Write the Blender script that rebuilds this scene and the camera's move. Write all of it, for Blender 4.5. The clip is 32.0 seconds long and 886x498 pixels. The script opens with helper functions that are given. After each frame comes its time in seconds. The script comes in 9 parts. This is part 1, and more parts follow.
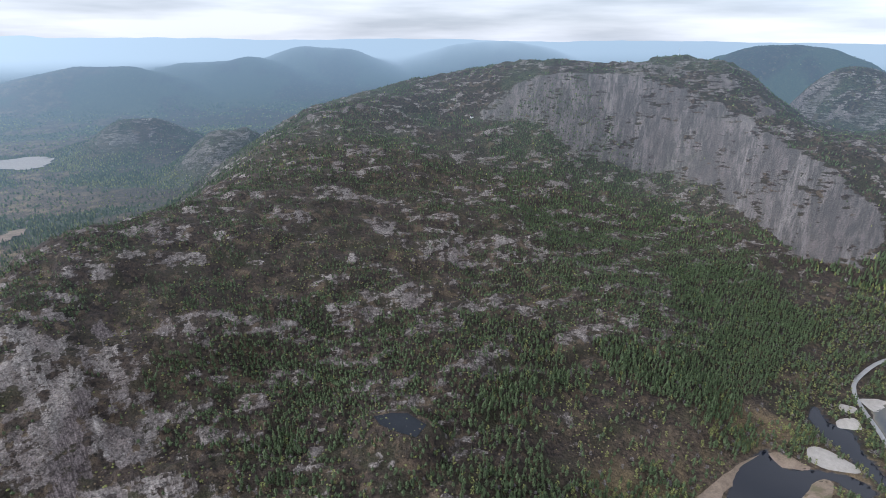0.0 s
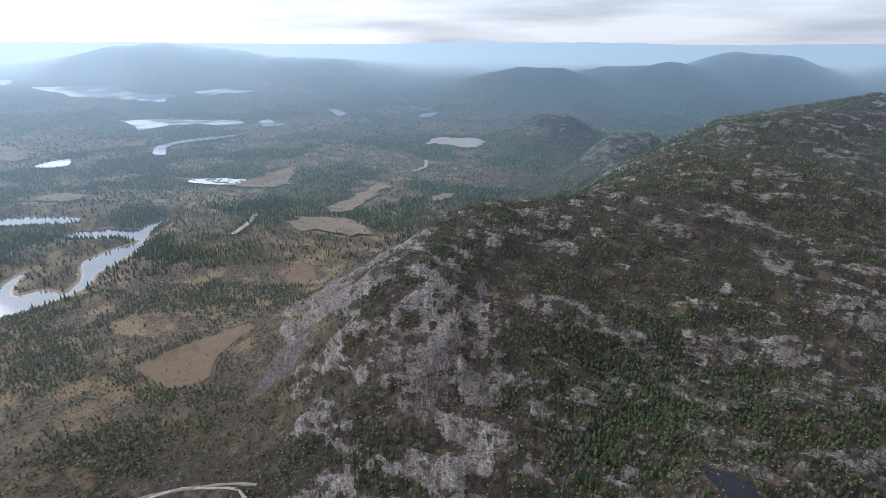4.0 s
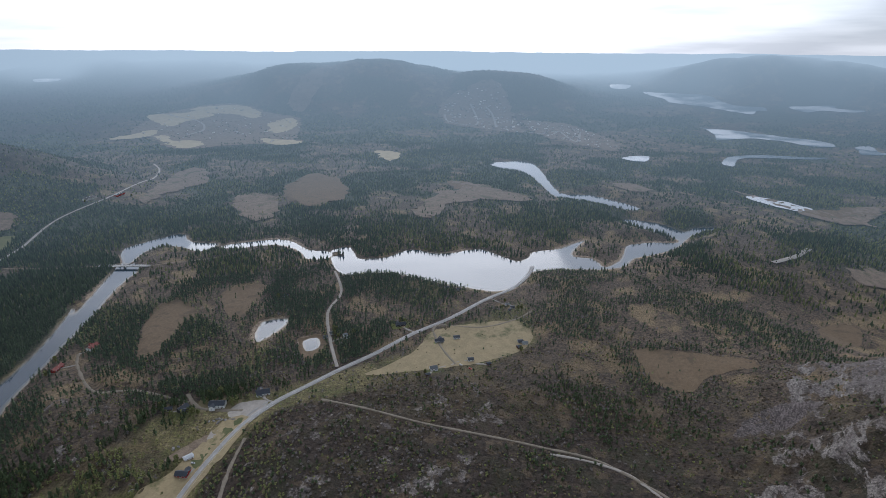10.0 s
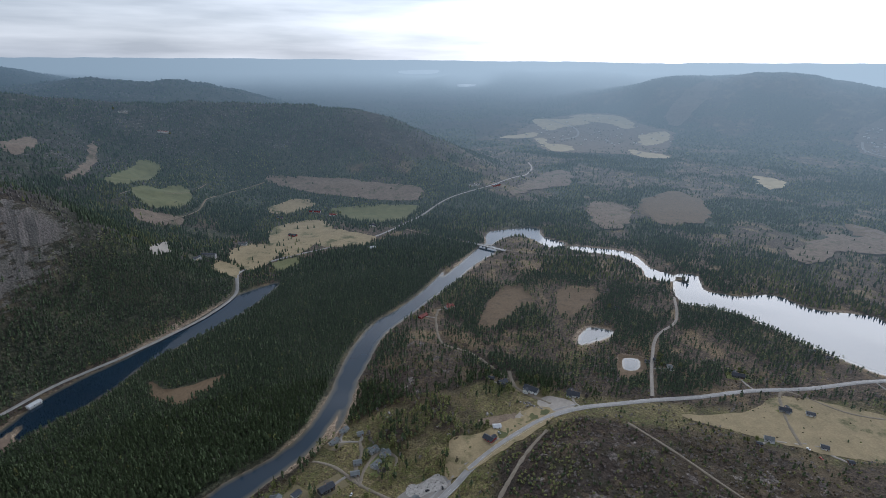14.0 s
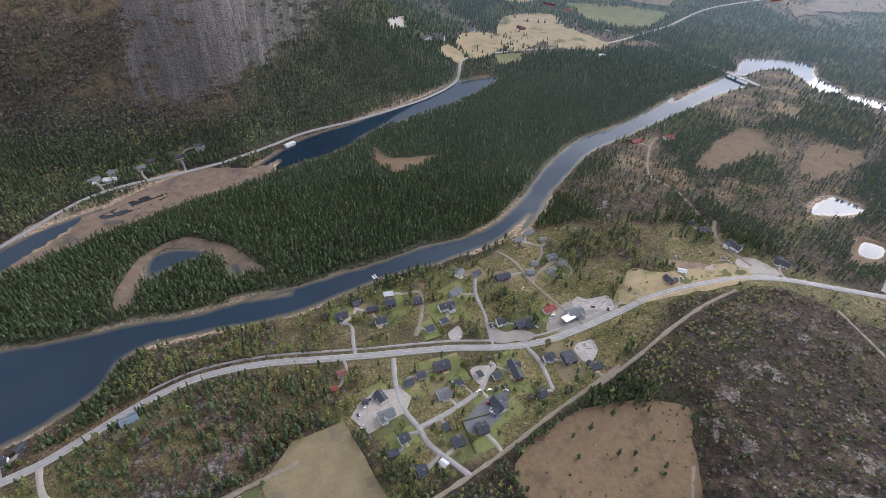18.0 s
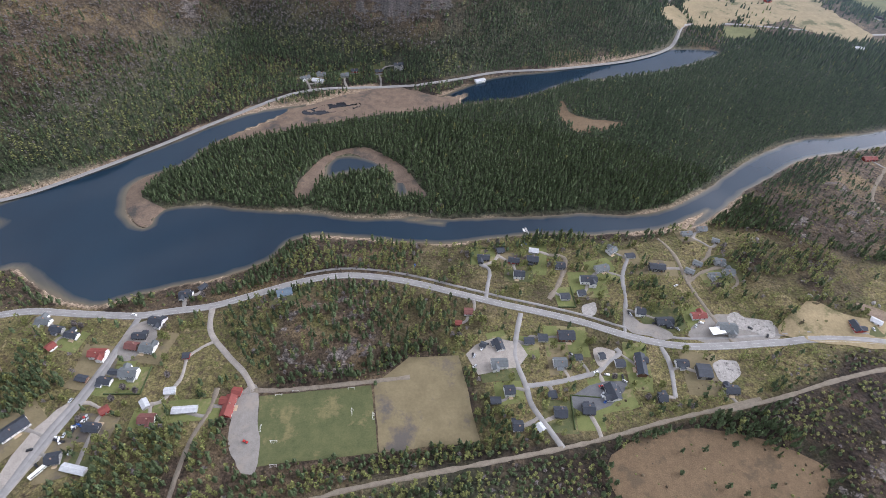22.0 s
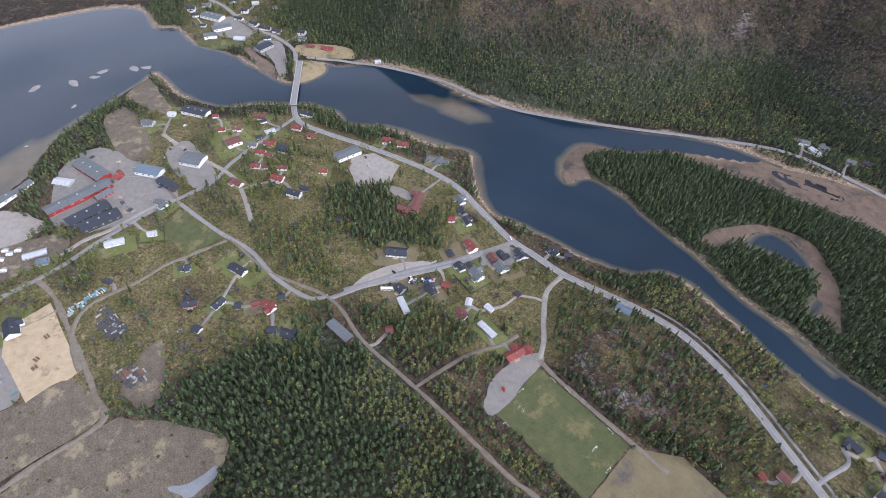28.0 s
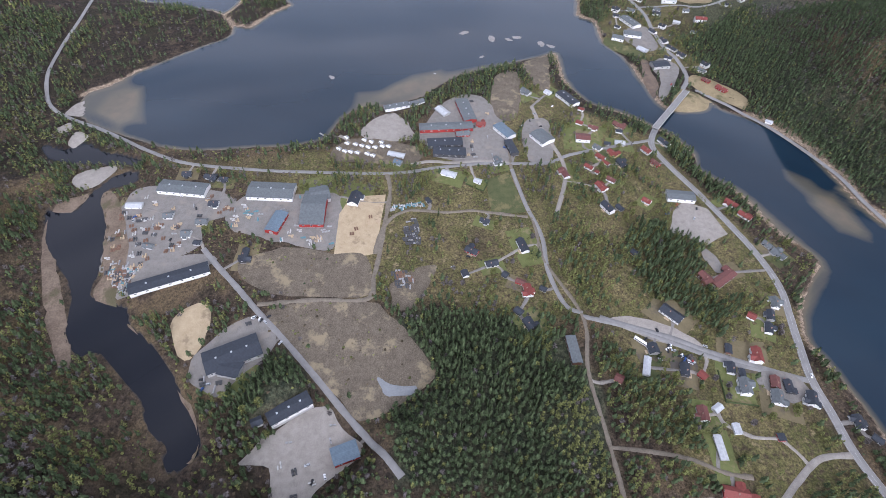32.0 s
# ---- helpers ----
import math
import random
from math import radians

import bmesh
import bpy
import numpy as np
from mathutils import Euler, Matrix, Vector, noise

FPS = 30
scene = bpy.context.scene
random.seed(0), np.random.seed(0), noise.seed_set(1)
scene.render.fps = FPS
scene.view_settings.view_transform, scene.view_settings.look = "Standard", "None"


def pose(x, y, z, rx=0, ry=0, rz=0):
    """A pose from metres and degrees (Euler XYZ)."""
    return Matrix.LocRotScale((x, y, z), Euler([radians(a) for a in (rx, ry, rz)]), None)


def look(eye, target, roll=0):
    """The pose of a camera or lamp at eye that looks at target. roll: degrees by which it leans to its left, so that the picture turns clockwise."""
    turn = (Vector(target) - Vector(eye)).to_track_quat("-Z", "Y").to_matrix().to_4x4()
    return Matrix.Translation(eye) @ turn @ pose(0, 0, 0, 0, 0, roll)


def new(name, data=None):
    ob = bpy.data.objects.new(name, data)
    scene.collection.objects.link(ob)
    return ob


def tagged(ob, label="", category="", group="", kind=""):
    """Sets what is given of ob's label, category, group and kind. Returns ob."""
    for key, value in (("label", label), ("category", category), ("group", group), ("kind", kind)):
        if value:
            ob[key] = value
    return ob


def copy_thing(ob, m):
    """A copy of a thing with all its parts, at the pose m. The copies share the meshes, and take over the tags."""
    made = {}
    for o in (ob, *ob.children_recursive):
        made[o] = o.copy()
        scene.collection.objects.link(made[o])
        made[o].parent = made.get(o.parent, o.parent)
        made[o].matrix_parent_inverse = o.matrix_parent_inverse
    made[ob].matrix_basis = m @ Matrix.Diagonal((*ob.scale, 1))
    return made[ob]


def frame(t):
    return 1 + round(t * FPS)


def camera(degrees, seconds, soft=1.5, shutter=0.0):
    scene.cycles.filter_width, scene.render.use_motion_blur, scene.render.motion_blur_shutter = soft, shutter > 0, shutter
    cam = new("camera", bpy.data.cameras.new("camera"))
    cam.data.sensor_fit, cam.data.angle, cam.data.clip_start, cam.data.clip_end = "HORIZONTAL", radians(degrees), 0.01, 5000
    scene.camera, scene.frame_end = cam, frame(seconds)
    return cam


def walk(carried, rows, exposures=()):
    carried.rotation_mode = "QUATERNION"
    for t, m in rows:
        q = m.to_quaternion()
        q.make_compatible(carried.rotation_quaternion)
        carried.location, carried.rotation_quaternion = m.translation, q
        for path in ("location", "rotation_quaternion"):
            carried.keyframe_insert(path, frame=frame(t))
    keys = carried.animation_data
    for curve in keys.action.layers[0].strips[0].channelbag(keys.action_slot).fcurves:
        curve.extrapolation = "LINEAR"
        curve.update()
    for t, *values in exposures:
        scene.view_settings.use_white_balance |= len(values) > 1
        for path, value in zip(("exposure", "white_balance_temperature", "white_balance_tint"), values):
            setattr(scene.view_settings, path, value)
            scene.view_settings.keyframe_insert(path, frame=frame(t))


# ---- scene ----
# the camera hangs still, 400 m over the river, and turns round once
cam = camera(78.93, 32.0, soft=0.6)
PATH = [
    (0.0, pose(0, 0, 400, 68.74, -0.11, -0.00)),
    (0.5, pose(0, 0, 400, 68.81, -0.25, 3.76)),
    (1.0, pose(0, 0, 400, 68.82, -0.24, 8.17)),
    (1.5, pose(0, 0, 400, 68.81, -0.18, 13.48)),
    (2.0, pose(0, 0, 400, 68.85, -0.15, 18.82)),
    (2.5, pose(0, 0, 400, 68.90, -0.16, 23.91)),
    (3.0, pose(0, 0, 400, 68.90, -0.15, 29.26)),
    (3.5, pose(0, 0, 400, 68.97, -0.17, 34.93)),
    (5.5, pose(0, 0, 400, 69.01, -0.60, 57.07)),
    (6.0, pose(0, 0, 400, 69.00, -0.45, 62.59)),
    (6.5, pose(0, 0, 400, 69.12, -0.63, 67.97)),
    (7.0, pose(0, 0, 400, 69.21, -0.59, 71.48)),
    (7.5, pose(0, 0, 400, 69.29, -0.49, 74.29)),
    (8.0, pose(0, 0, 400, 69.38, -0.44, 77.08)),
    (8.5, pose(0, 0, 400, 69.47, -0.37, 80.59)),
    (9.0, pose(0, 0, 400, 69.61, -0.34, 85.01)),
    (9.5, pose(0, 0, 400, 69.69, -0.40, 91.03)),
    (10.0, pose(0, 0, 400, 69.78, -0.40, 96.54)),
    (10.5, pose(0, 0, 400, 69.92, -0.38, 101.73)),
    (11.0, pose(0, 0, 400, 70.00, -0.41, 106.61)),
    (11.5, pose(0, 0, 400, 70.09, -0.44, 111.19)),
    (12.0, pose(0, 0, 400, 70.18, -0.47, 115.88)),
    (12.5, pose(0, 0, 400, 70.28, -0.37, 120.90)),
    (13.0, pose(0, 0, 400, 70.37, -0.33, 125.94)),
    (13.5, pose(0, 0, 400, 70.44, -0.47, 130.60)),
    (15.5, pose(0, 0, 400, 70.61, -0.56, 142.85)),
    (16.0, pose(0, 0, 400, 70.65, -0.69, 146.98)),
    (16.1, pose(0, 0, 400, 70.60, -0.73, 147.66)),
    (16.4, pose(0, 0, 400, 61.65, -0.84, 149.68)),
    (16.5, pose(0, 0, 400, 61.55, -0.88, 150.35)),
    (17.0, pose(0, 0, 400, 60.68, -1.00, 153.04)),
    (17.3, pose(0, 0, 400, 51.80, -1.12, 154.67)),
    (17.5, pose(0, 0, 400, 51.50, -1.19, 155.76)),
    (18.0, pose(0, 0, 400, 49.83, -1.41, 158.71)),
    (18.3, pose(0, 0, 400, 44.65, -1.42, 160.04)),
    (18.5, pose(0, 0, 400, 44.55, -1.43, 160.93)),
    (19.0, pose(0, 0, 400, 44.50, -1.54, 163.04)),
    (19.5, pose(0, 0, 400, 44.44, -1.65, 165.46)),
    (20.0, pose(0, 0, 400, 44.35, -1.72, 167.91)),
    (20.5, pose(0, 0, 400, 44.28, -1.78, 170.56)),
    (21.0, pose(0, 0, 400, 44.20, -1.88, 174.05)),
    (21.5, pose(0, 0, 400, 44.07, -1.96, 177.82)),
    (22.0, pose(0, 0, 400, 43.99, -2.01, 181.09)),
    (22.5, pose(0, 0, 400, 43.90, -2.05, 184.17)),
    (23.0, pose(0, 0, 400, 43.80, -2.02, 187.33)),
    (23.5, pose(0, 0, 400, 43.69, -2.02, 190.60)),
    (24.0, pose(0, 0, 400, 43.62, -2.09, 194.27)),
    (24.5, pose(0, 0, 400, 43.50, -2.11, 198.08)),
    (25.0, pose(0, 0, 400, 43.34, -2.13, 203.25)),
    (25.5, pose(0, 0, 400, 43.17, -2.13, 208.72)),
    (26.0, pose(0, 0, 400, 43.01, -2.08, 214.30)),
    (26.5, pose(0, 0, 400, 42.90, -2.12, 220.24)),
    (28.5, pose(0, 0, 400, 42.49, -2.42, 240.61)),
    (29.0, pose(0, 0, 400, 42.36, -2.32, 245.80)),
    (29.5, pose(0, 0, 400, 42.24, -2.23, 251.61)),
    (30.0, pose(0, 0, 400, 42.16, -2.21, 256.49)),
    (30.5, pose(0, 0, 400, 42.15, -2.16, 261.21)),
    (31.0, pose(0, 0, 400, 42.11, -2.02, 266.15)),
    (31.5, pose(0, 0, 400, 42.06, -2.01, 271.81)),
    (32.0, pose(0, 0, 400, 41.99, -1.91, 278.37)),
]
EXPOSURES = [(0.0, 1.12, 5850, 14), (2.5, 1.1, 5850, 14), (6.0, 0.5, 5800, 13), (7.0, 0.32, 5800, 13), (13.0, 0.06, 5800, 12), (16.0, 0.26, 5850, 14), (18.0, 1.08, 6100, 19), (18.6, 1.27, 6100, 19), (20.5, 1.27, 6100, 19), (22.5, 1.2, 6000, 19), (26.0, 1.2, 5850, 21), (29.0, 1.05, 5770, 21), (32.0, 1.02, 5770, 21)]
walk(cam, PATH, EXPOSURES)


# world: a bright overcast sky, thinner towards the sun
SUN_AZ, SUN_EL = 104.0, 30.0
sun_way = Vector((-math.sin(radians(SUN_AZ)) * math.cos(radians(SUN_EL)), math.cos(radians(SUN_AZ)) * math.cos(radians(SUN_EL)), math.sin(radians(SUN_EL))))
world = bpy.data.worlds.new("overcast")
scene.world = world
world.use_nodes = True
wt = world.node_tree
wt.nodes.clear()
w_out = wt.nodes.new("ShaderNodeOutputWorld")
w_bg = wt.nodes.new("ShaderNodeBackground")
w_bg.inputs["Strength"].default_value = 1.0
w_sky = wt.nodes.new("ShaderNodeTexSky")
w_sky.sky_type, w_sky.sun_disc = "NISHITA", False
w_sky.sun_elevation, w_sky.sun_rotation = radians(SUN_EL), radians(-SUN_AZ)
w_tc = wt.nodes.new("ShaderNodeTexCoord")
w_map = wt.nodes.new("ShaderNodeMapping")
w_map.inputs["Scale"].default_value = (1.6, 1.6, 14.0)
wt.links.new(w_tc.outputs["Generated"], w_map.inputs["Vector"])
w_noise = wt.nodes.new("ShaderNodeTexNoise")
w_noise.inputs["Scale"].default_value, w_noise.inputs["Detail"].default_value = 1.7, 5.0
wt.links.new(w_map.outputs["Vector"], w_noise.inputs["Vector"])
w_ramp = wt.nodes.new("ShaderNodeValToRGB")
w_ramp.color_ramp.elements[0].position, w_ramp.color_ramp.elements[1].position = 0.36, 0.62
w_ramp.color_ramp.elements[0].color, w_ramp.color_ramp.elements[1].color = (0.52, 0.56, 0.61, 1), (0.92, 0.94, 0.96, 1)
wt.links.new(w_noise.outputs["Fac"], w_ramp.inputs["Fac"])
w_dot = wt.nodes.new("ShaderNodeVectorMath")
w_dot.operation = "DOT_PRODUCT"
w_norm = wt.nodes.new("ShaderNodeVectorMath")
w_norm.operation = "NORMALIZE"
wt.links.new(w_tc.outputs["Generated"], w_norm.inputs[0])
wt.links.new(w_norm.outputs["Vector"], w_dot.inputs[0])
w_dot.inputs[1].default_value = sun_way
w_pos = wt.nodes.new("ShaderNodeMath")
w_pos.operation = "MAXIMUM"
w_pos.inputs[1].default_value = 0.0
wt.links.new(w_dot.outputs["Value"], w_pos.inputs[0])
w_pow = wt.nodes.new("ShaderNodeMath")
w_pow.operation = "POWER"
w_pow.inputs[1].default_value = 7.0
wt.links.new(w_pos.outputs[0], w_pow.inputs[0])
w_gain = wt.nodes.new("ShaderNodeMath")
w_gain.operation = "MULTIPLY_ADD"
w_gain.inputs[1].default_value, w_gain.inputs[2].default_value = 3.6, 0.82
wt.links.new(w_pow.outputs[0], w_gain.inputs[0])
w_sep = wt.nodes.new("ShaderNodeSeparateXYZ")
wt.links.new(w_norm.outputs["Vector"], w_sep.inputs[0])
w_low = wt.nodes.new("ShaderNodeMapRange")
w_low.interpolation_type = "SMOOTHSTEP"
for k_, v_ in (("From Min", 0.04), ("From Max", 0.4), ("To Min", 0.84), ("To Max", 0.55)):
    w_low.inputs[k_].default_value = v_
wt.links.new(w_sep.outputs["Z"], w_low.inputs["Value"])
# wide bright lobe added to the unseen sky, so the lake reflects lighter
w_dot2 = wt.nodes.new("ShaderNodeVectorMath")
w_dot2.operation = "DOT_PRODUCT"
w_dot2.inputs[1].default_value = (0.78, 0.28, 0.56)
wt.links.new(w_norm.outputs["Vector"], w_dot2.inputs[0])
w_lobe = wt.nodes.new("ShaderNodeMapRange")
w_lobe.interpolation_type = "SMOOTHSTEP"
for k_, v_ in (("From Min", 0.55), ("From Max", 1.0), ("To Min", 0.0), ("To Max", 0.5)):
    w_lobe.inputs[k_].default_value = v_
wt.links.new(w_dot2.outputs["Value"], w_lobe.inputs["Value"])
w_base = wt.nodes.new("ShaderNodeMath")
wt.links.new(w_low.outputs["Result"], w_base.inputs[0])
wt.links.new(w_lobe.outputs["Result"], w_base.inputs[1])
# a thicker, greyer deck over the mountain
w_grey = wt.nodes.new("ShaderNodeMapRange")
w_grey.interpolation_type = "SMOOTHSTEP"
for k_, v_ in (("From Min", 0.35), ("From Max", 0.95), ("To Min", 0.0), ("To Max", -0.34)):
    w_grey.inputs[k_].default_value = v_
wt.links.new(w_sep.outputs["Y"], w_grey.inputs["Value"])
w_sum = wt.nodes.new("ShaderNodeMath")
wt.links.new(w_base.outputs[0], w_sum.inputs[0])
wt.links.new(w_grey.outputs["Result"], w_sum.inputs[1])
wt.links.new(w_sum.outputs[0], w_gain.inputs[2])
w_cloud = wt.nodes.new("ShaderNodeVectorMath")
w_cloud.operation = "SCALE"
wt.links.new(w_ramp.outputs["Color"], w_cloud.inputs[0])
wt.links.new(w_gain.outputs[0], w_cloud.inputs["Scale"])
w_dim = wt.nodes.new("ShaderNodeVectorMath")
w_dim.operation = "SCALE"
w_dim.inputs["Scale"].default_value = 0.1
wt.links.new(w_sky.outputs["Color"], w_dim.inputs[0])
w_mix = wt.nodes.new("ShaderNodeMix")
w_mix.data_type = "RGBA"
w_mix.inputs["Factor"].default_value = 0.86
wt.links.new(w_dim.outputs["Vector"], w_mix.inputs["A"])
wt.links.new(w_cloud.outputs["Vector"], w_mix.inputs["B"])
wt.links.new(w_mix.outputs["Result"], w_bg.inputs["Color"])
wt.links.new(w_bg.outputs["Background"], w_out.inputs["Surface"])

sun_data = bpy.data.lights.new("sun", "SUN")
sun_data.energy, sun_data.angle, sun_data.color = 0.9, radians(42), (1.0, 0.94, 0.85)
sun = new("sun", sun_data)
sun.matrix_world = look(sun_way * 3000, (0, 0, 0))


# ---- materials ----
def nd(m, kind, **inputs):
    n = m.node_tree.nodes.new(kind)
    for k, v in inputs.items():
        n.inputs[k.replace("_", " ")].default_value = v
    return n


def ln(m, a, b):
    m.node_tree.links.new(a, b)


def rgba(c):
    return (*c, 1.0)


def blend(m, fac, a, b):
    """Mix of two colours (tuples or sockets) by a factor (number or socket)."""
    n = m.node_tree.nodes.new("ShaderNodeMix")
    n.data_type = "RGBA"
    for name, v in (("Factor", fac), ("A", a), ("B", b)):
        if isinstance(v, bpy.types.NodeSocket):
            ln(m, v, n.inputs[name])
        else:
            n.inputs[name].default_value = rgba(v) if isinstance(v, tuple) else v
    return n.outputs["Result"]


def ramp(m, socket, lo, hi):
    n = m.node_tree.nodes.new("ShaderNodeMapRange")
    n.inputs["From Min"].default_value, n.inputs["From Max"].default_value = lo, hi
    ln(m, socket, n.inputs["Value"])
    return n.outputs["Result"]


def grain(m, scale, detail=4.0, stretch=None, rough=0.55):
    geo = nd(m, "ShaderNodeNewGeometry")
    vec = geo.outputs["Position"]
    if stretch:
        mp = nd(m, "ShaderNodeMapping")
        mp.inputs["Scale"].default_value = stretch
        ln(m, vec, mp.inputs["Vector"])
        vec = mp.outputs["Vector"]
    n = nd(m, "ShaderNodeTexNoise", Scale=scale, Detail=detail, Roughness=rough)
    ln(m, vec, n.inputs["Vector"])
    return n.outputs["Fac"]


def maths(m, op, a, b):
    n = m.node_tree.nodes.new("ShaderNodeMath")
    n.operation = op
    n.use_clamp = op != "MULTIPLY_ADD"
    for i, v in enumerate((a, b)):
        if isinstance(v, bpy.types.NodeSocket):
            ln(m, v, n.inputs[i])
        else:
            n.inputs[i].default_value = v
    return n.outputs[0]


def bare(name, rough=0.9, metal=0.0):
    m = bpy.data.materials.new(name)
    m.use_nodes = True
    b = m.node_tree.nodes["Principled BSDF"]
    b.inputs["Roughness"].default_value, b.inputs["Metallic"].default_value = rough, metal
    b.inputs["Specular IOR Level"].default_value = 0.25
    return m, b


def bump(m, b, fac, strength, dist):
    n = nd(m, "ShaderNodeBump", Strength=strength, Distance=dist)
    ln(m, fac, n.inputs["Height"])
    ln(m, n.outputs["Normal"], b.inputs["Normal"])


def surface(name, c1, c2, size=3.0, rough=0.85, relief=0.3, fine=0.45, spread="", third=None, metal=0.0):
    """Two tones at a coarse and a fine scale (size in metres), with relief; spread: island or object variation."""
    m, b = bare(name, rough, metal)
    big = grain(m, 1.0 / size, 5.0)
    small = grain(m, 6.0 / size, 3.0)
    f = maths(m, "ADD", maths(m, "MULTIPLY", ramp(m, big, 0.3, 0.7), 1 - fine), maths(m, "MULTIPLY", ramp(m, small, 0.3, 0.7), fine))
    col = blend(m, f, c1, c2)
    if third:
        col = blend(m, ramp(m, grain(m, 0.3 / size, 8.0, None, 0.68), 0.54, 0.63), col, third)
    if spread:
        r = nd(m, "ShaderNodeNewGeometry").outputs["Random Per Island"] if spread == "island" else nd(m, "ShaderNodeObjectInfo").outputs["Random"]
        hsv = nd(m, "ShaderNodeHueSaturation")
        ln(m, maths(m, "MULTIPLY_ADD", r, 0.9), hsv.inputs["Value"])
        hsv.inputs["Value"].links[0].from_node.inputs[2].default_value = 0.55
        ln(m, col, hsv.inputs["Color"])
        col = hsv.outputs["Color"]
    ln(m, col, b.inputs["Base Color"])
    if relief:
        bump(m, b, small, relief, size * 0.12)
    return m


def attr(m, name):
    n = nd(m, "ShaderNodeAttribute")
    n.attribute_name = name
    return n.outputs["Fac"]


def combine(m, *sockets):
    n = nd(m, "ShaderNodeCombineXYZ")
    for i, k in enumerate(sockets):
        ln(m, k, n.inputs[i])
    return n.outputs["Vector"]


def noise_on(m, vec, scale, detail=4.0, rough=0.55):
    n = nd(m, "ShaderNodeTexNoise", Scale=scale, Detail=detail, Roughness=rough)
    ln(m, vec, n.inputs["Vector"])
    return n.outputs["Fac"]


def ground_material(name, airy=False):
    """Heath, moss, rock, grass, sand and clear-felled land by the cover that the ground carries; airy: blue haze
    painted in as glow.
    """
    m, b = bare(name, 0.95)
    n1, n2, n3 = grain(m, 0.035, 5.0), grain(m, 0.22, 5.0), grain(m, 0.9, 3.0)
    heath = blend(m, ramp(m, n2, 0.38, 0.62), (0.017, 0.0125, 0.01), (0.062, 0.044, 0.032))
    heath = blend(m, ramp(m, n1, 0.46, 0.66), heath, blend(m, ramp(m, n3, 0.4, 0.6), (0.022, 0.022, 0.011), (0.05, 0.045, 0.022)))
    heath = blend(m, ramp(m, grain(m, 0.06, 6.0, (1, 1, 0.4), 0.65), 0.54, 0.61), heath, blend(m, ramp(m, n3, 0.4, 0.6), (0.075, 0.05, 0.032), (0.13, 0.098, 0.06)))
    heath = blend(m, maths(m, "MULTIPLY", ramp(m, grain(m, 0.5, 5.0, None, 0.7), 0.46, 0.62), 0.65), heath, (0.022, 0.018, 0.015))
    moor = blend(m, ramp(m, n2, 0.38, 0.62), (0.052, 0.037, 0.026), (0.15, 0.108, 0.072))
    moor = blend(m, ramp(m, grain(m, 0.02, 5.0, None, 0.6), 0.5, 0.6), moor, (0.22, 0.158, 0.085))
    moor = blend(m, maths(m, "MULTIPLY", ramp(m, n3, 0.5, 0.62), 0.6), moor, (0.035, 0.032, 0.02))
    heath = blend(m, attr(m, "moor"), heath, moor)
    # rock: streaks run down the slopes, dark water stains, pale broken edges
    down = combine(m, attr(m, "around"), attr(m, "below"))
    s1, s2, s3 = noise_on(m, down, 0.16, 6.0, 0.62), noise_on(m, down, 0.04, 5.0, 0.6), grain(m, 0.3, 4.0, None, 0.55)
    s4 = noise_on(m, down, 0.55, 5.0, 0.65)
    rock = blend(m, ramp(m, s1, 0.4, 0.6), (0.105, 0.09, 0.079), (0.255, 0.228, 0.204))
    rock = blend(m, maths(m, "MULTIPLY", ramp(m, s4, 0.44, 0.62), 0.5), rock, (0.13, 0.104, 0.09))
    rock = blend(m, maths(m, "MULTIPLY", ramp(m, s2, 0.47, 0.56), 0.6), rock, (0.085, 0.067, 0.062))
    rock = blend(m, maths(m, "MULTIPLY", ramp(m, s3, 0.57, 0.7), maths(m, "SUBTRACT", 0.6, attr(m, "stain_shade"))), rock, (0.34, 0.312, 0.282))
    washed = blend(m, ramp(m, s4, 0.4, 0.6), (0.06, 0.046, 0.043), (0.15, 0.124, 0.115))
    rock = blend(m, attr(m, "chute"), rock, washed)
    # lichen and water stains, and the tall faces' shade put into their colour
    rock = blend(m, maths(m, "MULTIPLY", attr(m, "stain_shade"), maths(m, "ADD", maths(m, "MULTIPLY", ramp(m, s4, 0.6, 0.4), 0.7), maths(m, "MULTIPLY", ramp(m, s1, 0.56, 0.42), 0.5))), rock, (0.06, 0.055, 0.052))
    rock = blend(m, maths(m, "MULTIPLY", attr(m, "stain_shade"), 0.25), rock, (0.12, 0.112, 0.106))
    rock = blend(m, maths(m, "MULTIPLY", ramp(m, grain(m, 0.16, 6.0, (1, 1, 2.6), 0.6), 0.54, 0.6), maths(m, "SUBTRACT", 0.8, attr(m, "stain_shade"))), rock, (0.045, 0.036, 0.03))
    cell = nd(m, "ShaderNodeTexVoronoi", Scale=0.11)
    cell.feature = "DISTANCE_TO_EDGE"
    wob_ = nd(m, "ShaderNodeTexNoise", Scale=0.12, Detail=3.0)
    pos = nd(m, "ShaderNodeNewGeometry").outputs["Position"]
    ln(m, pos, wob_.inputs["Vector"])
    far_off = nd(m, "ShaderNodeVectorMath")
    far_off.operation = "MULTIPLY_ADD"
    ln(m, wob_.outputs["Color"], far_off.inputs[0])
    far_off.inputs[1].default_value = (14, 14, 14)
    ln(m, pos, far_off.inputs[2])
    ln(m, far_off.outputs["Vector"], cell.inputs["Vector"])
    rock = blend(m, maths(m, "MULTIPLY", ramp(m, cell.outputs["Distance"], 0.08, 0.02), maths(m, "SUBTRACT", 0.6, attr(m, "steep"))), rock, (0.03, 0.026, 0.024))
    broken = maths(m, "ADD", maths(m, "MULTIPLY", grain(m, 0.075, 8.0, (0.55, 0.55, 2.6), 0.62), 0.62), maths(m, "MULTIPLY", noise_on(m, down, 0.09, 6.0, 0.65), 0.38))
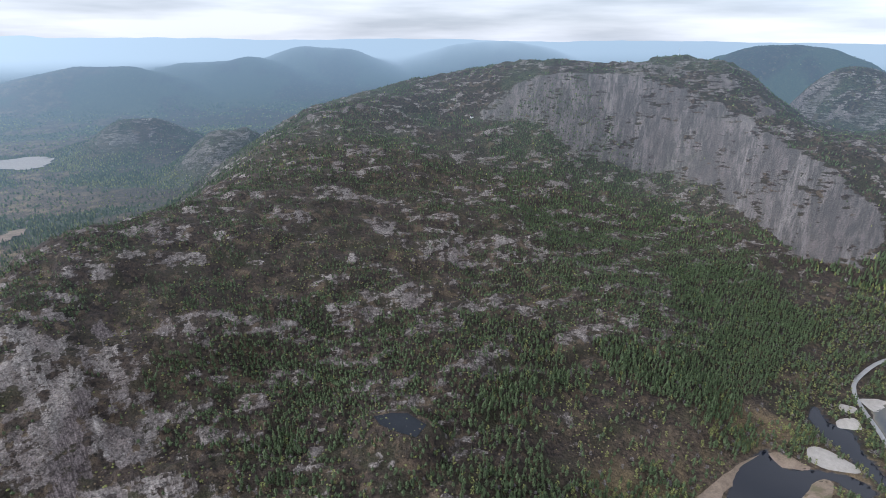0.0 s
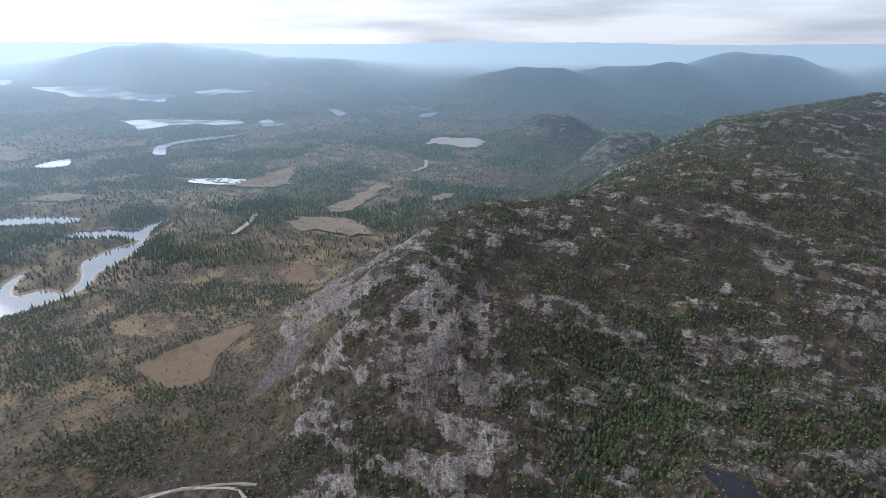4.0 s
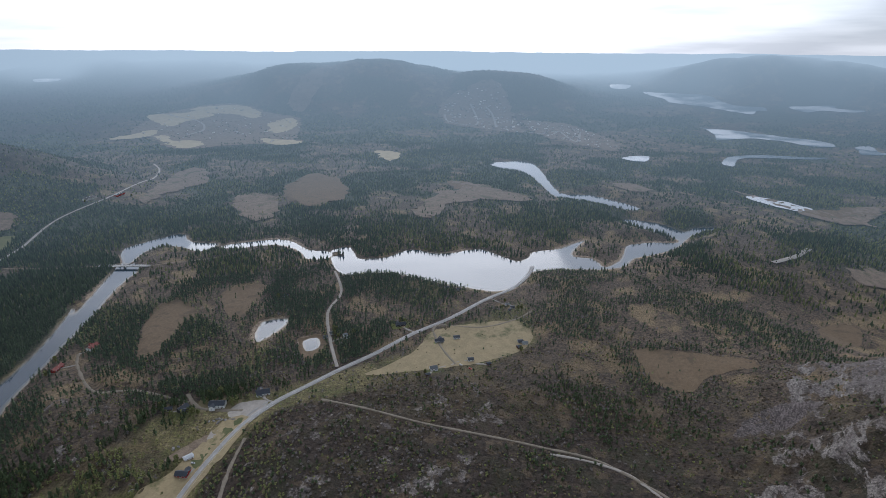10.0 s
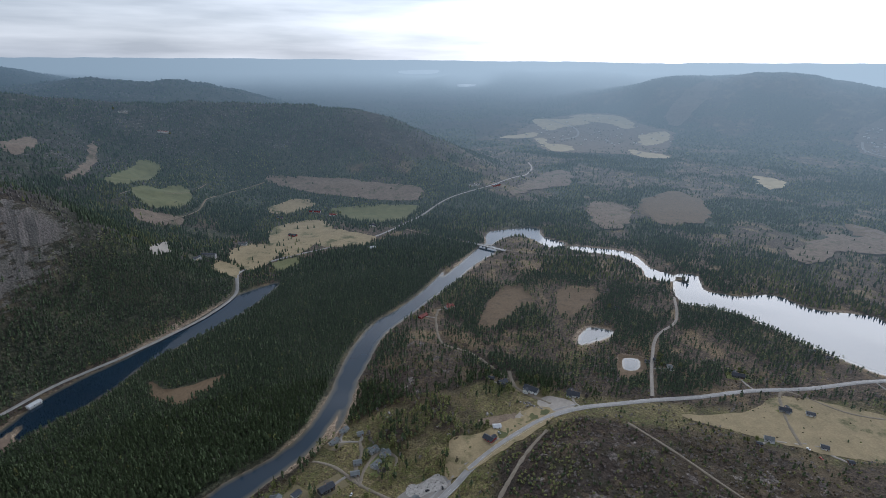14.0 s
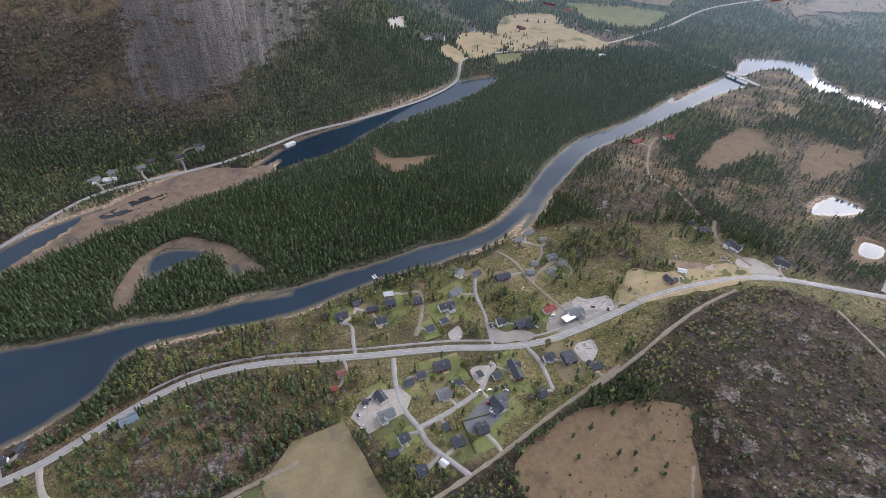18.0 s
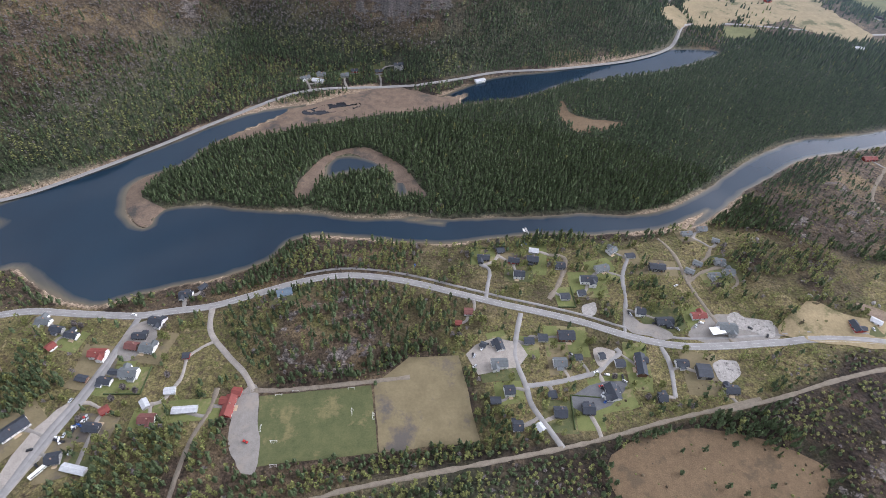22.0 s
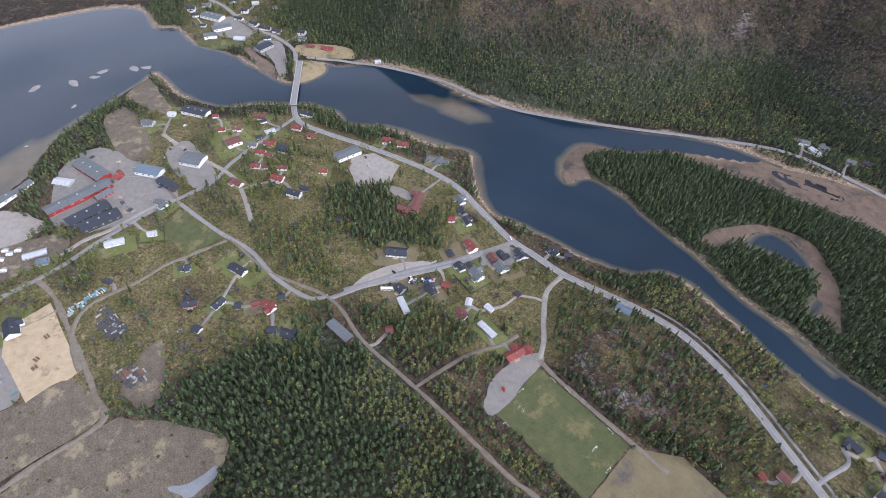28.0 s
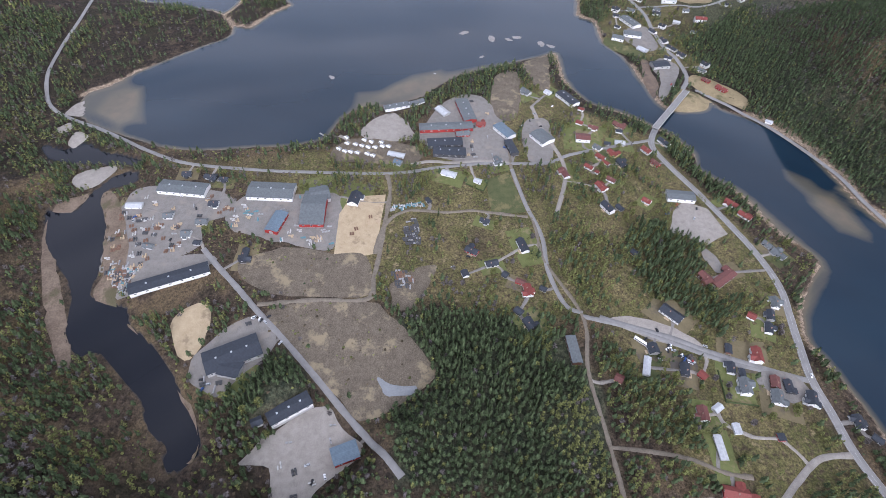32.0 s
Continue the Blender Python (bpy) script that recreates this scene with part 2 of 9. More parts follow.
    bias = maths(m, "MULTIPLY_ADD", attr(m, "rock"), 0.3)
    ln(m, broken, bias.node.inputs[2])
    rock_fac = ramp(m, bias, 0.745, 0.775)
    col = blend(m, rock_fac, heath, rock)
    grass = blend(m, ramp(m, n1, 0.4, 0.62), (0.108, 0.106, 0.036), (0.19, 0.158, 0.07))
    grass = blend(m, ramp(m, n2, 0.48, 0.66), grass, (0.09, 0.066, 0.04))
    grass = blend(m, ramp(m, grain(m, 0.12, 5.0, None, 0.65), 0.57, 0.66), grass, (0.23, 0.185, 0.1))
    grass = blend(m, maths(m, "MULTIPLY", ramp(m, grain(m, 0.7, 4.0, None, 0.65), 0.48, 0.64), 0.5), grass, (0.06, 0.055, 0.027))
    turf = ramp(m, maths(m, "MULTIPLY_ADD", attr(m, "grass"), 0.75), 0.3, 0.7)
    ln(m, maths(m, "MULTIPLY", n2, 0.25), turf.node.inputs["Value"].links[0].from_node.inputs[2])
    col = blend(m, turf, col, grass)
    sand = blend(m, ramp(m, n2, 0.3, 0.7), (0.2, 0.145, 0.095), (0.4, 0.31, 0.22))
    sand = blend(m, ramp(m, n3, 0.52, 0.7), sand, (0.13, 0.095, 0.07))
    col = blend(m, ramp(m, maths(m, "ADD", attr(m, "sand"), maths(m, "SUBTRACT", maths(m, "MULTIPLY", n2, 0.5), 0.25)), 0.3, 0.7), col, sand)
    needle = blend(m, ramp(m, n2, 0.35, 0.65), (0.026, 0.036, 0.022), (0.08, 0.09, 0.05))
    col = blend(m, attr(m, "wood"), col, needle)
    col = blend(m, attr(m, "bed"), col, blend(m, ramp(m, n1, 0.4, 0.6), (0.022, 0.04, 0.06), (0.03, 0.052, 0.075)))
    col = blend(m, maths(m, "MULTIPLY", attr(m, "peat"), attr(m, "bed")), col, (0.006, 0.007, 0.012))
    mottle = nd(m, "ShaderNodeHueSaturation")
    shade = maths(m, "MULTIPLY_ADD", ramp(m, grain(m, 0.5, 3.0, None, 0.7), 0.36, 0.64), 0.72)
    shade.node.inputs[2].default_value = 0.46
    ln(m, shade, mottle.inputs["Value"])
    ln(m, col, mottle.inputs["Color"])
    ln(m, blend(m, attr(m, "bed"), mottle.outputs["Color"], col), b.inputs["Base Color"])
    bump(m, b, maths(m, "ADD", maths(m, "MULTIPLY", broken, 0.55), maths(m, "MULTIPLY", s3, 0.45)), 1.0, 4.5)
    relief = b.inputs["Normal"].links[0].from_node
    ln(m, maths(m, "SUBTRACT", 1.0, attr(m, "bed")), relief.inputs["Strength"])
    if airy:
        mix_in_haze(m, b)
    return m


def mix_in_haze(m, b):
    """Paints haze on a surface: a blue glow mixed into it by share."""
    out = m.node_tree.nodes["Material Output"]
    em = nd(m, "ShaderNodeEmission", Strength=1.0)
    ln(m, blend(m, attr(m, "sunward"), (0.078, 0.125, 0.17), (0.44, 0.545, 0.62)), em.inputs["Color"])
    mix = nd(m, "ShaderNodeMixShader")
    ln(m, attr(m, "haze_share"), mix.inputs["Fac"])
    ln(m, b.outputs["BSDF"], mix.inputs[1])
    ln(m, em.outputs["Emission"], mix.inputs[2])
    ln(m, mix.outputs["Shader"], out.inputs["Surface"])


def water_material():
    """Brownish clear water: pale over sand near the shore, dark blue where it is deep; soft ripples."""
    m, b = bare("lake_water", 0.06)
    deep = blend(m, ramp(m, grain(m, 0.004, 4.0, (1, 0.5, 1)), 0.35, 0.65), (0.007, 0.016, 0.028), (0.011, 0.025, 0.041))
    sandy = blend(m, ramp(m, grain(m, 0.05, 5.0), 0.35, 0.65), (0.15, 0.115, 0.075), (0.105, 0.088, 0.062))
    col = blend(m, ramp(m, attr(m, "depth"), 0.05, 0.9), sandy, (0.082, 0.075, 0.056))
    col = blend(m, ramp(m, attr(m, "depth"), 0.6, 2.6), col, deep)
    col = blend(m, attr(m, "peat"), col, (0.006, 0.007, 0.011))
    ln(m, col, b.inputs["Base Color"])
    b.inputs["IOR"].default_value = 1.33
    b.inputs["Specular IOR Level"].default_value = 0.5
    rough = maths(m, "MULTIPLY_ADD", ramp(m, grain(m, 0.008, 4.0, (1, 0.35, 1)), 0.4, 0.62), 0.07)
    rough.node.inputs[2].default_value = 0.03
    ln(m, rough, b.inputs["Roughness"])
    # painted haze glow lies over the water too
    mix_in_haze(m, b)
    return m


def far_water_material():
    m, b = bare("far_lake_water", 0.16)
    ln(m, blend(m, ramp(m, grain(m, 0.01, 3.0), 0.4, 0.6), (0.03, 0.045, 0.06), (0.045, 0.06, 0.075)), b.inputs["Base Color"])
    b.inputs["IOR"].default_value, b.inputs["Specular IOR Level"].default_value = 6.0, 0.5
    # painted haze glow over the far lakes
    mix_in_haze(m, b)
    return m


# copy of a near material with the painted haze glow mixed in
def hazed_copy(name, near):
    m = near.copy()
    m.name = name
    mix_in_haze(m, m.node_tree.nodes["Principled BSDF"])
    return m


M_GROUND = ground_material("heath_and_rock")
M_DISTANCE = ground_material("hazed_land", True)
M_WATER = water_material()
M_ASPHALT = surface("grey_asphalt", (0.17, 0.164, 0.157), (0.25, 0.242, 0.23), 6.0, 0.55, 0.1, 0.3)
M_GRAVEL = surface("pale_gravel", (0.2, 0.18, 0.155), (0.33, 0.3, 0.265), 5.0, 0.95, 0.2)
M_DIRT = surface("dirt_track", (0.12, 0.1, 0.075), (0.22, 0.19, 0.15), 4.0, 0.95, 0.3)
M_LOT = surface("worn_yard", (0.14, 0.13, 0.118), (0.24, 0.223, 0.2), 5.0, 0.92, 0.15, 0.5, third=(0.225, 0.2, 0.17))
M_SANDLOT = surface("yellow_sand", (0.3, 0.228, 0.138), (0.46, 0.37, 0.24), 5.0, 0.95, 0.5, 0.5, third=(0.25, 0.195, 0.125))
M_PITCH = surface("mown_grass", (0.05, 0.062, 0.025), (0.1, 0.103, 0.044), 7.0, 0.95, 0.2, 0.4, third=(0.15, 0.13, 0.062))
M_LAWN = surface("garden_grass", (0.085, 0.105, 0.033), (0.15, 0.155, 0.058), 5.0, 0.95, 0.2, 0.4, third=(0.19, 0.165, 0.085))
M_OLDPITCH = surface("worn_pitch", (0.115, 0.096, 0.053), (0.18, 0.147, 0.084), 14.0, 0.95, 0.2, 0.3, third=(0.085, 0.075, 0.065))
M_BOG = surface("brown_bog", (0.078, 0.053, 0.031), (0.17, 0.12, 0.07), 4.5, 0.97, 0.6, 0.6, third=(0.085, 0.062, 0.038))
M_FIELD = surface("bleached_grass", (0.175, 0.138, 0.078), (0.3, 0.24, 0.138), 12.0, 0.97, 0.3, 0.5, third=(0.095, 0.092, 0.042))
M_CLEARED = surface("felled_slope", (0.09, 0.066, 0.047), (0.225, 0.172, 0.125), 10.0, 0.97, 0.6, 0.5, third=(0.09, 0.08, 0.045))
M_GREEN = surface("green_field", (0.085, 0.092, 0.038), (0.145, 0.14, 0.06), 20.0, 0.97, 0.3, 0.3)
M_BARE = surface("cleared_ground", (0.06, 0.049, 0.037), (0.19, 0.158, 0.115), 6.0, 0.97, 0.6, 0.65, third=(0.24, 0.195, 0.125))
M_MUD = surface("river_mud", (0.075, 0.053, 0.04), (0.18, 0.13, 0.09), 10.0, 0.6, 0.3, 0.4, third=(0.05, 0.045, 0.04))
M_PINE = surface("pine_needles", (0.025, 0.039, 0.02), (0.076, 0.1, 0.042), 1.6, 0.9, 0.0, 0.6, "island")
M_BIRCH = surface("spring_birch_leaves", (0.07, 0.082, 0.026), (0.165, 0.168, 0.056), 1.6, 0.9, 0.0, 0.6, "island")
M_TWIGS = surface("bare_birch_twigs", (0.062, 0.054, 0.051), (0.145, 0.127, 0.12), 1.4, 0.95, 0.0, 0.6, "island")
M_PASTURE = surface("dry_pasture", (0.32, 0.26, 0.155), (0.46, 0.385, 0.24), 30.0, 0.97, 0.2, 0.4)
M_BRUSH = surface("brown_brushwood", (0.05, 0.039, 0.025), (0.125, 0.097, 0.058), 1.4, 0.95, 0.0, 0.6, "island")
M_RUBBLE = surface("blasted_stone", (0.13, 0.12, 0.108), (0.42, 0.4, 0.37), 2.5, 0.9, 0.8, 0.6)
M_TARMAC = surface("new_tarmac", (0.075, 0.077, 0.082), (0.125, 0.127, 0.13), 4.0, 0.9, 0.1)
M_HEDGE = surface("hedge_leaves", (0.03, 0.045, 0.018), (0.075, 0.095, 0.036), 1.2, 0.9, 0.5, 0.6)
M_BARK = surface("bark", (0.06, 0.045, 0.032), (0.14, 0.1, 0.07), 0.5, 0.95, 0.4)
# the pale tone puts the reflected sky into the puddle's colour
M_PUDDLE = surface("milky_puddle", (0.17, 0.18, 0.185), (0.24, 0.25, 0.255), 8.0, 0.15, 0.0)
M_TARN = surface("tarn_water", (0.012, 0.014, 0.017), (0.02, 0.022, 0.026), 20.0, 0.12, 0.0)
M_FARWATER = far_water_material()
M_PINE_FAR, M_BIRCH_FAR, M_TWIGS_FAR = hazed_copy("distant_pines", M_PINE), hazed_copy("distant_birches", M_BIRCH), hazed_copy("distant_twigs", M_TWIGS)
M_CLEARED_FAR, M_GREEN_FAR, M_GRAVEL_FAR = hazed_copy("hazed_clearings", M_CLEARED), hazed_copy("hazed_green_fields", M_GREEN), hazed_copy("hazed_gravel", M_GRAVEL)
M_PASTURE_FAR = hazed_copy("hazed_pastures", M_PASTURE)
M_FIELD_FAR, M_BOG_FAR = hazed_copy("hazed_fields", M_FIELD), hazed_copy("hazed_bogs", M_BOG)


def boarded(name, c, rough=0.7):
    """Painted weatherboards: fine upright lines, worn paint."""
    m, b = bare(name, rough)
    c = tuple(c)
    worn = tuple(0.72 * k for k in c)
    col = blend(m, ramp(m, grain(m, 0.6, 4.0), 0.45, 0.75), c, worn)
    col = blend(m, ramp(m, grain(m, 3.0, 2.0, (1, 1, 0.15)), 0.55, 0.8), col, worn)
    ln(m, col, b.inputs["Base Color"])
    bump(m, b, grain(m, 4.0, 2.0, (1, 1, 0.05)), 0.3, 0.05)
    return m


def roofing(name, c, rough=0.65, metal=0.0):
    """Roof tiles or sheets: courses, patches of lichen."""
    m, b = bare(name, rough, metal)
    c = tuple(c)
    wave = nd(m, "ShaderNodeTexWave", Scale=1.4, Distortion=0.6)
    wave.bands_direction = "Z"
    ln(m, nd(m, "ShaderNodeNewGeometry").outputs["Position"], wave.inputs["Vector"])
    col = blend(m, ramp(m, grain(m, 0.5, 5.0), 0.35, 0.7), c, tuple(1.35 * k for k in c))
    col = blend(m, maths(m, "MULTIPLY", wave.outputs["Fac"], 0.25), col, tuple(0.6 * k for k in c))
    ln(m, col, b.inputs["Base Color"])
    bump(m, b, wave.outputs["Fac"], 0.25, 0.08)
    return m


WALLS = dict(w=boarded("white_boards", (0.72, 0.72, 0.7)), r=boarded("red_boards", (0.3, 0.035, 0.03)), g=boarded("grey_boards", (0.36, 0.36, 0.35)), d=boarded("dark_boards", (0.06, 0.06, 0.063)),
             y=boarded("yellow_boards", (0.55, 0.42, 0.17)), b=boarded("brown_boards", (0.14, 0.075, 0.05)))
ROOFS = dict(k=roofing("black_roof", (0.032, 0.037, 0.046)), r=roofing("red_tile_roof", (0.16, 0.043, 0.035)), g=roofing("grey_roof", (0.1, 0.11, 0.113)), b=roofing("brown_tile_roof", (0.12, 0.05, 0.043)),
             l=roofing("pale_metal_roof", (0.36, 0.37, 0.38), 0.5), u=roofing("blue_grey_roof", (0.1, 0.135, 0.165), 0.5))
M_GLASS = surface("window_glass", (0.02, 0.025, 0.03), (0.05, 0.06, 0.07), 2.0, 0.08, 0.0)
M_WHITE = surface("white_paint", (0.7, 0.7, 0.68), (0.82, 0.82, 0.8), 1.5, 0.5, 0.05)
M_BRICK = surface("chimney_brick", (0.2, 0.12, 0.09), (0.32, 0.22, 0.17), 0.5, 0.9, 0.3)
M_CONCRETE = surface("concrete", (0.3, 0.295, 0.28), (0.45, 0.44, 0.42), 2.0, 0.9, 0.2)
M_RUBBER = surface("black_rubber", (0.012, 0.012, 0.012), (0.03, 0.03, 0.03), 0.4, 0.8, 0.1)
M_STEEL = surface("galvanised_steel", (0.4, 0.41, 0.42), (0.55, 0.56, 0.57), 0.8, 0.4, 0.05, metal=0.7)
M_ROCK = surface("lake_rock", (0.15, 0.14, 0.13), (0.32, 0.3, 0.28), 2.5, 0.9, 0.6, 0.5)
M_LINE = surface("road_paint", (0.36, 0.36, 0.35), (0.5, 0.5, 0.48), 1.5, 0.8, 0.05)
PAINTS = [surface(n, c, tuple(min(1, 1.15 * k) for k in c), 1.0, 0.3, 0.0) for n, c in (
    ("white_car_paint", (0.7, 0.7, 0.7)), ("black_car_paint", (0.02, 0.02, 0.022)), ("silver_car_paint", (0.36, 0.37, 0.38)), ("red_car_paint", (0.35, 0.03, 0.025)), ("blue_car_paint", (0.03, 0.08, 0.25)))]
GOODS = [surface(n, c, d, 1.0, 0.8, 0.2, 0.5) for n, c, d in (
    ("raw_timber", (0.32, 0.24, 0.15), (0.48, 0.38, 0.26)), ("grey_goods", (0.2, 0.2, 0.2), (0.36, 0.36, 0.35)), ("dark_goods", (0.04, 0.04, 0.045), (0.1, 0.1, 0.1)),
    ("pale_wrap", (0.34, 0.33, 0.31), (0.5, 0.49, 0.47)), ("turquoise_wrap", (0.07, 0.16, 0.18), (0.14, 0.25, 0.27)), ("rust", (0.12, 0.07, 0.048), (0.21, 0.125, 0.085)))]
M_FARHOUSE = hazed_copy("distant_houses", surface("mixed_house_paint", (0.16, 0.12, 0.1), (0.7, 0.68, 0.65), 40.0, 0.8, 0.0, 0.3, "island"))


# ---- layout, in metres: x, y (and height) ----
SPOTS_WEST = [(-498, 574, 159), (-436, 741, 160), (-397, 1026, 165), (-312, 1365, 241), (-131, 1544, 269), (95, 1697, 319), (309, 1773, 346), (555, 1660, 334), (685, 1665, 359), (838, 1536, 319), (1066, 1325, 238), (1, 327, 60), (1, 545, 76), (1, 760, 96), (1, 1010, 137), (0, 1400, 198), (-308, 419, 90), (-352, 510, 124), (261, 496, 34), (347, 721, 67), (587, 1067, 99), (711, 1206, 203), (802, 1086, 166), (666, 815, 55), (270, 1251, 175), (315, 1446, 293), (474, 1211, 118), (559, 1392, 270)]
SPOTS_WEST_FOOT = [(606, 641, 20), (514, 538, 3), (324, 399, 1), (-503, 622, 175), (-451, 425, 140), (-433, 356, 105), (-354, 325, 96), (-459, 203, 14), (-567, 219, 10), (-295, 221, 40), (-354, 96, 30), (-188, 442, 61), (-494, 304, 28), (-631, 901, 5), (-704, 1324, 5), (-650, 1785, 30), (-365, 2068, 100), (-636, 636, 6), (-946, 739, 4), (0, 2200, 150), (457, 2152, 150), (887, 1903, 120), (1047, 1340, 120), (803, 892, 60), (566, 566, 8), (520, 300, 6), (819, 574, 8), (1299, 750, 10)]
SPOTS_NORTH = [(-44, -763, 8), (86, -718, 8), (-207, -834, 8), (-368, -878, 8), (120, -990, 216), (25, -1015, 204), (-29, -1025, 224), (-74, -1022, 224), (-150, -1026, 191), (-235, -996, 136), (-323, -956, 61), (-391, -877, 23), (-42, -1199, 195), (-167, -1188, 160), (-275, -1147, 85), (-374, -1087, 40), (174, -1238, 200), (54, -1949, 297), (-303, -1876, 243), (-119, -1596, 233), (103, -1496, 214), (-289, -1472, 147), (-468, -1582, 106), (-471, -1318, 74), (-1119, -1658, 214), (-1326, -1429, 154), (-1699, -1345, 12), (-682, -1666, 147), (-631, -1354, 40), (-750, -1409, 40), (-1004, -1185, 30), (-581, -1252, 14), (-606, -1141, 8), (-984, -1039, 8), (326, -839, 118), (546, -612, 119), (82, -747, 8), (542, -418, 8), (616, -398, 8), (363, -557, 8), (430, -651, 83), (19, -820, 136), (724, -358, 10), (584, -547, 92), (-340, -979, 9), (-495, -1165, 12)]
SPOTS_NORTH_FOOT = [(318, -816, 12), (711, -338, 8), (691, -442, 113), (311, -1159, 230), (625, -1083, 180), (782, -1038, 60), (581, -1597, 250), (996, -836, 8), (1386, -800, 5), (1477, -260, 4), (1477, 260, 8)]
SPOTS_VALLEY = [(0, 0, 30), (150, 100, 25), (-100, 100, 45), (-462, -516, 4), (-580, -305, 4), (-887, -358, 4), (-1282, -794, 4), (-1299, -256, 4), (-2091, -91, 4), (-52, -589, 4), (145, -479, 4), (-309, -328, 4), (-57, -298, 4), (92, -302, 4), (173, -233, 4), (-399, -190, 18), (-338, -72, 28), (-242, -129, 8), (-445, -64, 18), (-530, 93, 16), (-746, 262, 12), (-894, 470, 12), (-1145, -4, 4), (-966, 274, 10), (-1377, -129, 4), (-1184, 820, 4), (380, 87, 4), (217, -72, 4), (292, -221, 4), (503, -44, 4), (248, 177, 4), (442, 234, 4), (245, 64, 4), (270, 280, 4), (397, 476, 4), (151, 312, 4), (781, 447, 4)]
CLIFF = [(97, 1431), (184, 1507), (328, 1519), (476, 1505), (598, 1426), (687, 1327), (719, 1278), (750, 1160), (797, 1075), (813, 1002), (825, 955), (780, 883), (680, 821), (604, 835), (590, 978), (577, 1095), (507, 1199), (421, 1211), (283, 1246), (241, 1320), (95, 1383)]
DOME = [(451, 1525), (584, 1607), (711, 1538), (767, 1452), (809, 1322), (794, 1199), (751, 1212), (704, 1336), (601, 1437)]
NORTH_FACE = [(123, -926), (77, -911), (26, -962), (-24, -1022), (-119, -999), (-170, -963), (-136, -904), (-68, -847), (-8, -794), (73, -783), (136, -807)]
SHORE_VILLAGE = [(499, 516), (475, 457), (459, 364), (476, 295), (505, 212), (549, 200), (585, 180), (596, 145), (624, 108), (678, 73), (724, 14), (768, -51), (781, -72), (710, -84), (658, -114), (644, -151), (622, -189), (600, -219), (567, -240), (531, -241), (501, -281), (452, -306), (411, -338), (382, -324), (351, -307), (313, -297), (273, -314), (238, -327), (203, -340), (168, -362), (154, -386), (128, -400), (60, -396), (-3, -394), (-67, -407), (-115, -416), (-162, -415), (-210, -423), (-246, -429), (-280, -448), (-308, -464)]
SHORE_CHANNEL = [(-277, -434), (-309, -453), (-357, -495), (-413, -535), (-470, -573), (-563, -599), (-628, -618), (-737, -649), (-819, -671), (-719, -645), (-805, -673), (-899, -694)]
SHORE_ISLAND = [(-908, -742), (-808, -708), (-699, -671), (-727, -693), (-618, -649), (-531, -624), (-488, -618), (-423, -585), (-364, -541), (-316, -500), (-265, -465), (-215, -450), (-159, -450), (-114, -443), (-58, -437), (-8, -432), (50, -435), (-6, -424), (44, -430), (93, -428), (145, -434), (197, -435), (251, -439), (296, -430), (306, -401), (331, -419), (343, -452), (342, -480), (305, -509)]
SHORE_ISLAND_NORTH = [(279, -555), (230, -590), (176, -617), (103, -642), (3, -657), (-44, -673), (-131, -701), (-182, -738), (-251, -759), (-357, -796), (-449, -853)]
SHORE_NORTH = [(-451, -872), (-375, -868), (-277, -819), (-169, -777), (-76, -750), (-19, -706), (13, -685), (63, -702), (126, -683), (184, -652), (242, -631), (293, -595), (347, -539), (412, -479), (473, -430), (533, -399), (475, -425), (559, -395), (610, -377), (655, -333), (675, -293), (698, -279)]
SHORE_FAR = [(669, -273), (658, -219), (717, -195), (793, -170), (832, -142), (898, -131), (917, -104), (1001, -96), (1025, 16), (1003, 327), (957, 631), (837, 720), (814, 622), (810, 527), (798, 460), (738, 420), (687, 450), (613, 497), (572, 515), (541, 535)]
LAKE_UPPER = [(-950, -321), (-1030, -353), (-1058, -343), (-1059, -320), (-1000, -288), (-1006, -260), (-1015, -230), (-1049, -207), (-1070, -181), (-1051, -139), (-1055, -104), (-1079, -68), (-1088, -36), (-1064, -9), (-1040, 17), (-1027, 38), (-1052, 62), (-1084, 68), (-1095, 89), (-1113, 127), (-1146, 159), (-1177, 190), (-1110, 159), (-1069, 153), (-1060, 191), (-1018, 206), (-1035, 228), (-1071, 252), (-1151, 277), (-1169, 306), (-1184, 345), (-1184, 374), (-1195, 402), (-1237, 390), (-1273, 356), (-1308, 328), (-1354, 301), (-1359, 325), (-1336, 382), (-1305, 412), (-1275, 438), (-1310, 469), (-1314, 535), (-1279, 481), (-1234, 436), (-1165, 392), (-1121, 350), (-1096, 310), (-1069, 272), (-1031, 252), (-1008, 215), (-1000, 167), (-993, 99), (-967, 59), (-924, 47), (-889, 23), (-875, -10), (-885, -56), (-912, -137), (-932, -191), (-931, -234), (-927, -262), (-911, -287)]
LAKE_ARM = [(-2045, -43), (-2094, 88), (-1930, 132), (-1613, 171), (-1600, 257), (-1478, 370), (-1443, 346), (-1518, 245), (-1571, 158), (-1707, 126), (-1884, 79), (-1959, -21)]
POND_A = [(-660, -350), (-713, -364), (-728, -329), (-702, -325), (-662, -338)]
POND_C = [(-979, -790), (-1022, -780), (-1101, -731), (-1050, -680), (-1046, -613), (-998, -622), (-1025, -713), (-979, -738), (-908, -729)]
STREAM_A = [(-1028, -603), (-1027, -557), (-1059, -488), (-1025, -418), (-985, -389), (-998, -346), (-1030, -356), (-1036, -404), (-1089, -474), (-1075, -539)]
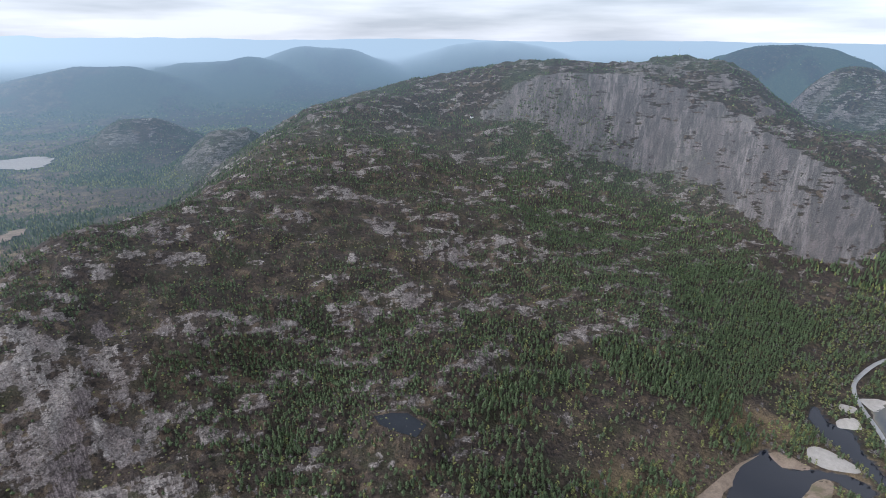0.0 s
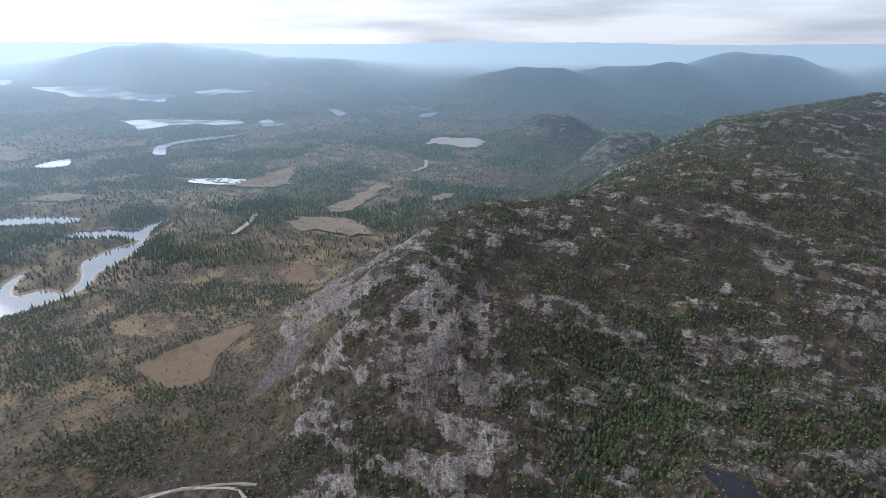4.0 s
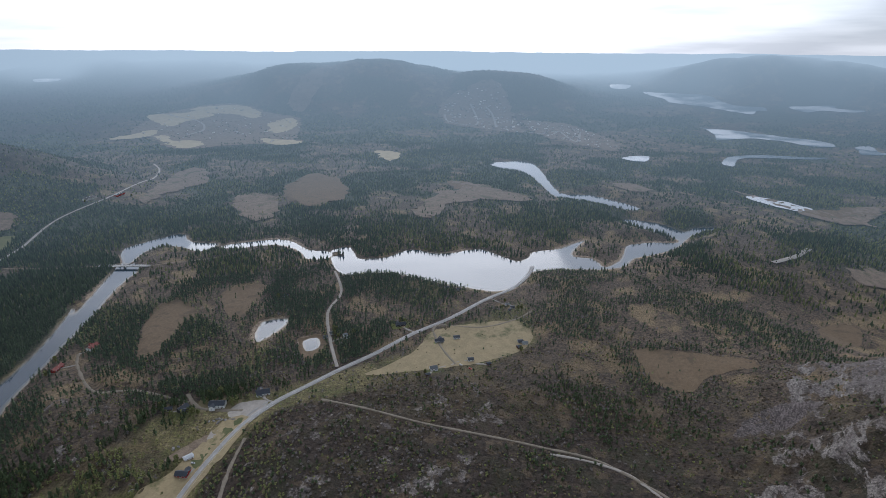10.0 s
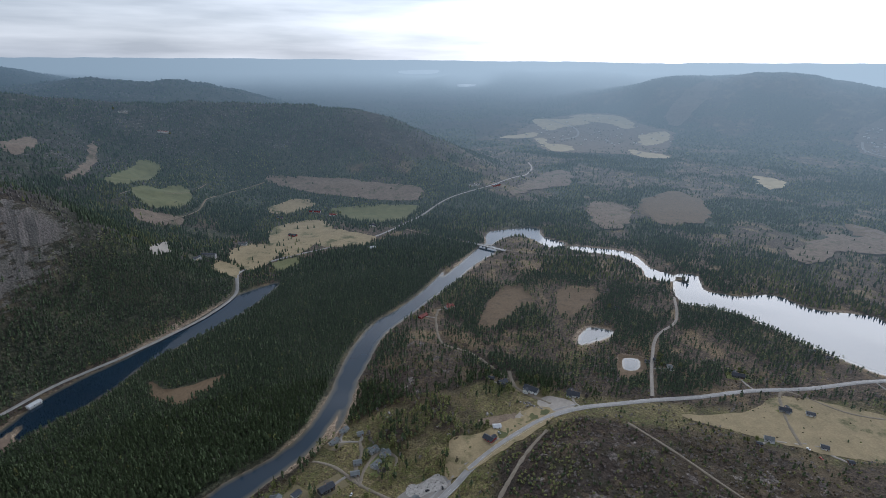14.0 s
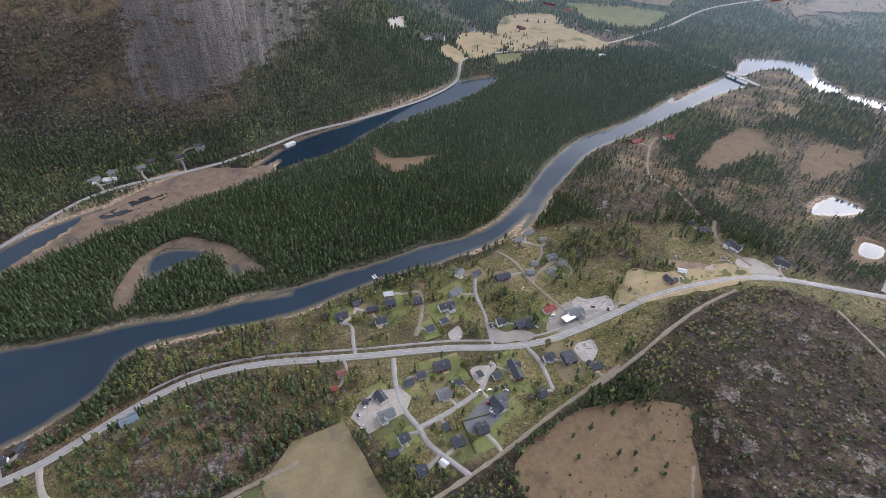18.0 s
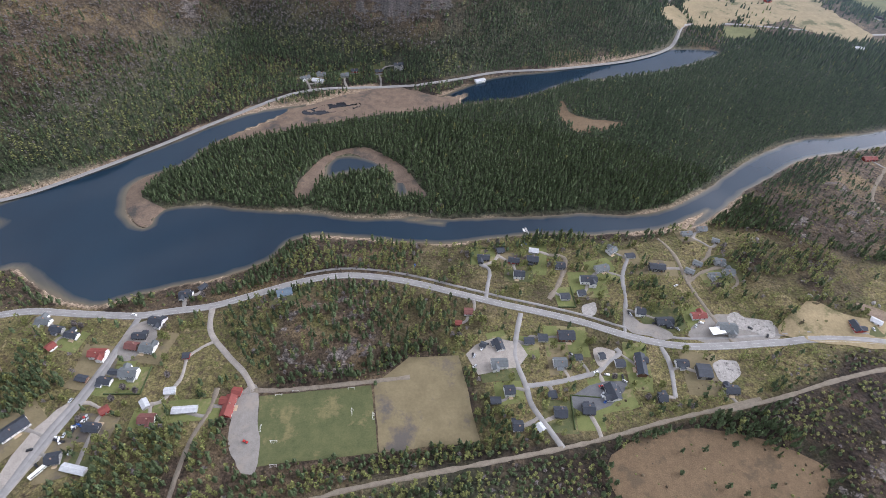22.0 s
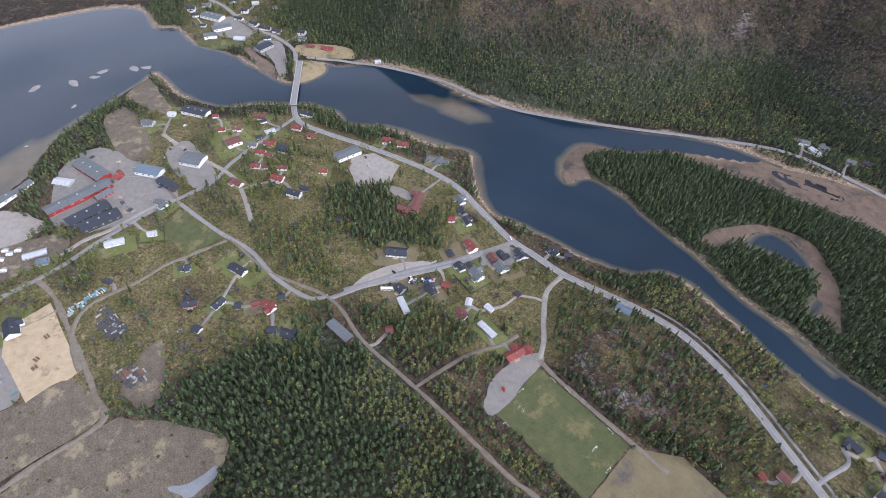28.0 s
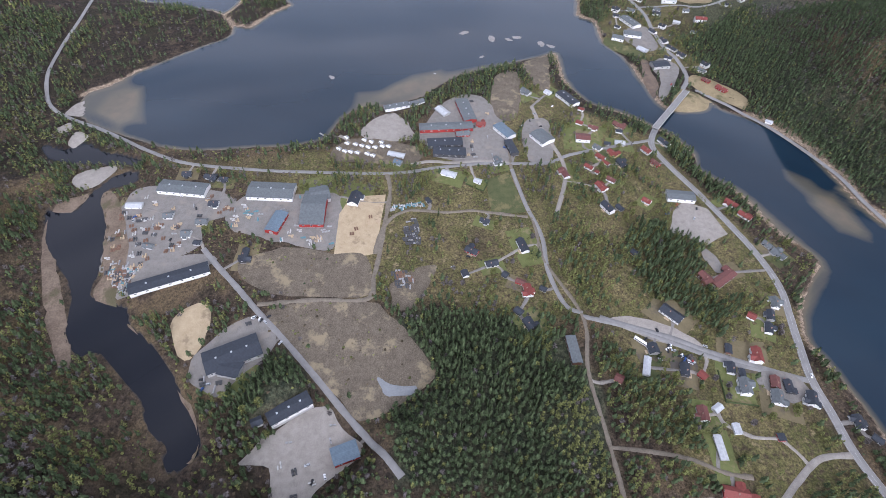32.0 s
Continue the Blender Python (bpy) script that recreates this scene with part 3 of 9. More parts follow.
RIVER_BACK = [(330, 445), (339, 447), (344, 419), (364, 422), (386, 416), (405, 410), (412, 391), (395, 386), (380, 408), (360, 403), (332, 381), (299, 364), (269, 352), (245, 345), (237, 306), (221, 293), (208, 267), (181, 234), (158, 212), (144, 194), (125, 188), (111, 199), (115, 209), (127, 212), (140, 234), (159, 248), (174, 274), (193, 304), (188, 320), (204, 341), (238, 358), (264, 381), (285, 412), (300, 427)]
RIVER_BACK2 = [(439, 522), (431, 496), (446, 474), (437, 446), (433, 403), (425, 398), (419, 436), (415, 480), (420, 504)]
TARN = [(-64, 407), (-48, 412), (-32, 412), (-14, 396), (-23, 379), (-41, 386), (-56, 396)]
FAR_LAKE_A = [(-3932, 919), (-3891, 1034), (-3851, 1190), (-3770, 1312), (-3677, 1314), (-3548, 1378), (-3474, 1505), (-3396, 1501), (-3385, 1443), (-3324, 1391), (-3434, 1295), (-3523, 1207), (-3635, 1083), (-3663, 1032), (-3744, 1014), (-3834, 957)]
FAR_LAKE_B = [(-3086, 1034), (-3027, 1074), (-2951, 1220), (-2844, 1350), (-2762, 1451), (-2682, 1497), (-2624, 1482), (-2621, 1396), (-2729, 1314), (-2799, 1192), (-2777, 1051), (-2769, 1022), (-2889, 1052), (-3002, 1048)]
FAR_LAKE_C = [(-2126, 820), (-2257, 883), (-2317, 962), (-2354, 1064), (-2332, 1201), (-2332, 1307), (-2269, 1199), (-2275, 1058), (-2268, 964), (-2203, 902), (-2086, 848), (-2090, 831)]
FAR_LAKE_D = [(-2133, 2272), (-2137, 2377), (-2101, 2419), (-2066, 2322), (-2085, 2253)]
FAR_LAKE_E = [(-2599, 1554), (-2604, 1626), (-2490, 1592), (-2463, 1626), (-2418, 1531), (-2420, 1477), (-2515, 1523)]
FAR_LAKE_F = [(-1624, 709), (-1611, 754), (-1572, 798), (-1532, 819), (-1503, 834), (-1476, 790), (-1502, 753), (-1540, 732), (-1580, 710)]
FAR_LAKE_G = [(-2188, 464), (-2239, 517), (-2239, 579), (-2132, 544), (-2131, 491)]
FAR_LAKE_H = [(-3112, -3487), (-3346, -3306), (-3269, -3263), (-3075, -3427)]
FAR_LAKE_I = [(-3208, -2935), (-3305, -2848), (-3247, -2826), (-3171, -2890)]
ROAD_MAIN = [(702, -249), (659, -226), (608, -198), (569, -188), (530, -205), (487, -231), (447, -253), (400, -275), (359, -286), (310, -286), (268, -285), (235, -292), (200, -300), (160, -318), (125, -333), (90, -341), (52, -340), (17, -334), (-22, -324), (-63, -314), (-98, -306), (-137, -296), (-178, -282), (-220, -274), (-262, -276), (-307, -281), (-358, -284), (-407, -281), (-461, -273), (-505, -256), (-545, -229), (-585, -201), (-631, -165), (-692, -124), (-753, -72), (-822, -25), (-879, 20), (-946, 53), (-1002, 66)]
ROAD_NORTH = [(699, -251), (709, -263), (707, -274), (675, -309), (637, -350), (563, -399), (508, -418), (452, -445), (396, -493), (341, -547), (286, -605), (226, -659), (185, -683), (132, -696), (65, -708), (8, -718), (-81, -761), (-162, -778), (-231, -797), (-308, -825), (-377, -873), (-427, -954), (-514, -970), (-652, -957), (-760, -950), (-921, -991), (-1091, -1039), (-1305, -1041), (-1564, -1114), (-1721, -1184), (-1823, -1272)]
LANE_RAIL = [(549, -15), (487, -22), (409, -49), (358, -61), (296, -97), (242, -100), (190, -111), (139, -121), (80, -131), (62, -137), (15, -148), (-42, -161), (-100, -175), (-139, -186), (-183, -200), (-224, -211), (-270, -223), (-242, -213), (-290, -225), (-338, -240), (-394, -254), (-441, -260)]
LANE_SCHOOL = [(296, -97), (292, -135), (282, -172), (269, -221), (264, -269), (262, -288)]
LANE_BARN = [(202, -302), (195, -272), (174, -249), (154, -231), (143, -216)]
LANE_PITCH = [(145, -217), (119, -218), (78, -224), (18, -234)]
LANE_HOMES = [(-80, -304), (-74, -279), (-71, -256), (-78, -228), (-81, -211), (-93, -189), (-101, -175)]
LANE_HOMES_B = [(-78, -228), (-104, -233), (-127, -240), (-141, -245), (-152, -256), (-163, -264), (-161, -269)]
LANE_WEST = [(298, -112), (292, -142), (286, -176), (276, -209), (267, -251), (262, -283)]
LANE_INDUSTRY = [(315, 269), (297, 247), (275, 218), (256, 194), (230, 159), (198, 119), (178, 95), (155, 67), (126, 34)]
LANE_FIELD = [(260, 193), (274, 143), (283, 98), (309, 98), (334, 99), (377, 103), (428, 108), (454, 117)]
ROAD_SHORE = [(797, 664), (704, 635), (615, 611), (552, 588), (501, 549), (476, 471), (445, 390), (433, 344), (435, 278), (442, 208), (456, 114), (477, 59), (497, 9), (509, -56), (531, -89), (555, -137), (578, -186)]
LANE_MID = [(492, -21), (437, -39), (389, -58), (345, -65), (307, -81), (300, -97)]
LANE_SIDE = [(-593, -206), (-667, -239), (-753, -270), (-830, -271), (-922, -311)]
LANE_LOT = [(-489, -286), (-489, -337), (-515, -369)]
LANE_RED = [(-498, -358), (-514, -434), (-506, -485), (-552, -544), (-584, -570)]
TRAIL = [(-517, -202), (-503, -143), (-484, -80), (-469, -13), (-455, 52), (-442, 109), (-402, 156), (-368, 177)]
LANE_SHOP = [(-269, -277), (-256, -319), (-249, -350), (-246, -386), (-235, -411)]
LANE_SHORE_HOMES = [(-108, -322), (-121, -344), (-131, -375), (-115, -380)]
LANE_PARK = [(426, -73), (503, -82), (576, -55), (624, -39)]
LANE_FARM = [(-614, -51), (-666, -78), (-724, -91), (-727, -23), (-760, 29), (-798, 59)]
PITCH = [(125, -156), (137, -212), (49, -225), (38, -169)]
GRAVEL_PITCH = [(37, -169), (47, -226), (20, -253), (-23, -257), (-39, -181)]
YARD_BARN = [(125, -159), (136, -208), (142, -222), (154, -213), (154, -185), (144, -160), (131, -151)]
BOG_SOUTH = [(-137, -172), (-210, -197), (-295, -173), (-281, -138), (-228, -79), (-119, -112), (-137, -132)]
LOT_SHOP = [(-228, -285), (-264, -311), (-310, -303), (-314, -286), (-268, -275)]
LOT_CARAVAN = [(472, -212), (464, -236), (428, -251), (408, -227), (421, -190), (453, -199)]
LOT_SCHOOL = [(295, -122), (303, -139), (298, -179), (281, -202), (277, -175)]
LOT_MILL_A = [(353, 375), (390, 367), (395, 287), (370, 257), (344, 283), (315, 274), (285, 316), (273, 343), (282, 357)]
LOT_MILL_B = [(391, 260), (406, 203), (410, 160), (337, 145), (336, 197), (348, 260)]
LOT_SAND = [(385, 153), (412, 148), (423, 112), (337, 103), (323, 141)]
LOT_FACTORY = [(535, 96), (615, 73), (638, 30), (568, -13), (502, -20), (494, 49), (516, 79)]
LOT_SAND_SHORE = [(533, 166), (567, 153), (577, 133), (535, 99), (519, 121), (518, 155)]
LOT_SCRAP = [(273, 348), (250, 324), (250, 308), (300, 251), (308, 271), (288, 318)]
LOT_SAND_ROUND = [(224, 258), (251, 247), (244, 229), (219, 222), (195, 231)]
LOT_HALL = [(186, 224), (208, 222), (247, 196), (226, 160), (177, 187), (170, 198)]
LOT_BOTTOM = [(124, 155), (175, 112), (161, 86), (146, 69), (114, 93), (102, 97), (98, 120), (124, 130)]
FIELD_BARE = [(252, 182), (272, 142), (280, 95), (271, 74), (229, 32), (214, 25), (185, 51), (171, 75), (182, 96), (212, 133)]
FIELD_BARE_B = [(301, 229), (329, 194), (330, 143), (332, 110), (289, 97), (276, 154), (275, 197)]
FIELD_LAWN = [(467, 6), (486, -18), (424, -40), (412, -5)]
LAWN_MID = [(406, 10), (420, -43), (351, -60), (341, 0)]
LOT_PARK = [(584, -30), (596, -61), (516, -66), (511, -40)]
LOT_ROAD_BEND = [(-482, -302), (-503, -295), (-509, -266), (-481, -265), (-473, -285)]
FIELD_FARM = [(-577, -166), (-636, -113), (-711, -89), (-756, 29), (-718, 53), (-669, 41), (-628, -7), (-600, -79), (-585, -127)]
FIELD_N_A = [(-571, -1104), (-623, -1174), (-742, -1158), (-704, -1035), (-624, -997), (-561, -966), (-518, -1005)]
FIELD_N_B = [(-439, -1039), (-509, -1100), (-550, -1065), (-524, -988), (-450, -950)]
BOG_A = [(-583, -481), (-670, -529), (-765, -536), (-734, -489), (-638, -468), (-591, -466)]
BOG_B = [(-799, -475), (-842, -435), (-828, -407), (-719, -397), (-717, -419)]
BOG_C = [(-1481, -636), (-1711, -627), (-1696, -539), (-1498, -466), (-1370, -496), (-1392, -580)]
BOG_D = [(-669, -532), (-747, -551), (-742, -493), (-716, -472), (-666, -487), (-600, -462), (-602, -489)]
BOG_E = [(-683, 192), (-686, 252), (-656, 326), (-632, 332), (-622, 272), (-589, 244), (-605, 204)]
BOG_F = [(-786, 489), (-817, 537), (-792, 553), (-741, 518), (-734, 476)]
MEADOW_HILL = [(-350, -1452), (-488, -1643), (-524, -1598), (-465, -1500), (-353, -1398)]
GREEN_N = [(-821, -1208), (-1007, -1063), (-893, -1003), (-796, -1091)]
LAWN_BEND = [(-352, -323), (-384, -310), (-465, -296), (-472, -268), (-388, -274), (-315, -290)]
MUD_NORTH = [(233, -599), (183, -648), (126, -686), (63, -706), (5, -686), (-43, -703), (-21, -661), (87, -641), (175, -613)]
BOG_ISLE = [(-168, -684), (-183, -644), (-245, -635), (-235, -621), (-183, -605), (-161, -640)]
YARD_CAMP = [(489, 189), (517, 162), (511, 92), (481, 93), (470, 177)]
FAR_FIELD_A = [(-2424, -1800), (-2830, -1925), (-3109, -1848), (-3272, -1685), (-3141, -1380), (-3068, -1182), (-2776, -1077), (-2360, -961), (-2303, -1066), (-2227, -1206), (-2136, -1305), (-2165, -1448), (-2377, -1640)]
FAR_PIT = [(-1517, 1666), (-1578, 1819), (-1546, 1855), (-1509, 1869), (-1487, 1914), (-1376, 1889), (-1320, 1752), (-1358, 1706), (-1431, 1711), (-1489, 1696)]
FAR_BOG_A = [(-1578, -670), (-1738, -628), (-1565, -476), (-1443, -443), (-1344, -512), (-1426, -598)]
FAR_BOG_B = [(-1483, 796), (-1510, 898), (-1538, 1013), (-1441, 946), (-1416, 846)]
FAR_BOG_C = [(-1686, -171), (-1659, -108), (-1587, -87), (-1590, -146)]
FAR_TOWN = [(-3374, -401), (-3530, -135), (-3301, 141), (-2434, 490), (-2602, 274), (-2999, 66), (-3155, -314)]
VILLAGE_EAST = [(353, -270), (257, -272), (199, -288), (117, -321), (41, -326), (0, -420), (-90, -397), (-205, -403), (-321, -414), (-298, -307), (-356, -277), (-349, -260), (-262, -223), (-105, -187), (-41, -182), (-34, -245), (-2, -274), (173, -219), (169, -174), (253, -144), (315, -143)]
VILLAGE_WEST = [(474, 72), (598, 26), (674, -6), (713, -52), (633, -83), (578, -187), (492, -234), (413, -277), (330, -288), (248, -274), (190, -208), (198, -146), (299, -107), (292, -66), (286, -31), (296, 22), (288, 105), (405, 184), (430, 362), (480, 207)]
VILLAGE_NORTH = [(-225, -402), (-279, -439), (-339, -424), (-463, -372), (-521, -272), (-563, -215), (-606, -157), (-837, 43), (-692, 55), (-595, -26), (-581, -95), (-490, -255), (-371, -269), (-298, -276)]
KNOLLS = [(94, -270, 55, 7), (123, -293, 50, 6), (-426, -478, 90, 12), (-350, -350, 60, 8)]
STAND_ISLAND = [(-727, -693), (-618, -649), (-531, -624), (-488, -618), (-423, -585), (-364, -541), (-316, -500), (-265, -465), (-215, -450), (-159, -450), (-114, -443), (-58, -437), (-8, -432), (50, -435), (-6, -424), (44, -430), (93, -428), (145, -434), (197, -435), (251, -439), (296, -430), (306, -401), (331, -419), (343, -452), (342, -480), (305, -509), (279, -555), (230, -590), (176, -617), (103, -642), (3, -657), (-44, -673), (-131, -701), (-182, -738), (-251, -759), (-357, -796), (-449, -853)]
STAND_SOUTH = [(268, 74), (281, 51), (286, -31), (271, -86), (222, -115), (142, -112), (118, 38), (179, 55), (209, 24)]
STAND_WEST = [(-290, 436), (-246, 573), (-158, 603), (47, 603), (119, 498), (-11, 387), (-130, 387), (-233, 372)]
HOUSES_1 = [(-47.4, -370.3, 13.4, 8, 179, 'dk'), (-65.2, -382.5, 8.5, 8, 17, 'dk'), (-77.9, -368.7, 11.9, 8, 174, 'rk'), (-99.6, -383.9, 10.7, 7, 172, 'gl'), (-96.7, -370.1, 12.7, 9, 175, 'dk'), (-81.6, -349.3, 11.8, 9, 178, 'wk'), (-123.4, -363.8, 11.1, 9, 1, 'dk'), (-180.4, -387.9, 12.3, 8, 35, 'wg'), (-198.1, -381.4, 10.2, 7, 9, 'wk'), (-165.2, -361.9, 15.5, 9, 17, 'gg'), (-148.9, -345.8, 18.1, 9, 1, 'wk'), (-140.2, -330, 8.2, 7, 9, 'wk'), (-123.5, -325, 9.9, 8, 5, 'wk'), (-31.7, -302.7, 8.9, 8, 0, 'wb'), (-22.4, -289.3, 6, 5, 177, 'rr'), (-57.6, -266.9, 13.1, 8, 106, 'wk')]
HOUSES_2 = [(-43.8, -266.1, 5.5, 6, 157, 'gk'), (-56.6, -247.2, 15.6, 9, 5, 'wg'), (-84.4, -272.4, 9.4, 7, 180, 'gk'), (-97, -276.2, 9.2, 8, 1, 'wk'), (-117.8, -278.8, 16.4, 11, 2, 'bk'), (-108.9, -251.1, 12.6, 10, 2, 'wg'), (-126, -257.7, 6.7, 6, 4, 'gk'), (-146.4, -259.3, 5.4, 7, 9, 'wk'), (-160.9, -252.8, 9, 8, 2, 'wk'), (-178, -251.2, 23.8, 9, 86, 'bk'), (-214.2, -254.5, 11.8, 8, 3, 'wk'), (-230, -245.9, 13.1, 14, 177, 'dk'), (-189, -221.6, 7.7, 9, 178, 'dk'), (-247.6, -229.7, 12.6, 9, 177, 'dk'), (-149, -224.9, 16.8, 11, 104, 'wk'), (-125.7, -208.1, 11, 10, 178, 'dk')]
HOUSES_3 = [(-102.8, -204.4, 11.3, 10, 180, 'dk'), (-63.3, -221.2, 9.3, 9, 8, 'wk'), (-52, -213.3, 9.1, 6, 2, 'dk'), (-98.3, -220.1, 7.6, 7, 8, 'dk'), (-67.8, -191, 8.7, 9, 2, 'wk'), (-85.2, -190.8, 6.9, 6, 122, 'wl'), (-191.1, -308.4, 9.2, 9, 173, 'wk'), (-211, -298.9, 17.7, 9, 4, 'dk'), (-245.2, -307, 15.5, 8, 6, 'wr'), (-266.6, -293, 17.9, 12, 176, 'gg'), (-267.5, -418.4, 12.2, 7, 9, 'gg'), (-287.6, -427.9, 11.7, 7, 9, 'gg'), (-295, -407.9, 7.7, 6, 158, 'gg'), (-265.5, -374.2, 9.7, 7, 147, 'gg'), (-254, -363.3, 9.9, 7, 149, 'gg'), (-288.3, -377, 12.4, 7, 9, 'gg')]
HOUSES_4 = [(-276.6, -357.6, 12.4, 7, 9, 'gg'), (-293.5, -363.4, 12.7, 7, 9, 'gg'), (-221.4, -365.7, 17.5, 9, 177, 'dk'), (340.1, -274.4, 13.8, 8, 173, 'wg'), (324.2, -266.3, 12.4, 7, 171, 'gk'), (309.2, -261.1, 12.6, 7, 169, 'wk'), (278.2, -243.2, 15.9, 9, 1, 'wr'), (281.4, -220.6, 10.1, 6, 171, 'bk'), (262, -218.8, 12, 7, 173, 'wk'), (245.5, -226.1, 16, 10, 2, 'wg'), (258.3, -227.3, 9.7, 5, 179, 'gk'), (252.2, -263.1, 13.2, 7, 2, 'dk'), (243.9, -278.9, 14.1, 9, 171, 'wk'), (240.2, -250.6, 13.9, 10, 172, 'wg'), (206, -244.9, 6, 6, 9, 'rk'), (207.6, -212.2, 9.2, 6, 9, 'wl')]
HOUSES_5 = [(223.2, -200.6, 9.3, 6, 132, 'gl'), (215.9, -187.8, 13.8, 9, 3, 'wb'), (190.2, -196.4, 21.6, 6, 7, 'gl'), (251.6, -194.2, 7.6, 7, 44, 'rr'), (254.5, -179.9, 13.3, 8, 176, 'dk'), (311.3, -176.8, 23.1, 12, 51, 'wk'), (252.4, -148.5, 20.6, 6, 170, 'wl'), (270.5, -155.6, 10.7, 10, 14, 'gk'), (360.5, -231.2, 29.2, 9, 134, 'bb'), (372.3, -238.2, 11.1, 9, 27, 'bb'), (358.8, -215, 16.5, 9, 36, 'bb'), (229.6, -310.9, 13.1, 8, 3, 'wk'), (254.4, -252.5, 12, 8, 173, 'bb'), (158, -201.3, 20.2, 9, 88, 'rr'), (155.3, -214, 8, 8, 175, 'rr'), (198.9, -714, 15.9, 8, 31, 'wg')]
HOUSES_6 = [(179.4, -707.9, 18.5, 9, 166, 'wl'), (177.7, -724.9, 14.3, 8, 16, 'gg'), (143.7, -726.5, 13.1, 8, 27, 'gg'), (129.8, -734.4, 10.7, 8, 8, 'rk'), (94.7, -734.5, 12, 7, 14, 'bk'), (66.1, -742.2, 14.9, 7, 17, 'gk'), (-54.7, -733.2, 17.5, 8, 26, 'wl'), (137, -310, 15, 9, 19, 'wu'), (218.1, -321.4, 8.6, 6, 52, 'dk'), (475.5, -207.9, 29.9, 14, 93, 'wg'), (475, -263, 16.2, 8, 51, 'wr'), (457.7, -273.6, 16.1, 8, 49, 'wr'), (405.9, -295.6, 16.1, 8, 40, 'gg'), (416.9, -287.1, 11.4, 7, 39, 'gg'), (461.4, -170, 10.6, 8, 57, 'wr'), (476.5, -122.2, 16.3, 9, 41, 'wr')]
HOUSES_7 = [(490.1, -133.6, 12, 7, 55, 'wb'), (540.5, -138.8, 15.2, 8, 45, 'yr'), (530.2, -123.7, 13.2, 8, 50, 'wr'), (520.5, -129.6, 10.1, 6, 48, 'wr'), (553.8, -179.4, 14.2, 9, 42, 'wr'), (531.5, -187.8, 13.2, 7, 37, 'rb'), (575, -203, 19, 8, 39, 'wk'), (522.6, -147.7, 15.2, 8, 35, 'dk'), (548.6, -121, 11.8, 8, 51, 'wg'), (562.7, -103.5, 19.8, 14, 92, 'wb'), (563.1, -148.4, 13.7, 9, 89, 'gl'), (559.5, -133.3, 8.7, 5, 86, 'dk'), (599, -149.9, 18.6, 8, 52, 'bb'), (587.3, -117.1, 13.9, 7, 75, 'wb'), (595, -100.4, 9.7, 8, 69, 'wr'), (627, -103.3, 8.5, 6, 69, 'wr')]
HOUSES_8 = [(586.1, -148.9, 8.7, 6, 88, 'wk'), (647.8, -85.7, 33, 14, 39, 'wk'), (660.1, -59.6, 10.5, 9, 54, 'wl'), (655.8, -30.2, 16.9, 10, 45, 'gg'), (556, -54.1, 24.2, 20, 43, 'wg'), (560.3, -7.6, 28.2, 14, 43, 'wu'), (528.5, -18.2, 25.6, 9, 24, 'dk'), (492.6, -81.1, 18.5, 8, 24, 'wb'), (508.6, -109.4, 11.7, 7, 55, 'wr'), (501.4, -118.5, 5, 5, 62, 'wr'), (442.3, -126.8, 18.1, 9, 36, 'wk'), (446, -140.4, 10, 6, 37, 'dk'), (501.2, -4.1, 15.6, 7, 27, 'wg'), (715.8, -298.9, 18.5, 9, 43, 'rr'), (734.6, -281.2, 13, 7, 44, 'rb'), (651.3, -348, 9.8, 7, 70, 'wl')]
HOUSES_9 = [(762.6, -279.7, 15.5, 8, 44, 'wg'), (804, -257.2, 15.2, 8, 51, 'wk'), (821.4, -245.5, 19.8, 8, 42, 'wk'), (846, -237.2, 17.2, 8, 27, 'wk'), (856.8, -189.2, 26.4, 15, 88, 'wg'), (838.5, -165.9, 20.9, 14, 76, 'wg'), (899.1, -189.4, 35.7, 16, 34, 'wg'), (811, -201, 18.5, 12, 51, 'gl'), (767.2, -221.1, 24.7, 16, 109, 'gk'), (792.1, -236.5, 12.6, 8, 71, 'wk'), (874.9, -223.2, 15.5, 8, 35, 'wk'), (918.9, -168.6, 10.8, 8, 71, 'wk'), (878.5, -167.8, 10, 8, 58, 'wk'), (554.9, 64.7, 65.7, 14, 105, 'rg'), (594.6, 44.6, 47, 16, 22, 'rg'), (545.9, 42.8, 19.2, 10, 111, 'rg')]
HOUSES_10 = [(522.9, 61.4, 41.4, 14, 105, 'dk'), (505.8, 53.5, 37.8, 14, 97, 'dk'), (571.2, 22.8, 12.9, 7, 93, 'rr'), (589.7, 73.9, 22.1, 12, 46, 'gl'), (587.7, 133.5, 32.2, 9, 119, 'wg'), (602.4, 110.3, 22.8, 9, 127, 'wg'), (491.2, 114, 22.7, 8, 84, 'gl'), (476.9, 109.2, 10.4, 9, 73, 'gu'), (464.4, 48.3, 19.5, 9, 79, 'wl'), (461.3, 15.3, 9.7, 7, 77, 'wl'), (408.5, 142.4, 21, 13, 179, 'wk'), (370.9, -39, 19.9, 9, 25, 'wk'), (356.4, 10.3, 14.9, 8, 68, 'rk'), (342.4, -10.4, 13.8, 8, 115, 'wk'), (330.8, -24.5, 5.9, 7, 61, 'dk'), (324.6, -39, 9.6, 6, 74, 'rb')]
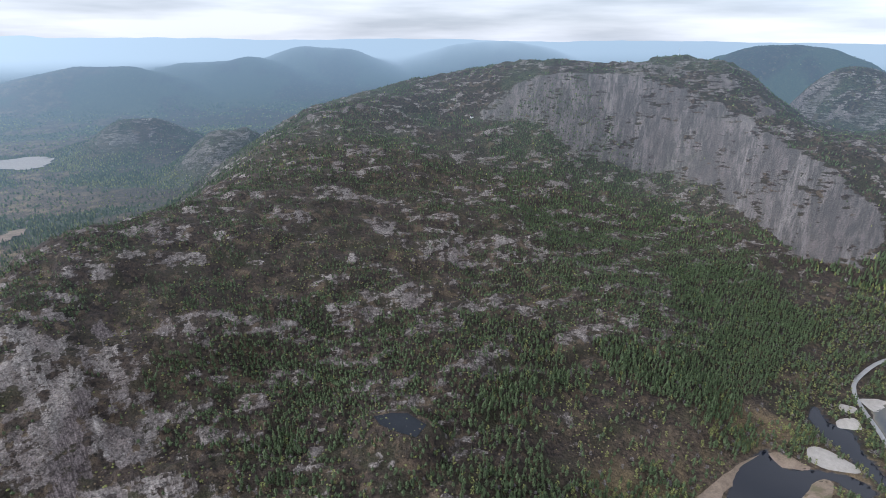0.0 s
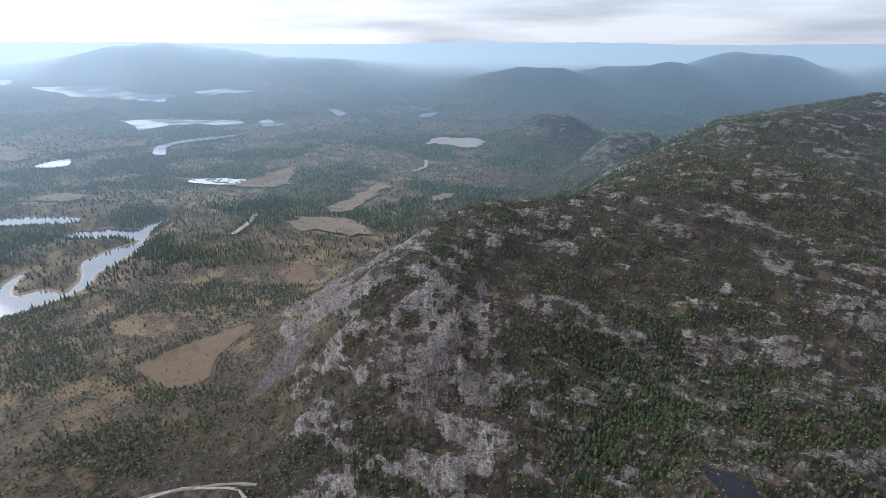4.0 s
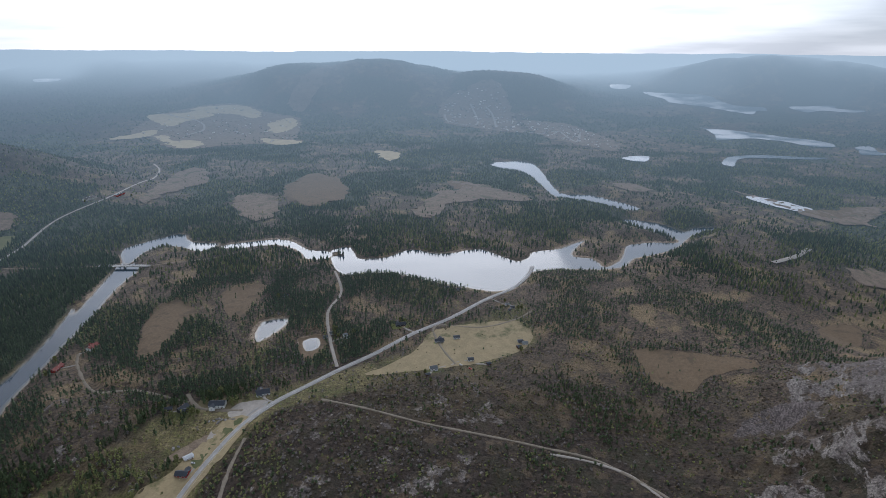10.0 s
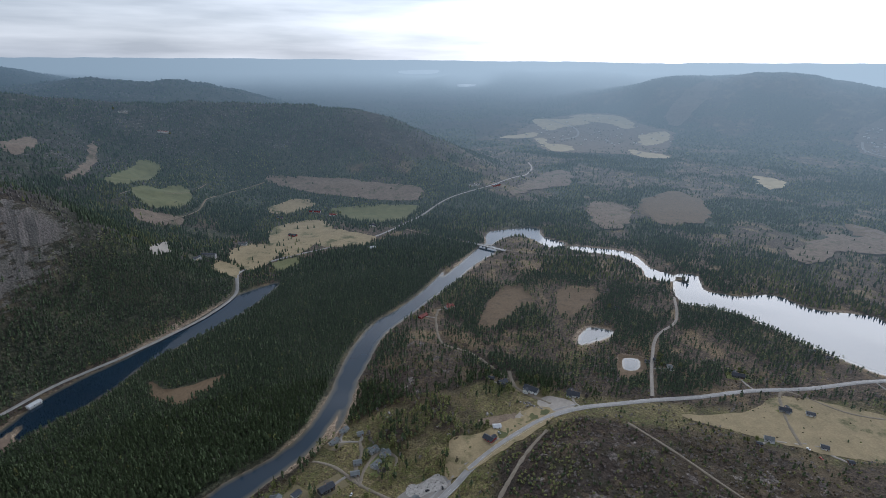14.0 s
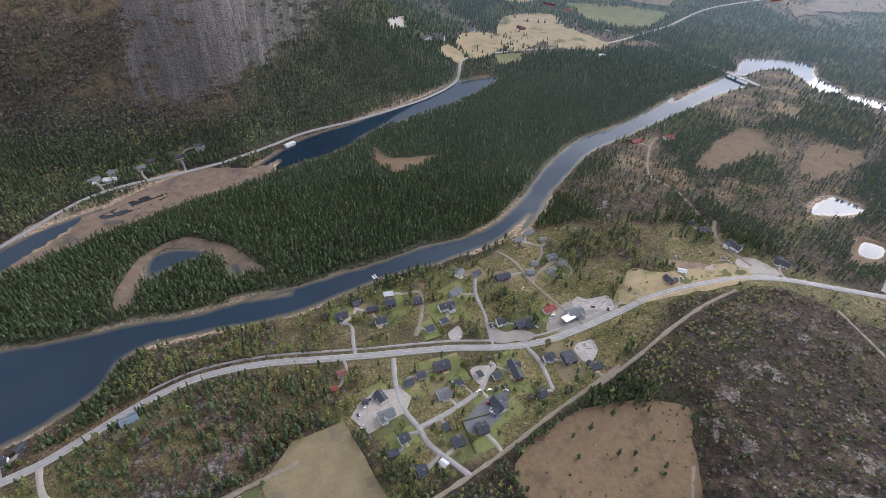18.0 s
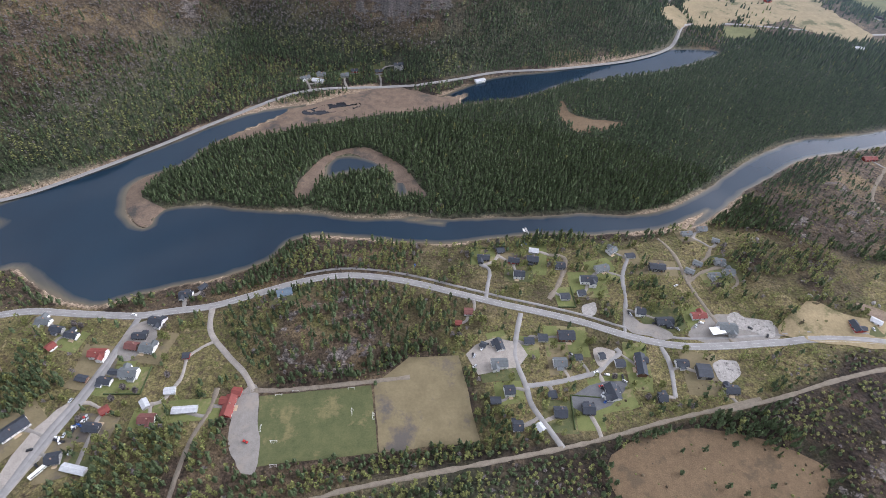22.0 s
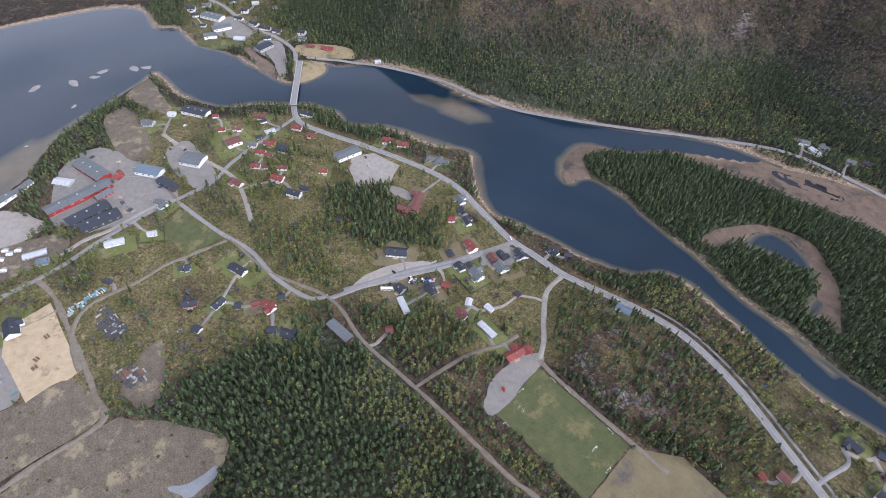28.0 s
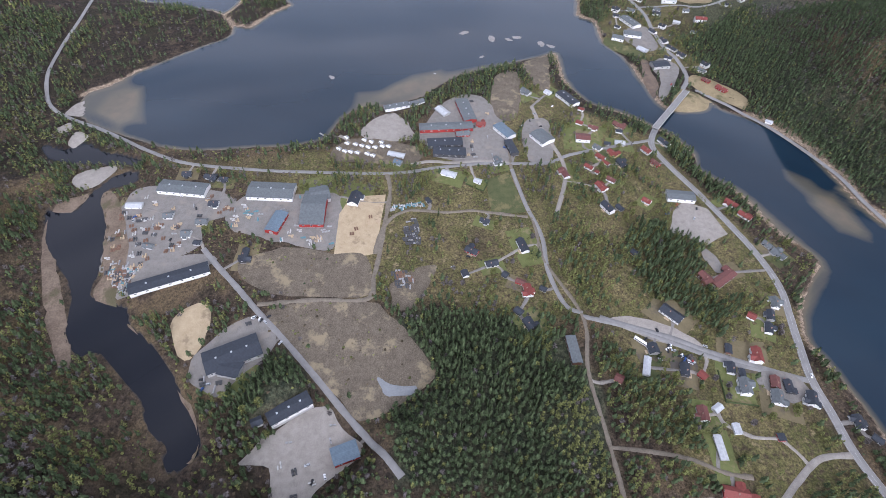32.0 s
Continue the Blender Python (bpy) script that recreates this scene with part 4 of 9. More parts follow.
HOUSES_11 = [(315, -46.8, 15, 8, 17, 'wr'), (320.1, -60.8, 7.2, 5, 68, 'dk'), (400.1, 1.5, 11.5, 6, 78, 'gk'), (418.3, 64.2, 7.9, 5, 38, 'dk'), (325.6, 13.4, 8.3, 7, 27, 'wk'), (290.3, -39.3, 8.8, 7, 57, 'dk'), (277.8, -49.5, 13.6, 9, 33, 'dk'), (257.3, -87.5, 25.9, 8, 13, 'bg'), (237.2, -124.6, 7.1, 8, 67, 'yb'), (381.4, -150.3, 9, 7, 50, 'bk'), (390.6, 324.9, 51, 18, 93, 'wg'), (403, 231.8, 48.5, 24, 97, 'wg'), (359.4, 210.6, 28.1, 13, 176, 'ru'), (385.8, 179.4, 24.3, 50, 100, 'rg'), (407.7, 180, 22.5, 25, 116, 'gg'), (311.7, 225.5, 19.3, 7, 9, 'dk')]
HOUSES_12 = [(272.5, 280.8, 69, 13, 123, 'wk'), (414.2, 332.6, 10.7, 8, 101, 'dk'), (414.2, 305.2, 16.1, 7, 86, 'dk'), (413.5, 289.8, 10.9, 6, 95, 'dk'), (374.9, 284.5, 11.4, 8, 100, 'wk'), (349.8, 321.7, 10.5, 8, 100, 'wg'), (358.1, 363, 18.5, 9, 100, 'wl'), (329.2, 292.5, 9.9, 10, 100, 'wg'), (347.7, 285, 12.9, 8, 100, 'gg'), (320, 276.9, 7.8, 6, 94, 'gk'), (307.4, 320.4, 11.8, 6, 89, 'gg'), (206.4, 192.7, 44.5, 22, 126, 'gk'), (193.3, 188.7, 20.1, 16, 87, 'gk'), (167.1, 130.1, 33.4, 12, 132, 'wk'), (152.5, 150, 8.8, 7, 128, 'dk'), (141.7, 79.8, 21.7, 15, 121, 'ru')]
HOUSES_13 = [(-383.7, -296.4, 13.4, 8, 95, 'rk'), (-406.4, -303.4, 10.2, 7, 141, 'wl'), (-494.5, -319, 20.7, 11, 100, 'wk'), (-523.2, -276.4, 18.2, 11, 114, 'wk'), (-480.8, -353.6, 13.3, 9, 166, 'dk'), (-478.7, -370.3, 9.1, 6, 112, 'dk'), (-675.8, -80.2, 14.5, 8, 113, 'gk'), (-690.1, -56.6, 10.3, 8, 110, 'wk'), (-601.2, -78.7, 10.8, 8, 113, 'wg'), (-629.1, -31.8, 8.6, 8, 103, 'wk'), (-583.5, -83.8, 6.6, 5, 118, 'bk'), (-618.1, -7.3, 6, 6, 118, 'bk'), (-686.9, 35.5, 8.4, 8, 106, 'gk'), (-683.4, 41.8, 9.1, 8, 105, 'wg'), (-669.9, 33.5, 6.7, 8, 118, 'bk'), (-721.2, -145.3, 17.3, 9, 115, 'dk')]
HOUSES_14 = [(-675.4, -249.3, 7.7, 6, 115, 'gk'), (-673, -214.6, 5.5, 6, 95, 'wg'), (-813.8, 16.8, 7.6, 7, 100, 'wg'), (-803.5, 25.1, 7.5, 7, 101, 'gk'), (-792.2, 20.6, 5.9, 6, 94, 'wk'), (-869.6, -89.9, 8.1, 7, 127, 'gk'), (-864.6, -68.1, 8.9, 7, 92, 'gk'), (-620.3, -1084.5, 23.8, 9, 114, 'rk'), (-768.6, -1217.2, 30.2, 8, 126, 'rk'), (-791.3, -1166.8, 21.9, 8, 134, 'wr'), (-506.7, -1103.4, 22.3, 8, 127, 'wg'), (-408.5, -1051.1, 29, 8, 134, 'gk'), (-701.7, -892.2, 18.9, 7, 173, 'wl'), (-1245.6, -1064.6, 35.9, 10, 172, 'wk'), (-1310, -1029.6, 37.9, 8, 3, 'rk'), (-601.3, -561.3, 18, 9, 176, 'wr')]
HOUSES_15 = [(-546.5, -568.9, 19.7, 8, 5, 'rr'), (-800.8, -360.7, 9.7, 8, 100, 'gk'), (-544.4, -1911.5, 25.6, 8, 173, 'wg'), (-605.7, -1771.7, 35.2, 8, 119, 'wr'), (-669.3, -1225.7, 17.7, 8, 131, 'rk'), (-808.5, -1019.1, 21.2, 8, 122, 'wk'), (-685, -242.4, 6.7, 7, 115, 'gk'), (-678.4, -219.7, 6.6, 7, 128, 'wg'), (321.1, -249.2, 7.9, 8, 61, 'wr'), (-378.1, -1033.5, 20.9, 8, 25, 'wk')]
HOUSES_16 = [(940, -169, 14, 9, 60, 'wk'), (943, -194, 15, 10, 62, 'wg'), (941, -237, 14, 9, 70, 'wk'), (957, -239, 13, 9, 70, 'wg'), (988, -262, 24, 10, 82, 'wl'), (894, -240, 12, 9, 55, 'wk'), (912, -300, 21, 10, 95, 'wr'), (878, -286, 10, 7, 80, 'wg'), (915, -266, 13, 9, 70, 'gl'), (950, -346, 12, 8, 100, 'wk'), (963, -370, 16, 9, 110, 'wk'), (948, -284, 12, 8, 80, 'wg'), (992, -212, 14, 9, 60, 'wk'), (778, -287, 13, 9, 40, 'wk')]
HOUSES = HOUSES_16 + HOUSES_1 + HOUSES_2 + HOUSES_3 + HOUSES_4 + HOUSES_5 + HOUSES_6 + HOUSES_7 + HOUSES_8 + HOUSES_9 + HOUSES_10 + HOUSES_11 + HOUSES_12 + HOUSES_13 + HOUSES_14 + HOUSES_15
CARAVANS = [(489, 183), (486, 175), (486, 168), (486, 160), (486, 148), (484, 141), (501, 176), (501, 166), (500, 158), (499, 150), (512, 158), (510, 149), (500, 142), (504, 134), (505, 127), (511, 137), (511, 180)]
SKERRIES = [(648, 237), (687, 99), (816, 74), (807, 29), (809, 3), (819, -10), (748, 38), (805, -48), (801, -63), (925, -165)]
CAR_PLACES = [(-43, -263), (-35, -257), (-36, -256), (-120, -261), (-121, -260), (-139, -244), (-141, -231), (-142, -229), (-141, -224), (-142, -217), (-148, -242), (-161, -241), (-162, -237), (-181, -309), (-182, -307), (-235, -344), (-113, -370), (-114, -369), (-88, -391), (-92, -395), (-106, -396), (-202, -297), (-222, -292), (268, -182), (268, -180), (265, -185), (264, -188), (268, -178), (263, -189), (265, -182), (274, -169), (277, -170), (282, -202), (281, -151), (262, -161), (267, -286), (138, -174), (292, -162), (264, -186), (268, -182), (277, -172), (349, 13), (333, 26), (-303, -288), (-400, -295)]
CAR_PLACES_B = [(-613, -44), (-606, -31), (182, 209), (179, 202), (174, 205), (246, 191), (244, 183), (225, 159), (119, 98), (130, 105), (124, 90), (463, -203), (461, -224), (445, -219), (447, -191), (629, -66), (575, -27), (580, -29), (582, -52), (868, -250), (713, -235), (719, -232), (320, 305), (339, 354), (343, 355), (381, 324), (366, 300), (243, 179), (249, 178), (246, 190), (245, 185), (571, 1), (592, -38), (607, -43), (530, -10)]
LANE_CABINS = [(-249, -350), (-268, -364), (-291, -371), (-300, -355), (-291, -343)]
LANE_CABINS_B = [(-248, -347), (-259, -369), (-278, -384), (-288, -400)]
LANE_UP = [(-48, -316), (-50, -333), (-53, -355), (-44, -363)]
LANE_UP_B = [(-172, -282), (-177, -307), (-182, -326), (-185, -354), (-195, -378)]
LANE_UP_C = [(-202, -272), (-205, -254), (-201, -223)]
LANE_FACTORY = [(502, -20), (502, 10), (487, 61), (482, 113), (500, 158), (517, 190)]
LANE_STACKS = [(337, 104), (377, 103), (401, 84), (406, 43), (415, 8), (416, -43)]
LANE_BARN_B = [(172, -217), (172, -198), (178, -173), (179, -146), (177, -113)]
LANE_FOREST = [(-267, -122), (-253, -107), (-230, -80)]
LANE_HILL_FARM = [(-594, -1471), (-490, -1380), (-399, -1386), (-341, -1338)]
SHOAL_A = [(565, -339), (544, -372), (461, -411), (445, -404), (479, -368), (537, -337)]
SHOAL_B = [(535, -244), (514, -283), (452, -324), (409, -342), (428, -318)]
SHOAL_C = [(585, 180), (647, 148), (692, 92), (737, 15), (684, 42), (616, 95)]
SHOAL_D = [(509, 500), (554, 504), (581, 472), (518, 453), (476, 451)]
SHOAL_E = [(322, -398), (348, -420), (360, -464), (346, -482), (300, -401)]
SHOAL_F = [(527, -390), (489, -402), (447, -399), (454, -370), (499, -353)]
SHOAL_G = [(409, -338), (388, -334), (351, -301), (314, -296), (334, -311), (397, -349)]
GOALS = [(113, -157), (122, -213), (109, -217), (65, -221), (62, -201), (45, -198), (129, -185), (117, -175)]
STAND_CLIFF = [(95, 1339), (347, 1520), (529, 1040), (507, 721), (533, 662), (298, 469), (196, 513), (152, 812)]
STAND_CHURCH = [(431, -161), (431, -224), (381, -219), (340, -249), (296, -213), (336, -158), (395, -141)]
STAND_MILL = [(179, 178), (224, 157), (202, 128), (183, 119), (149, 157), (155, 177)]
STAND_KNOLL = [(185, -282), (154, -300), (102, -329), (29, -320), (-5, -298), (-7, -268), (57, -241), (135, -223), (158, -248)]
STAND_POINT = [(585, 90), (658, 71), (716, 13), (655, 16), (604, 64)]
STAND_SHORE = [(-107, -394), (-148, -409), (-166, -408), (-157, -379), (-138, -361), (-112, -380)]
BIRCH_ROW = [(423, 189), (465, 123), (455, 69), (425, 76), (414, 161)]
BIRCH_MID = [(392, -73), (428, -88), (384, -116), (302, -127), (306, -92)]
BIRCH_LANE = [(194, -63), (232, -109), (173, -113), (180, -148), (151, -164), (136, -105), (166, -81)]
BIRCH_NORTH = [(568, -463), (488, -614), (321, -748), (241, -680), (191, -662), (399, -499)]
STAND_NORTH_DARK = [(809, -361), (634, -524), (458, -574), (288, -687), (227, -655), (397, -496), (591, -381), (707, -319)]
STACK_FIELD = [(383, 84), (394, 71), (363, 61), (354, 62), (351, 79)]
STACK_ROW = [(405, 108), (419, 63), (406, 60), (394, 106)]
STACK_HEAP = [(318, 85), (325, 64), (302, 57), (294, 74)]
STAND_SOUTHWEST = [(262, -160), (224, -175), (181, -217), (164, -184), (165, -114), (283, -97), (267, -132)]
YOUNG_ROW = [(99, -151), (42, -163), (-37, -176), (-42, -158), (14, -143), (77, -132)]
SHORE_TREES = [(158, -348), (122, -389), (39, -392), (-20, -389), (-16, -371), (44, -349), (134, -345)]
STAND_LANE = [(-38, -220), (-62, -202), (-94, -173), (-131, -148), (-123, -120), (-65, -128), (-39, -170)]
STAND_MIDDLE = [(232, -118), (256, -166), (223, -184), (186, -186), (169, -155), (176, -118)]
SPIT = [(327, -418), (345, -451), (343, -475), (316, -500), (323, -476), (325, -444), (292, -429), (306, -402)]
BACK_SAND_A = [(380, 446), (396, 446), (415, 425), (407, 415), (380, 424), (372, 433)]
BACK_SAND_B = [(444, 492), (463, 493), (459, 477), (440, 482)]
BACK_SAND_C = [(496, 529), (520, 533), (537, 520), (518, 515), (500, 512)]
BACK_SAND_D = [(466, 520), (481, 514), (471, 504), (459, 510)]
PUDDLE = [(207, 71), (203, 60), (205, 39), (197, 40), (193, 58), (199, 67)]
STAND_NORTH_EAST = [(701, -250), (654, -296), (603, -352), (535, -395), (492, -419), (844, -554), (890, -431), (851, -337), (784, -275)]
FIELD_N_C = [(-707, -1077), (-740, -1014), (-755, -943), (-702, -917), (-647, -950), (-629, -993)]
FIELD_N_D = [(-421, -1028), (-437, -977), (-400, -924), (-383, -983)]
GREEN_N_B = [(-494, -958), (-551, -949), (-521, -910), (-482, -911)]
FIELD_N_E = [(-673, -1298), (-776, -1319), (-797, -1259), (-696, -1244)]
MEADOW_LOW = [(-390, -1405), (-520, -1448), (-512, -1365), (-463, -1298), (-399, -1281), (-371, -1323)]
CLEARED_A = [(-763, -1468), (-871, -1411), (-1035, -1223), (-1086, -1129), (-1031, -1092), (-950, -1169), (-823, -1332)]
CLEARED_B = [(-182, -1580), (-271, -1713), (-250, -1574), (-196, -1509)]
CLEARED_C = [(-396, -1733), (-410, -1714), (-352, -1546), (-270, -1388), (-261, -1394), (-341, -1573)]
CLEARED_D = [(-341, -1269), (-392, -1262), (-439, -1238), (-401, -1209), (-336, -1212)]
GRAVEL_HEAP = [(-286, -989), (-340, -1090), (-335, -1041), (-288, -964)]
LANE_MEADOW = [(-375, -1213), (-484, -1277), (-547, -1360), (-642, -1415), (-751, -1447)]
LANE_N_FARM = [(-730, -1153), (-700, -1054), (-669, -970)]
ISLET_A = [(791, 458), (830, 452), (860, 451), (875, 387), (850, 365), (818, 383), (761, 399), (761, 426)]
ISLET_B = [(619, 546), (666, 556), (701, 528), (740, 524), (744, 477), (740, 454), (681, 459), (637, 483), (608, 498), (593, 525)]
SHOAL_H = [(508, 531), (547, 535), (579, 517), (597, 505), (558, 462), (497, 424), (490, 455), (499, 495)]
SHOAL_I = [(620, 199), (632, 165), (679, 132), (703, 90), (653, 83), (605, 159), (571, 171), (584, 195)]
VALLEY_A = [(-1315, -230), (-1541, -185), (-1551, -149), (-1357, -151), (-1270, -176)]
VALLEY_B = [(-1671, -155), (-1658, -101), (-1494, 85), (-1452, 54), (-1493, -86)]
VALLEY_C = [(-1708, 683), (-1594, 779), (-1480, 866), (-1545, 1028), (-1408, 928), (-1368, 841), (-1450, 787)]
VALLEY_D = [(-1040, 707), (-972, 775), (-869, 759), (-863, 730), (-990, 690)]
VALLEY_E = [(-1080, 820), (-1105, 952), (-1123, 1048), (-1041, 900), (-1027, 817)]
VALLEY_F = [(-1691, 334), (-1722, 395), (-1638, 445), (-1607, 375)]
VALLEY_G = [(-1408, -759), (-1452, -669), (-1276, -573), (-1205, -621)]
VALLEY_H = [(-1335, -981), (-1643, -1080), (-1777, -1069), (-1593, -939), (-1417, -957), (-1284, -927)]
VALLEY_I = [(-1431, -188), (-1640, -98), (-1584, -13), (-1448, -83)]
VALLEY_J = [(-3297, -1336), (-3691, -1260), (-3515, -1180), (-3189, -1200)]
TOWN_GROUND_A = [(-3378, -405), (-3572, -289), (-3640, -40), (-3076, 74), (-2861, 87), (-2993, -196), (-3094, -338)]
TOWN_GROUND_B = [(-3205, 108), (-3048, 397), (-2538, 518), (-2358, 455), (-2605, 257), (-2836, 159)]
FAR_LANE_A = [(-3247, -360), (-3113, -317), (-3038, -174), (-3205, -162), (-3435, -220)]
FAR_LANE_B = [(-3002, -49), (-3277, -75), (-3392, -122)]
FAR_LANE_C = [(-2903, 89), (-2795, 230), (-2895, 280), (-2574, 330), (-2901, 388)]
FAR_LANE_D = [(-1202, 1255), (-1216, 1330), (-1291, 1418)]
FAR_LANE_E = [(-1027, 523), (-1063, 579), (-1117, 632)]
FAR_LANE_F = [(-2926, -1962), (-2826, -1675), (-2645, -1537), (-2481, -1543)]
POND_ISLE = [(135, -502), (134, -525), (123, -538), (100, -538), (74, -527), (68, -515), (87, -511), (112, -505), (127, -497)]
POND_ISLE2 = [(50, -496), (39, -492), (36, -472), (47, -469)]
BOG_TARN = [(159, -455), (161, -482), (141, -532), (119, -548), (87, -551), (55, -527), (30, -499), (13, -463), (31, -472), (55, -503), (68, -515), (100, -538), (122, -539), (137, -520), (136, -497), (144, -457)]
MUD_BANK = [(285, -545), (246, -592), (206, -636), (126, -673), (67, -671), (-3, -686), (-17, -657), (23, -643), (81, -629), (136, -605), (181, -589), (229, -567)]
POOL_NORTH = [(186, -636), (139, -660), (111, -660), (117, -646), (151, -630), (178, -625)]
SLAB_A = [(396, -806), (373, -826), (365, -808), (352, -787), (369, -766), (382, -781)]
SLAB_B = [(101, -816), (53, -804), (39, -785), (79, -786), (100, -804)]
SLAB_C = [(108, -811), (80, -818), (58, -796), (80, -790)]
POINT_BARE = [(691, 14), (707, -15), (646, -23), (593, -18), (592, 6), (640, 15)]
POINT_TIP = [(736, -20), (764, -56), (737, -60), (675, -61), (668, -47), (700, -33)]
WASTE_A = [(309, 74), (326, 56), (330, 41), (298, 48), (278, 56), (279, 72), (297, 80)]
BANK_BACK = [(365, 408), (372, 393), (318, 347), (277, 329), (239, 316), (215, 284), (184, 238), (152, 201), (127, 187), (118, 195), (156, 228), (190, 269), (227, 316), (248, 342), (280, 351)]
BANK_BACK_B = [(339, 445), (367, 425), (359, 420), (320, 425), (285, 405), (243, 369), (181, 319), (179, 332), (229, 376), (289, 422)]
LANE_FAR = [(702, -249), (711, -247), (735, -256), (763, -256), (796, -249), (825, -236), (888, -224), (932, -218), (969, -206), (1003, -191)]
LANE_TOWN = [(962, -208), (974, -245), (973, -278), (961, -300), (963, -324), (976, -349), (990, -376)]
FIELD_TOWN = [(1013, -272), (987, -277), (971, -300), (974, -324), (1032, -355), (1061, -356), (1045, -288)]
VILLAGE_FAR = [(927, -141), (838, -144), (807, -170), (788, -206), (776, -250), (760, -290), (792, -278), (825, -262), (866, -262), (872, -300), (905, -330), (940, -368), (1000, -398), (1059, -370), (1021, -206), (964, -158)]
LOT_N_A = [(787, -240), (774, -249), (741, -245), (682, -220), (691, -211), (728, -219), (753, -211), (772, -210), (792, -225)]
LOT_N_B = [(880, -184), (891, -216), (823, -226), (810, -205), (828, -187), (844, -176)]
GRASS_N_A = [(708, -245), (689, -283), (668, -273), (655, -240), (666, -227)]
GRASS_N_B = [(750, -266), (734, -301), (700, -332), (675, -321), (718, -262)]
SAND_N = [(689, -208), (678, -198), (710, -196), (771, -194), (780, -205), (747, -208), (718, -214)]
GRASS_N_C = [(843, -149), (825, -171), (810, -203), (791, -201), (793, -180), (813, -150)]
POND_D = [(-661, -281), (-669, -279), (-679, -261), (-657, -251), (-647, -251), (-638, -259), (-631, -260)]
POND_RIM = [(-664, -287), (-674, -281), (-684, -260), (-661, -244), (-641, -240), (-622, -246), (-611, -252), (-620, -265)]
LAWN_GREEN = [(-403, -298), (-427, -299), (-474, -283), (-471, -275), (-426, -283), (-395, -287)]
SOIL_DARK = [(-401, -325), (-423, -318), (-442, -305), (-438, -299), (-419, -304), (-404, -312)]
COURT = [(-436, -301), (-449, -302), (-450, -295), (-436, -293)]
ROCK_SPOTS = [(-464, -313), (-465, -308), (-469, -305), (-468, -300), (-468, -296), (-470, -292), (-471, -288), (-463, -302), (-334, -411), (-339, -410), (-337, -404), (-332, -405), (-418, -327), (-422, -324), (-357, -331), (-365, -331), (-372, -332)]
FAR_LAKE_A2 = [(-4130, 737), (-4107, 867), (-4026, 825), (-4042, 737)]
FAR_LAKE_A3 = [(-3455, 1642), (-3437, 1727), (-3412, 1864), (-3353, 1854), (-3274, 1959), (-3251, 1904), (-3336, 1782), (-3324, 1693), (-3367, 1664)]
FAR_LAKE_J = [(-2635, 2038), (-2577, 2062), (-2467, 2034), (-2451, 1967), (-2532, 1992)]
HOLE_A = [(-1509, 929), (-1553, 1021), (-1477, 983), (-1417, 915), (-1359, 909), (-1388, 858), (-1434, 855)]
HEATH_A = [(-1050, 808), (-1072, 865), (-1124, 957), (-1167, 1067), (-1130, 1072), (-1072, 951), (-1029, 849)]
HEATH_B = [(-1032, 656), (-1001, 719), (-938, 750), (-886, 769), (-873, 730), (-927, 698), (-981, 647)]
HEATH_C = [(-936, 1035), (-941, 1109), (-919, 1121), (-911, 1060)]
PALE_A = [(-2840, -1965), (-2968, -1848), (-3067, -1741), (-2943, -1651), (-2816, -1715), (-2674, -1744), (-2742, -1866)]
PALE_B = [(-3060, -1841), (-3227, -1703), (-3221, -1556), (-3117, -1427), (-2982, -1421), (-3042, -1566), (-3018, -1673)]
PALE_C = [(-2385, -1628), (-2472, -1632), (-2317, -1497), (-2325, -1419), (-2257, -1315), (-2137, -1336), (-2191, -1433)]
PALE_D = [(-2432, -1127), (-2414, -1028), (-2382, -921), (-2314, -914), (-2279, -1012)]
PALE_E = [(-2848, -1278), (-2981, -1254), (-3063, -1227), (-2872, -1128), (-2631, -1121), (-2639, -1173)]
PALE_F = [(-2311, -1808), (-2436, -1809), (-2564, -1748), (-2424, -1683), (-2312, -1719)]
PALE_G = [(-2196, -529), (-2203, -461), (-2130, -411), (-1997, -426), (-2068, -479)]
CHUTE_A = [(-329, 408), (-317, 407), (-300, 375), (-287, 352), (-277, 305), (-303, 300), (-315, 341), (-323, 369), (-327, 390)]
WOOD_DARK = [(-235, 508), (-200, 557), (-170, 570), (-123, 564), (-52, 520), (-14, 506), (-25, 464), (-74, 437), (-125, 440), (-188, 448), (-231, 478)]
PATH_SLAB = [(-300, 110), (-328, 148), (-374, 164), (-405, 149), (-427, 132), (-440, 100), (-445, 60)]
RUBBLE_A = [(-244, -257), (-255, -259), (-265, -256), (-260, -244), (-246, -237), (-241, -243)]
RUBBLE_B = [(-272, -307), (-283, -315), (-294, -306), (-314, -304), (-309, -287), (-294, -290), (-279, -297)]
OUTCROP = [(-139, -316), (-153, -321), (-151, -309), (-139, -303)]
YARD_A = [(-29, -258), (-37, -268), (-54, -276), (-76, -271), (-82, -259), (-73, -246), (-39, -238)]
YARD_B = [(-115, -221), (-131, -232), (-146, -236), (-164, -237), (-162, -231), (-146, -213), (-124, -205), (-113, -211)]
YARD_C = [(-178, -315), (-189, -299), (-204, -296), (-215, -287), (-210, -281), (-194, -282), (-176, -288)]
YARD_D = [(403, -222), (393, -232), (375, -236), (371, -228), (388, -218)]
YARD_E = [(267, -269), (252, -281), (238, -264), (250, -243), (263, -243)]
YARD_F = [(-143, -267), (-159, -266), (-154, -257), (-143, -248)]
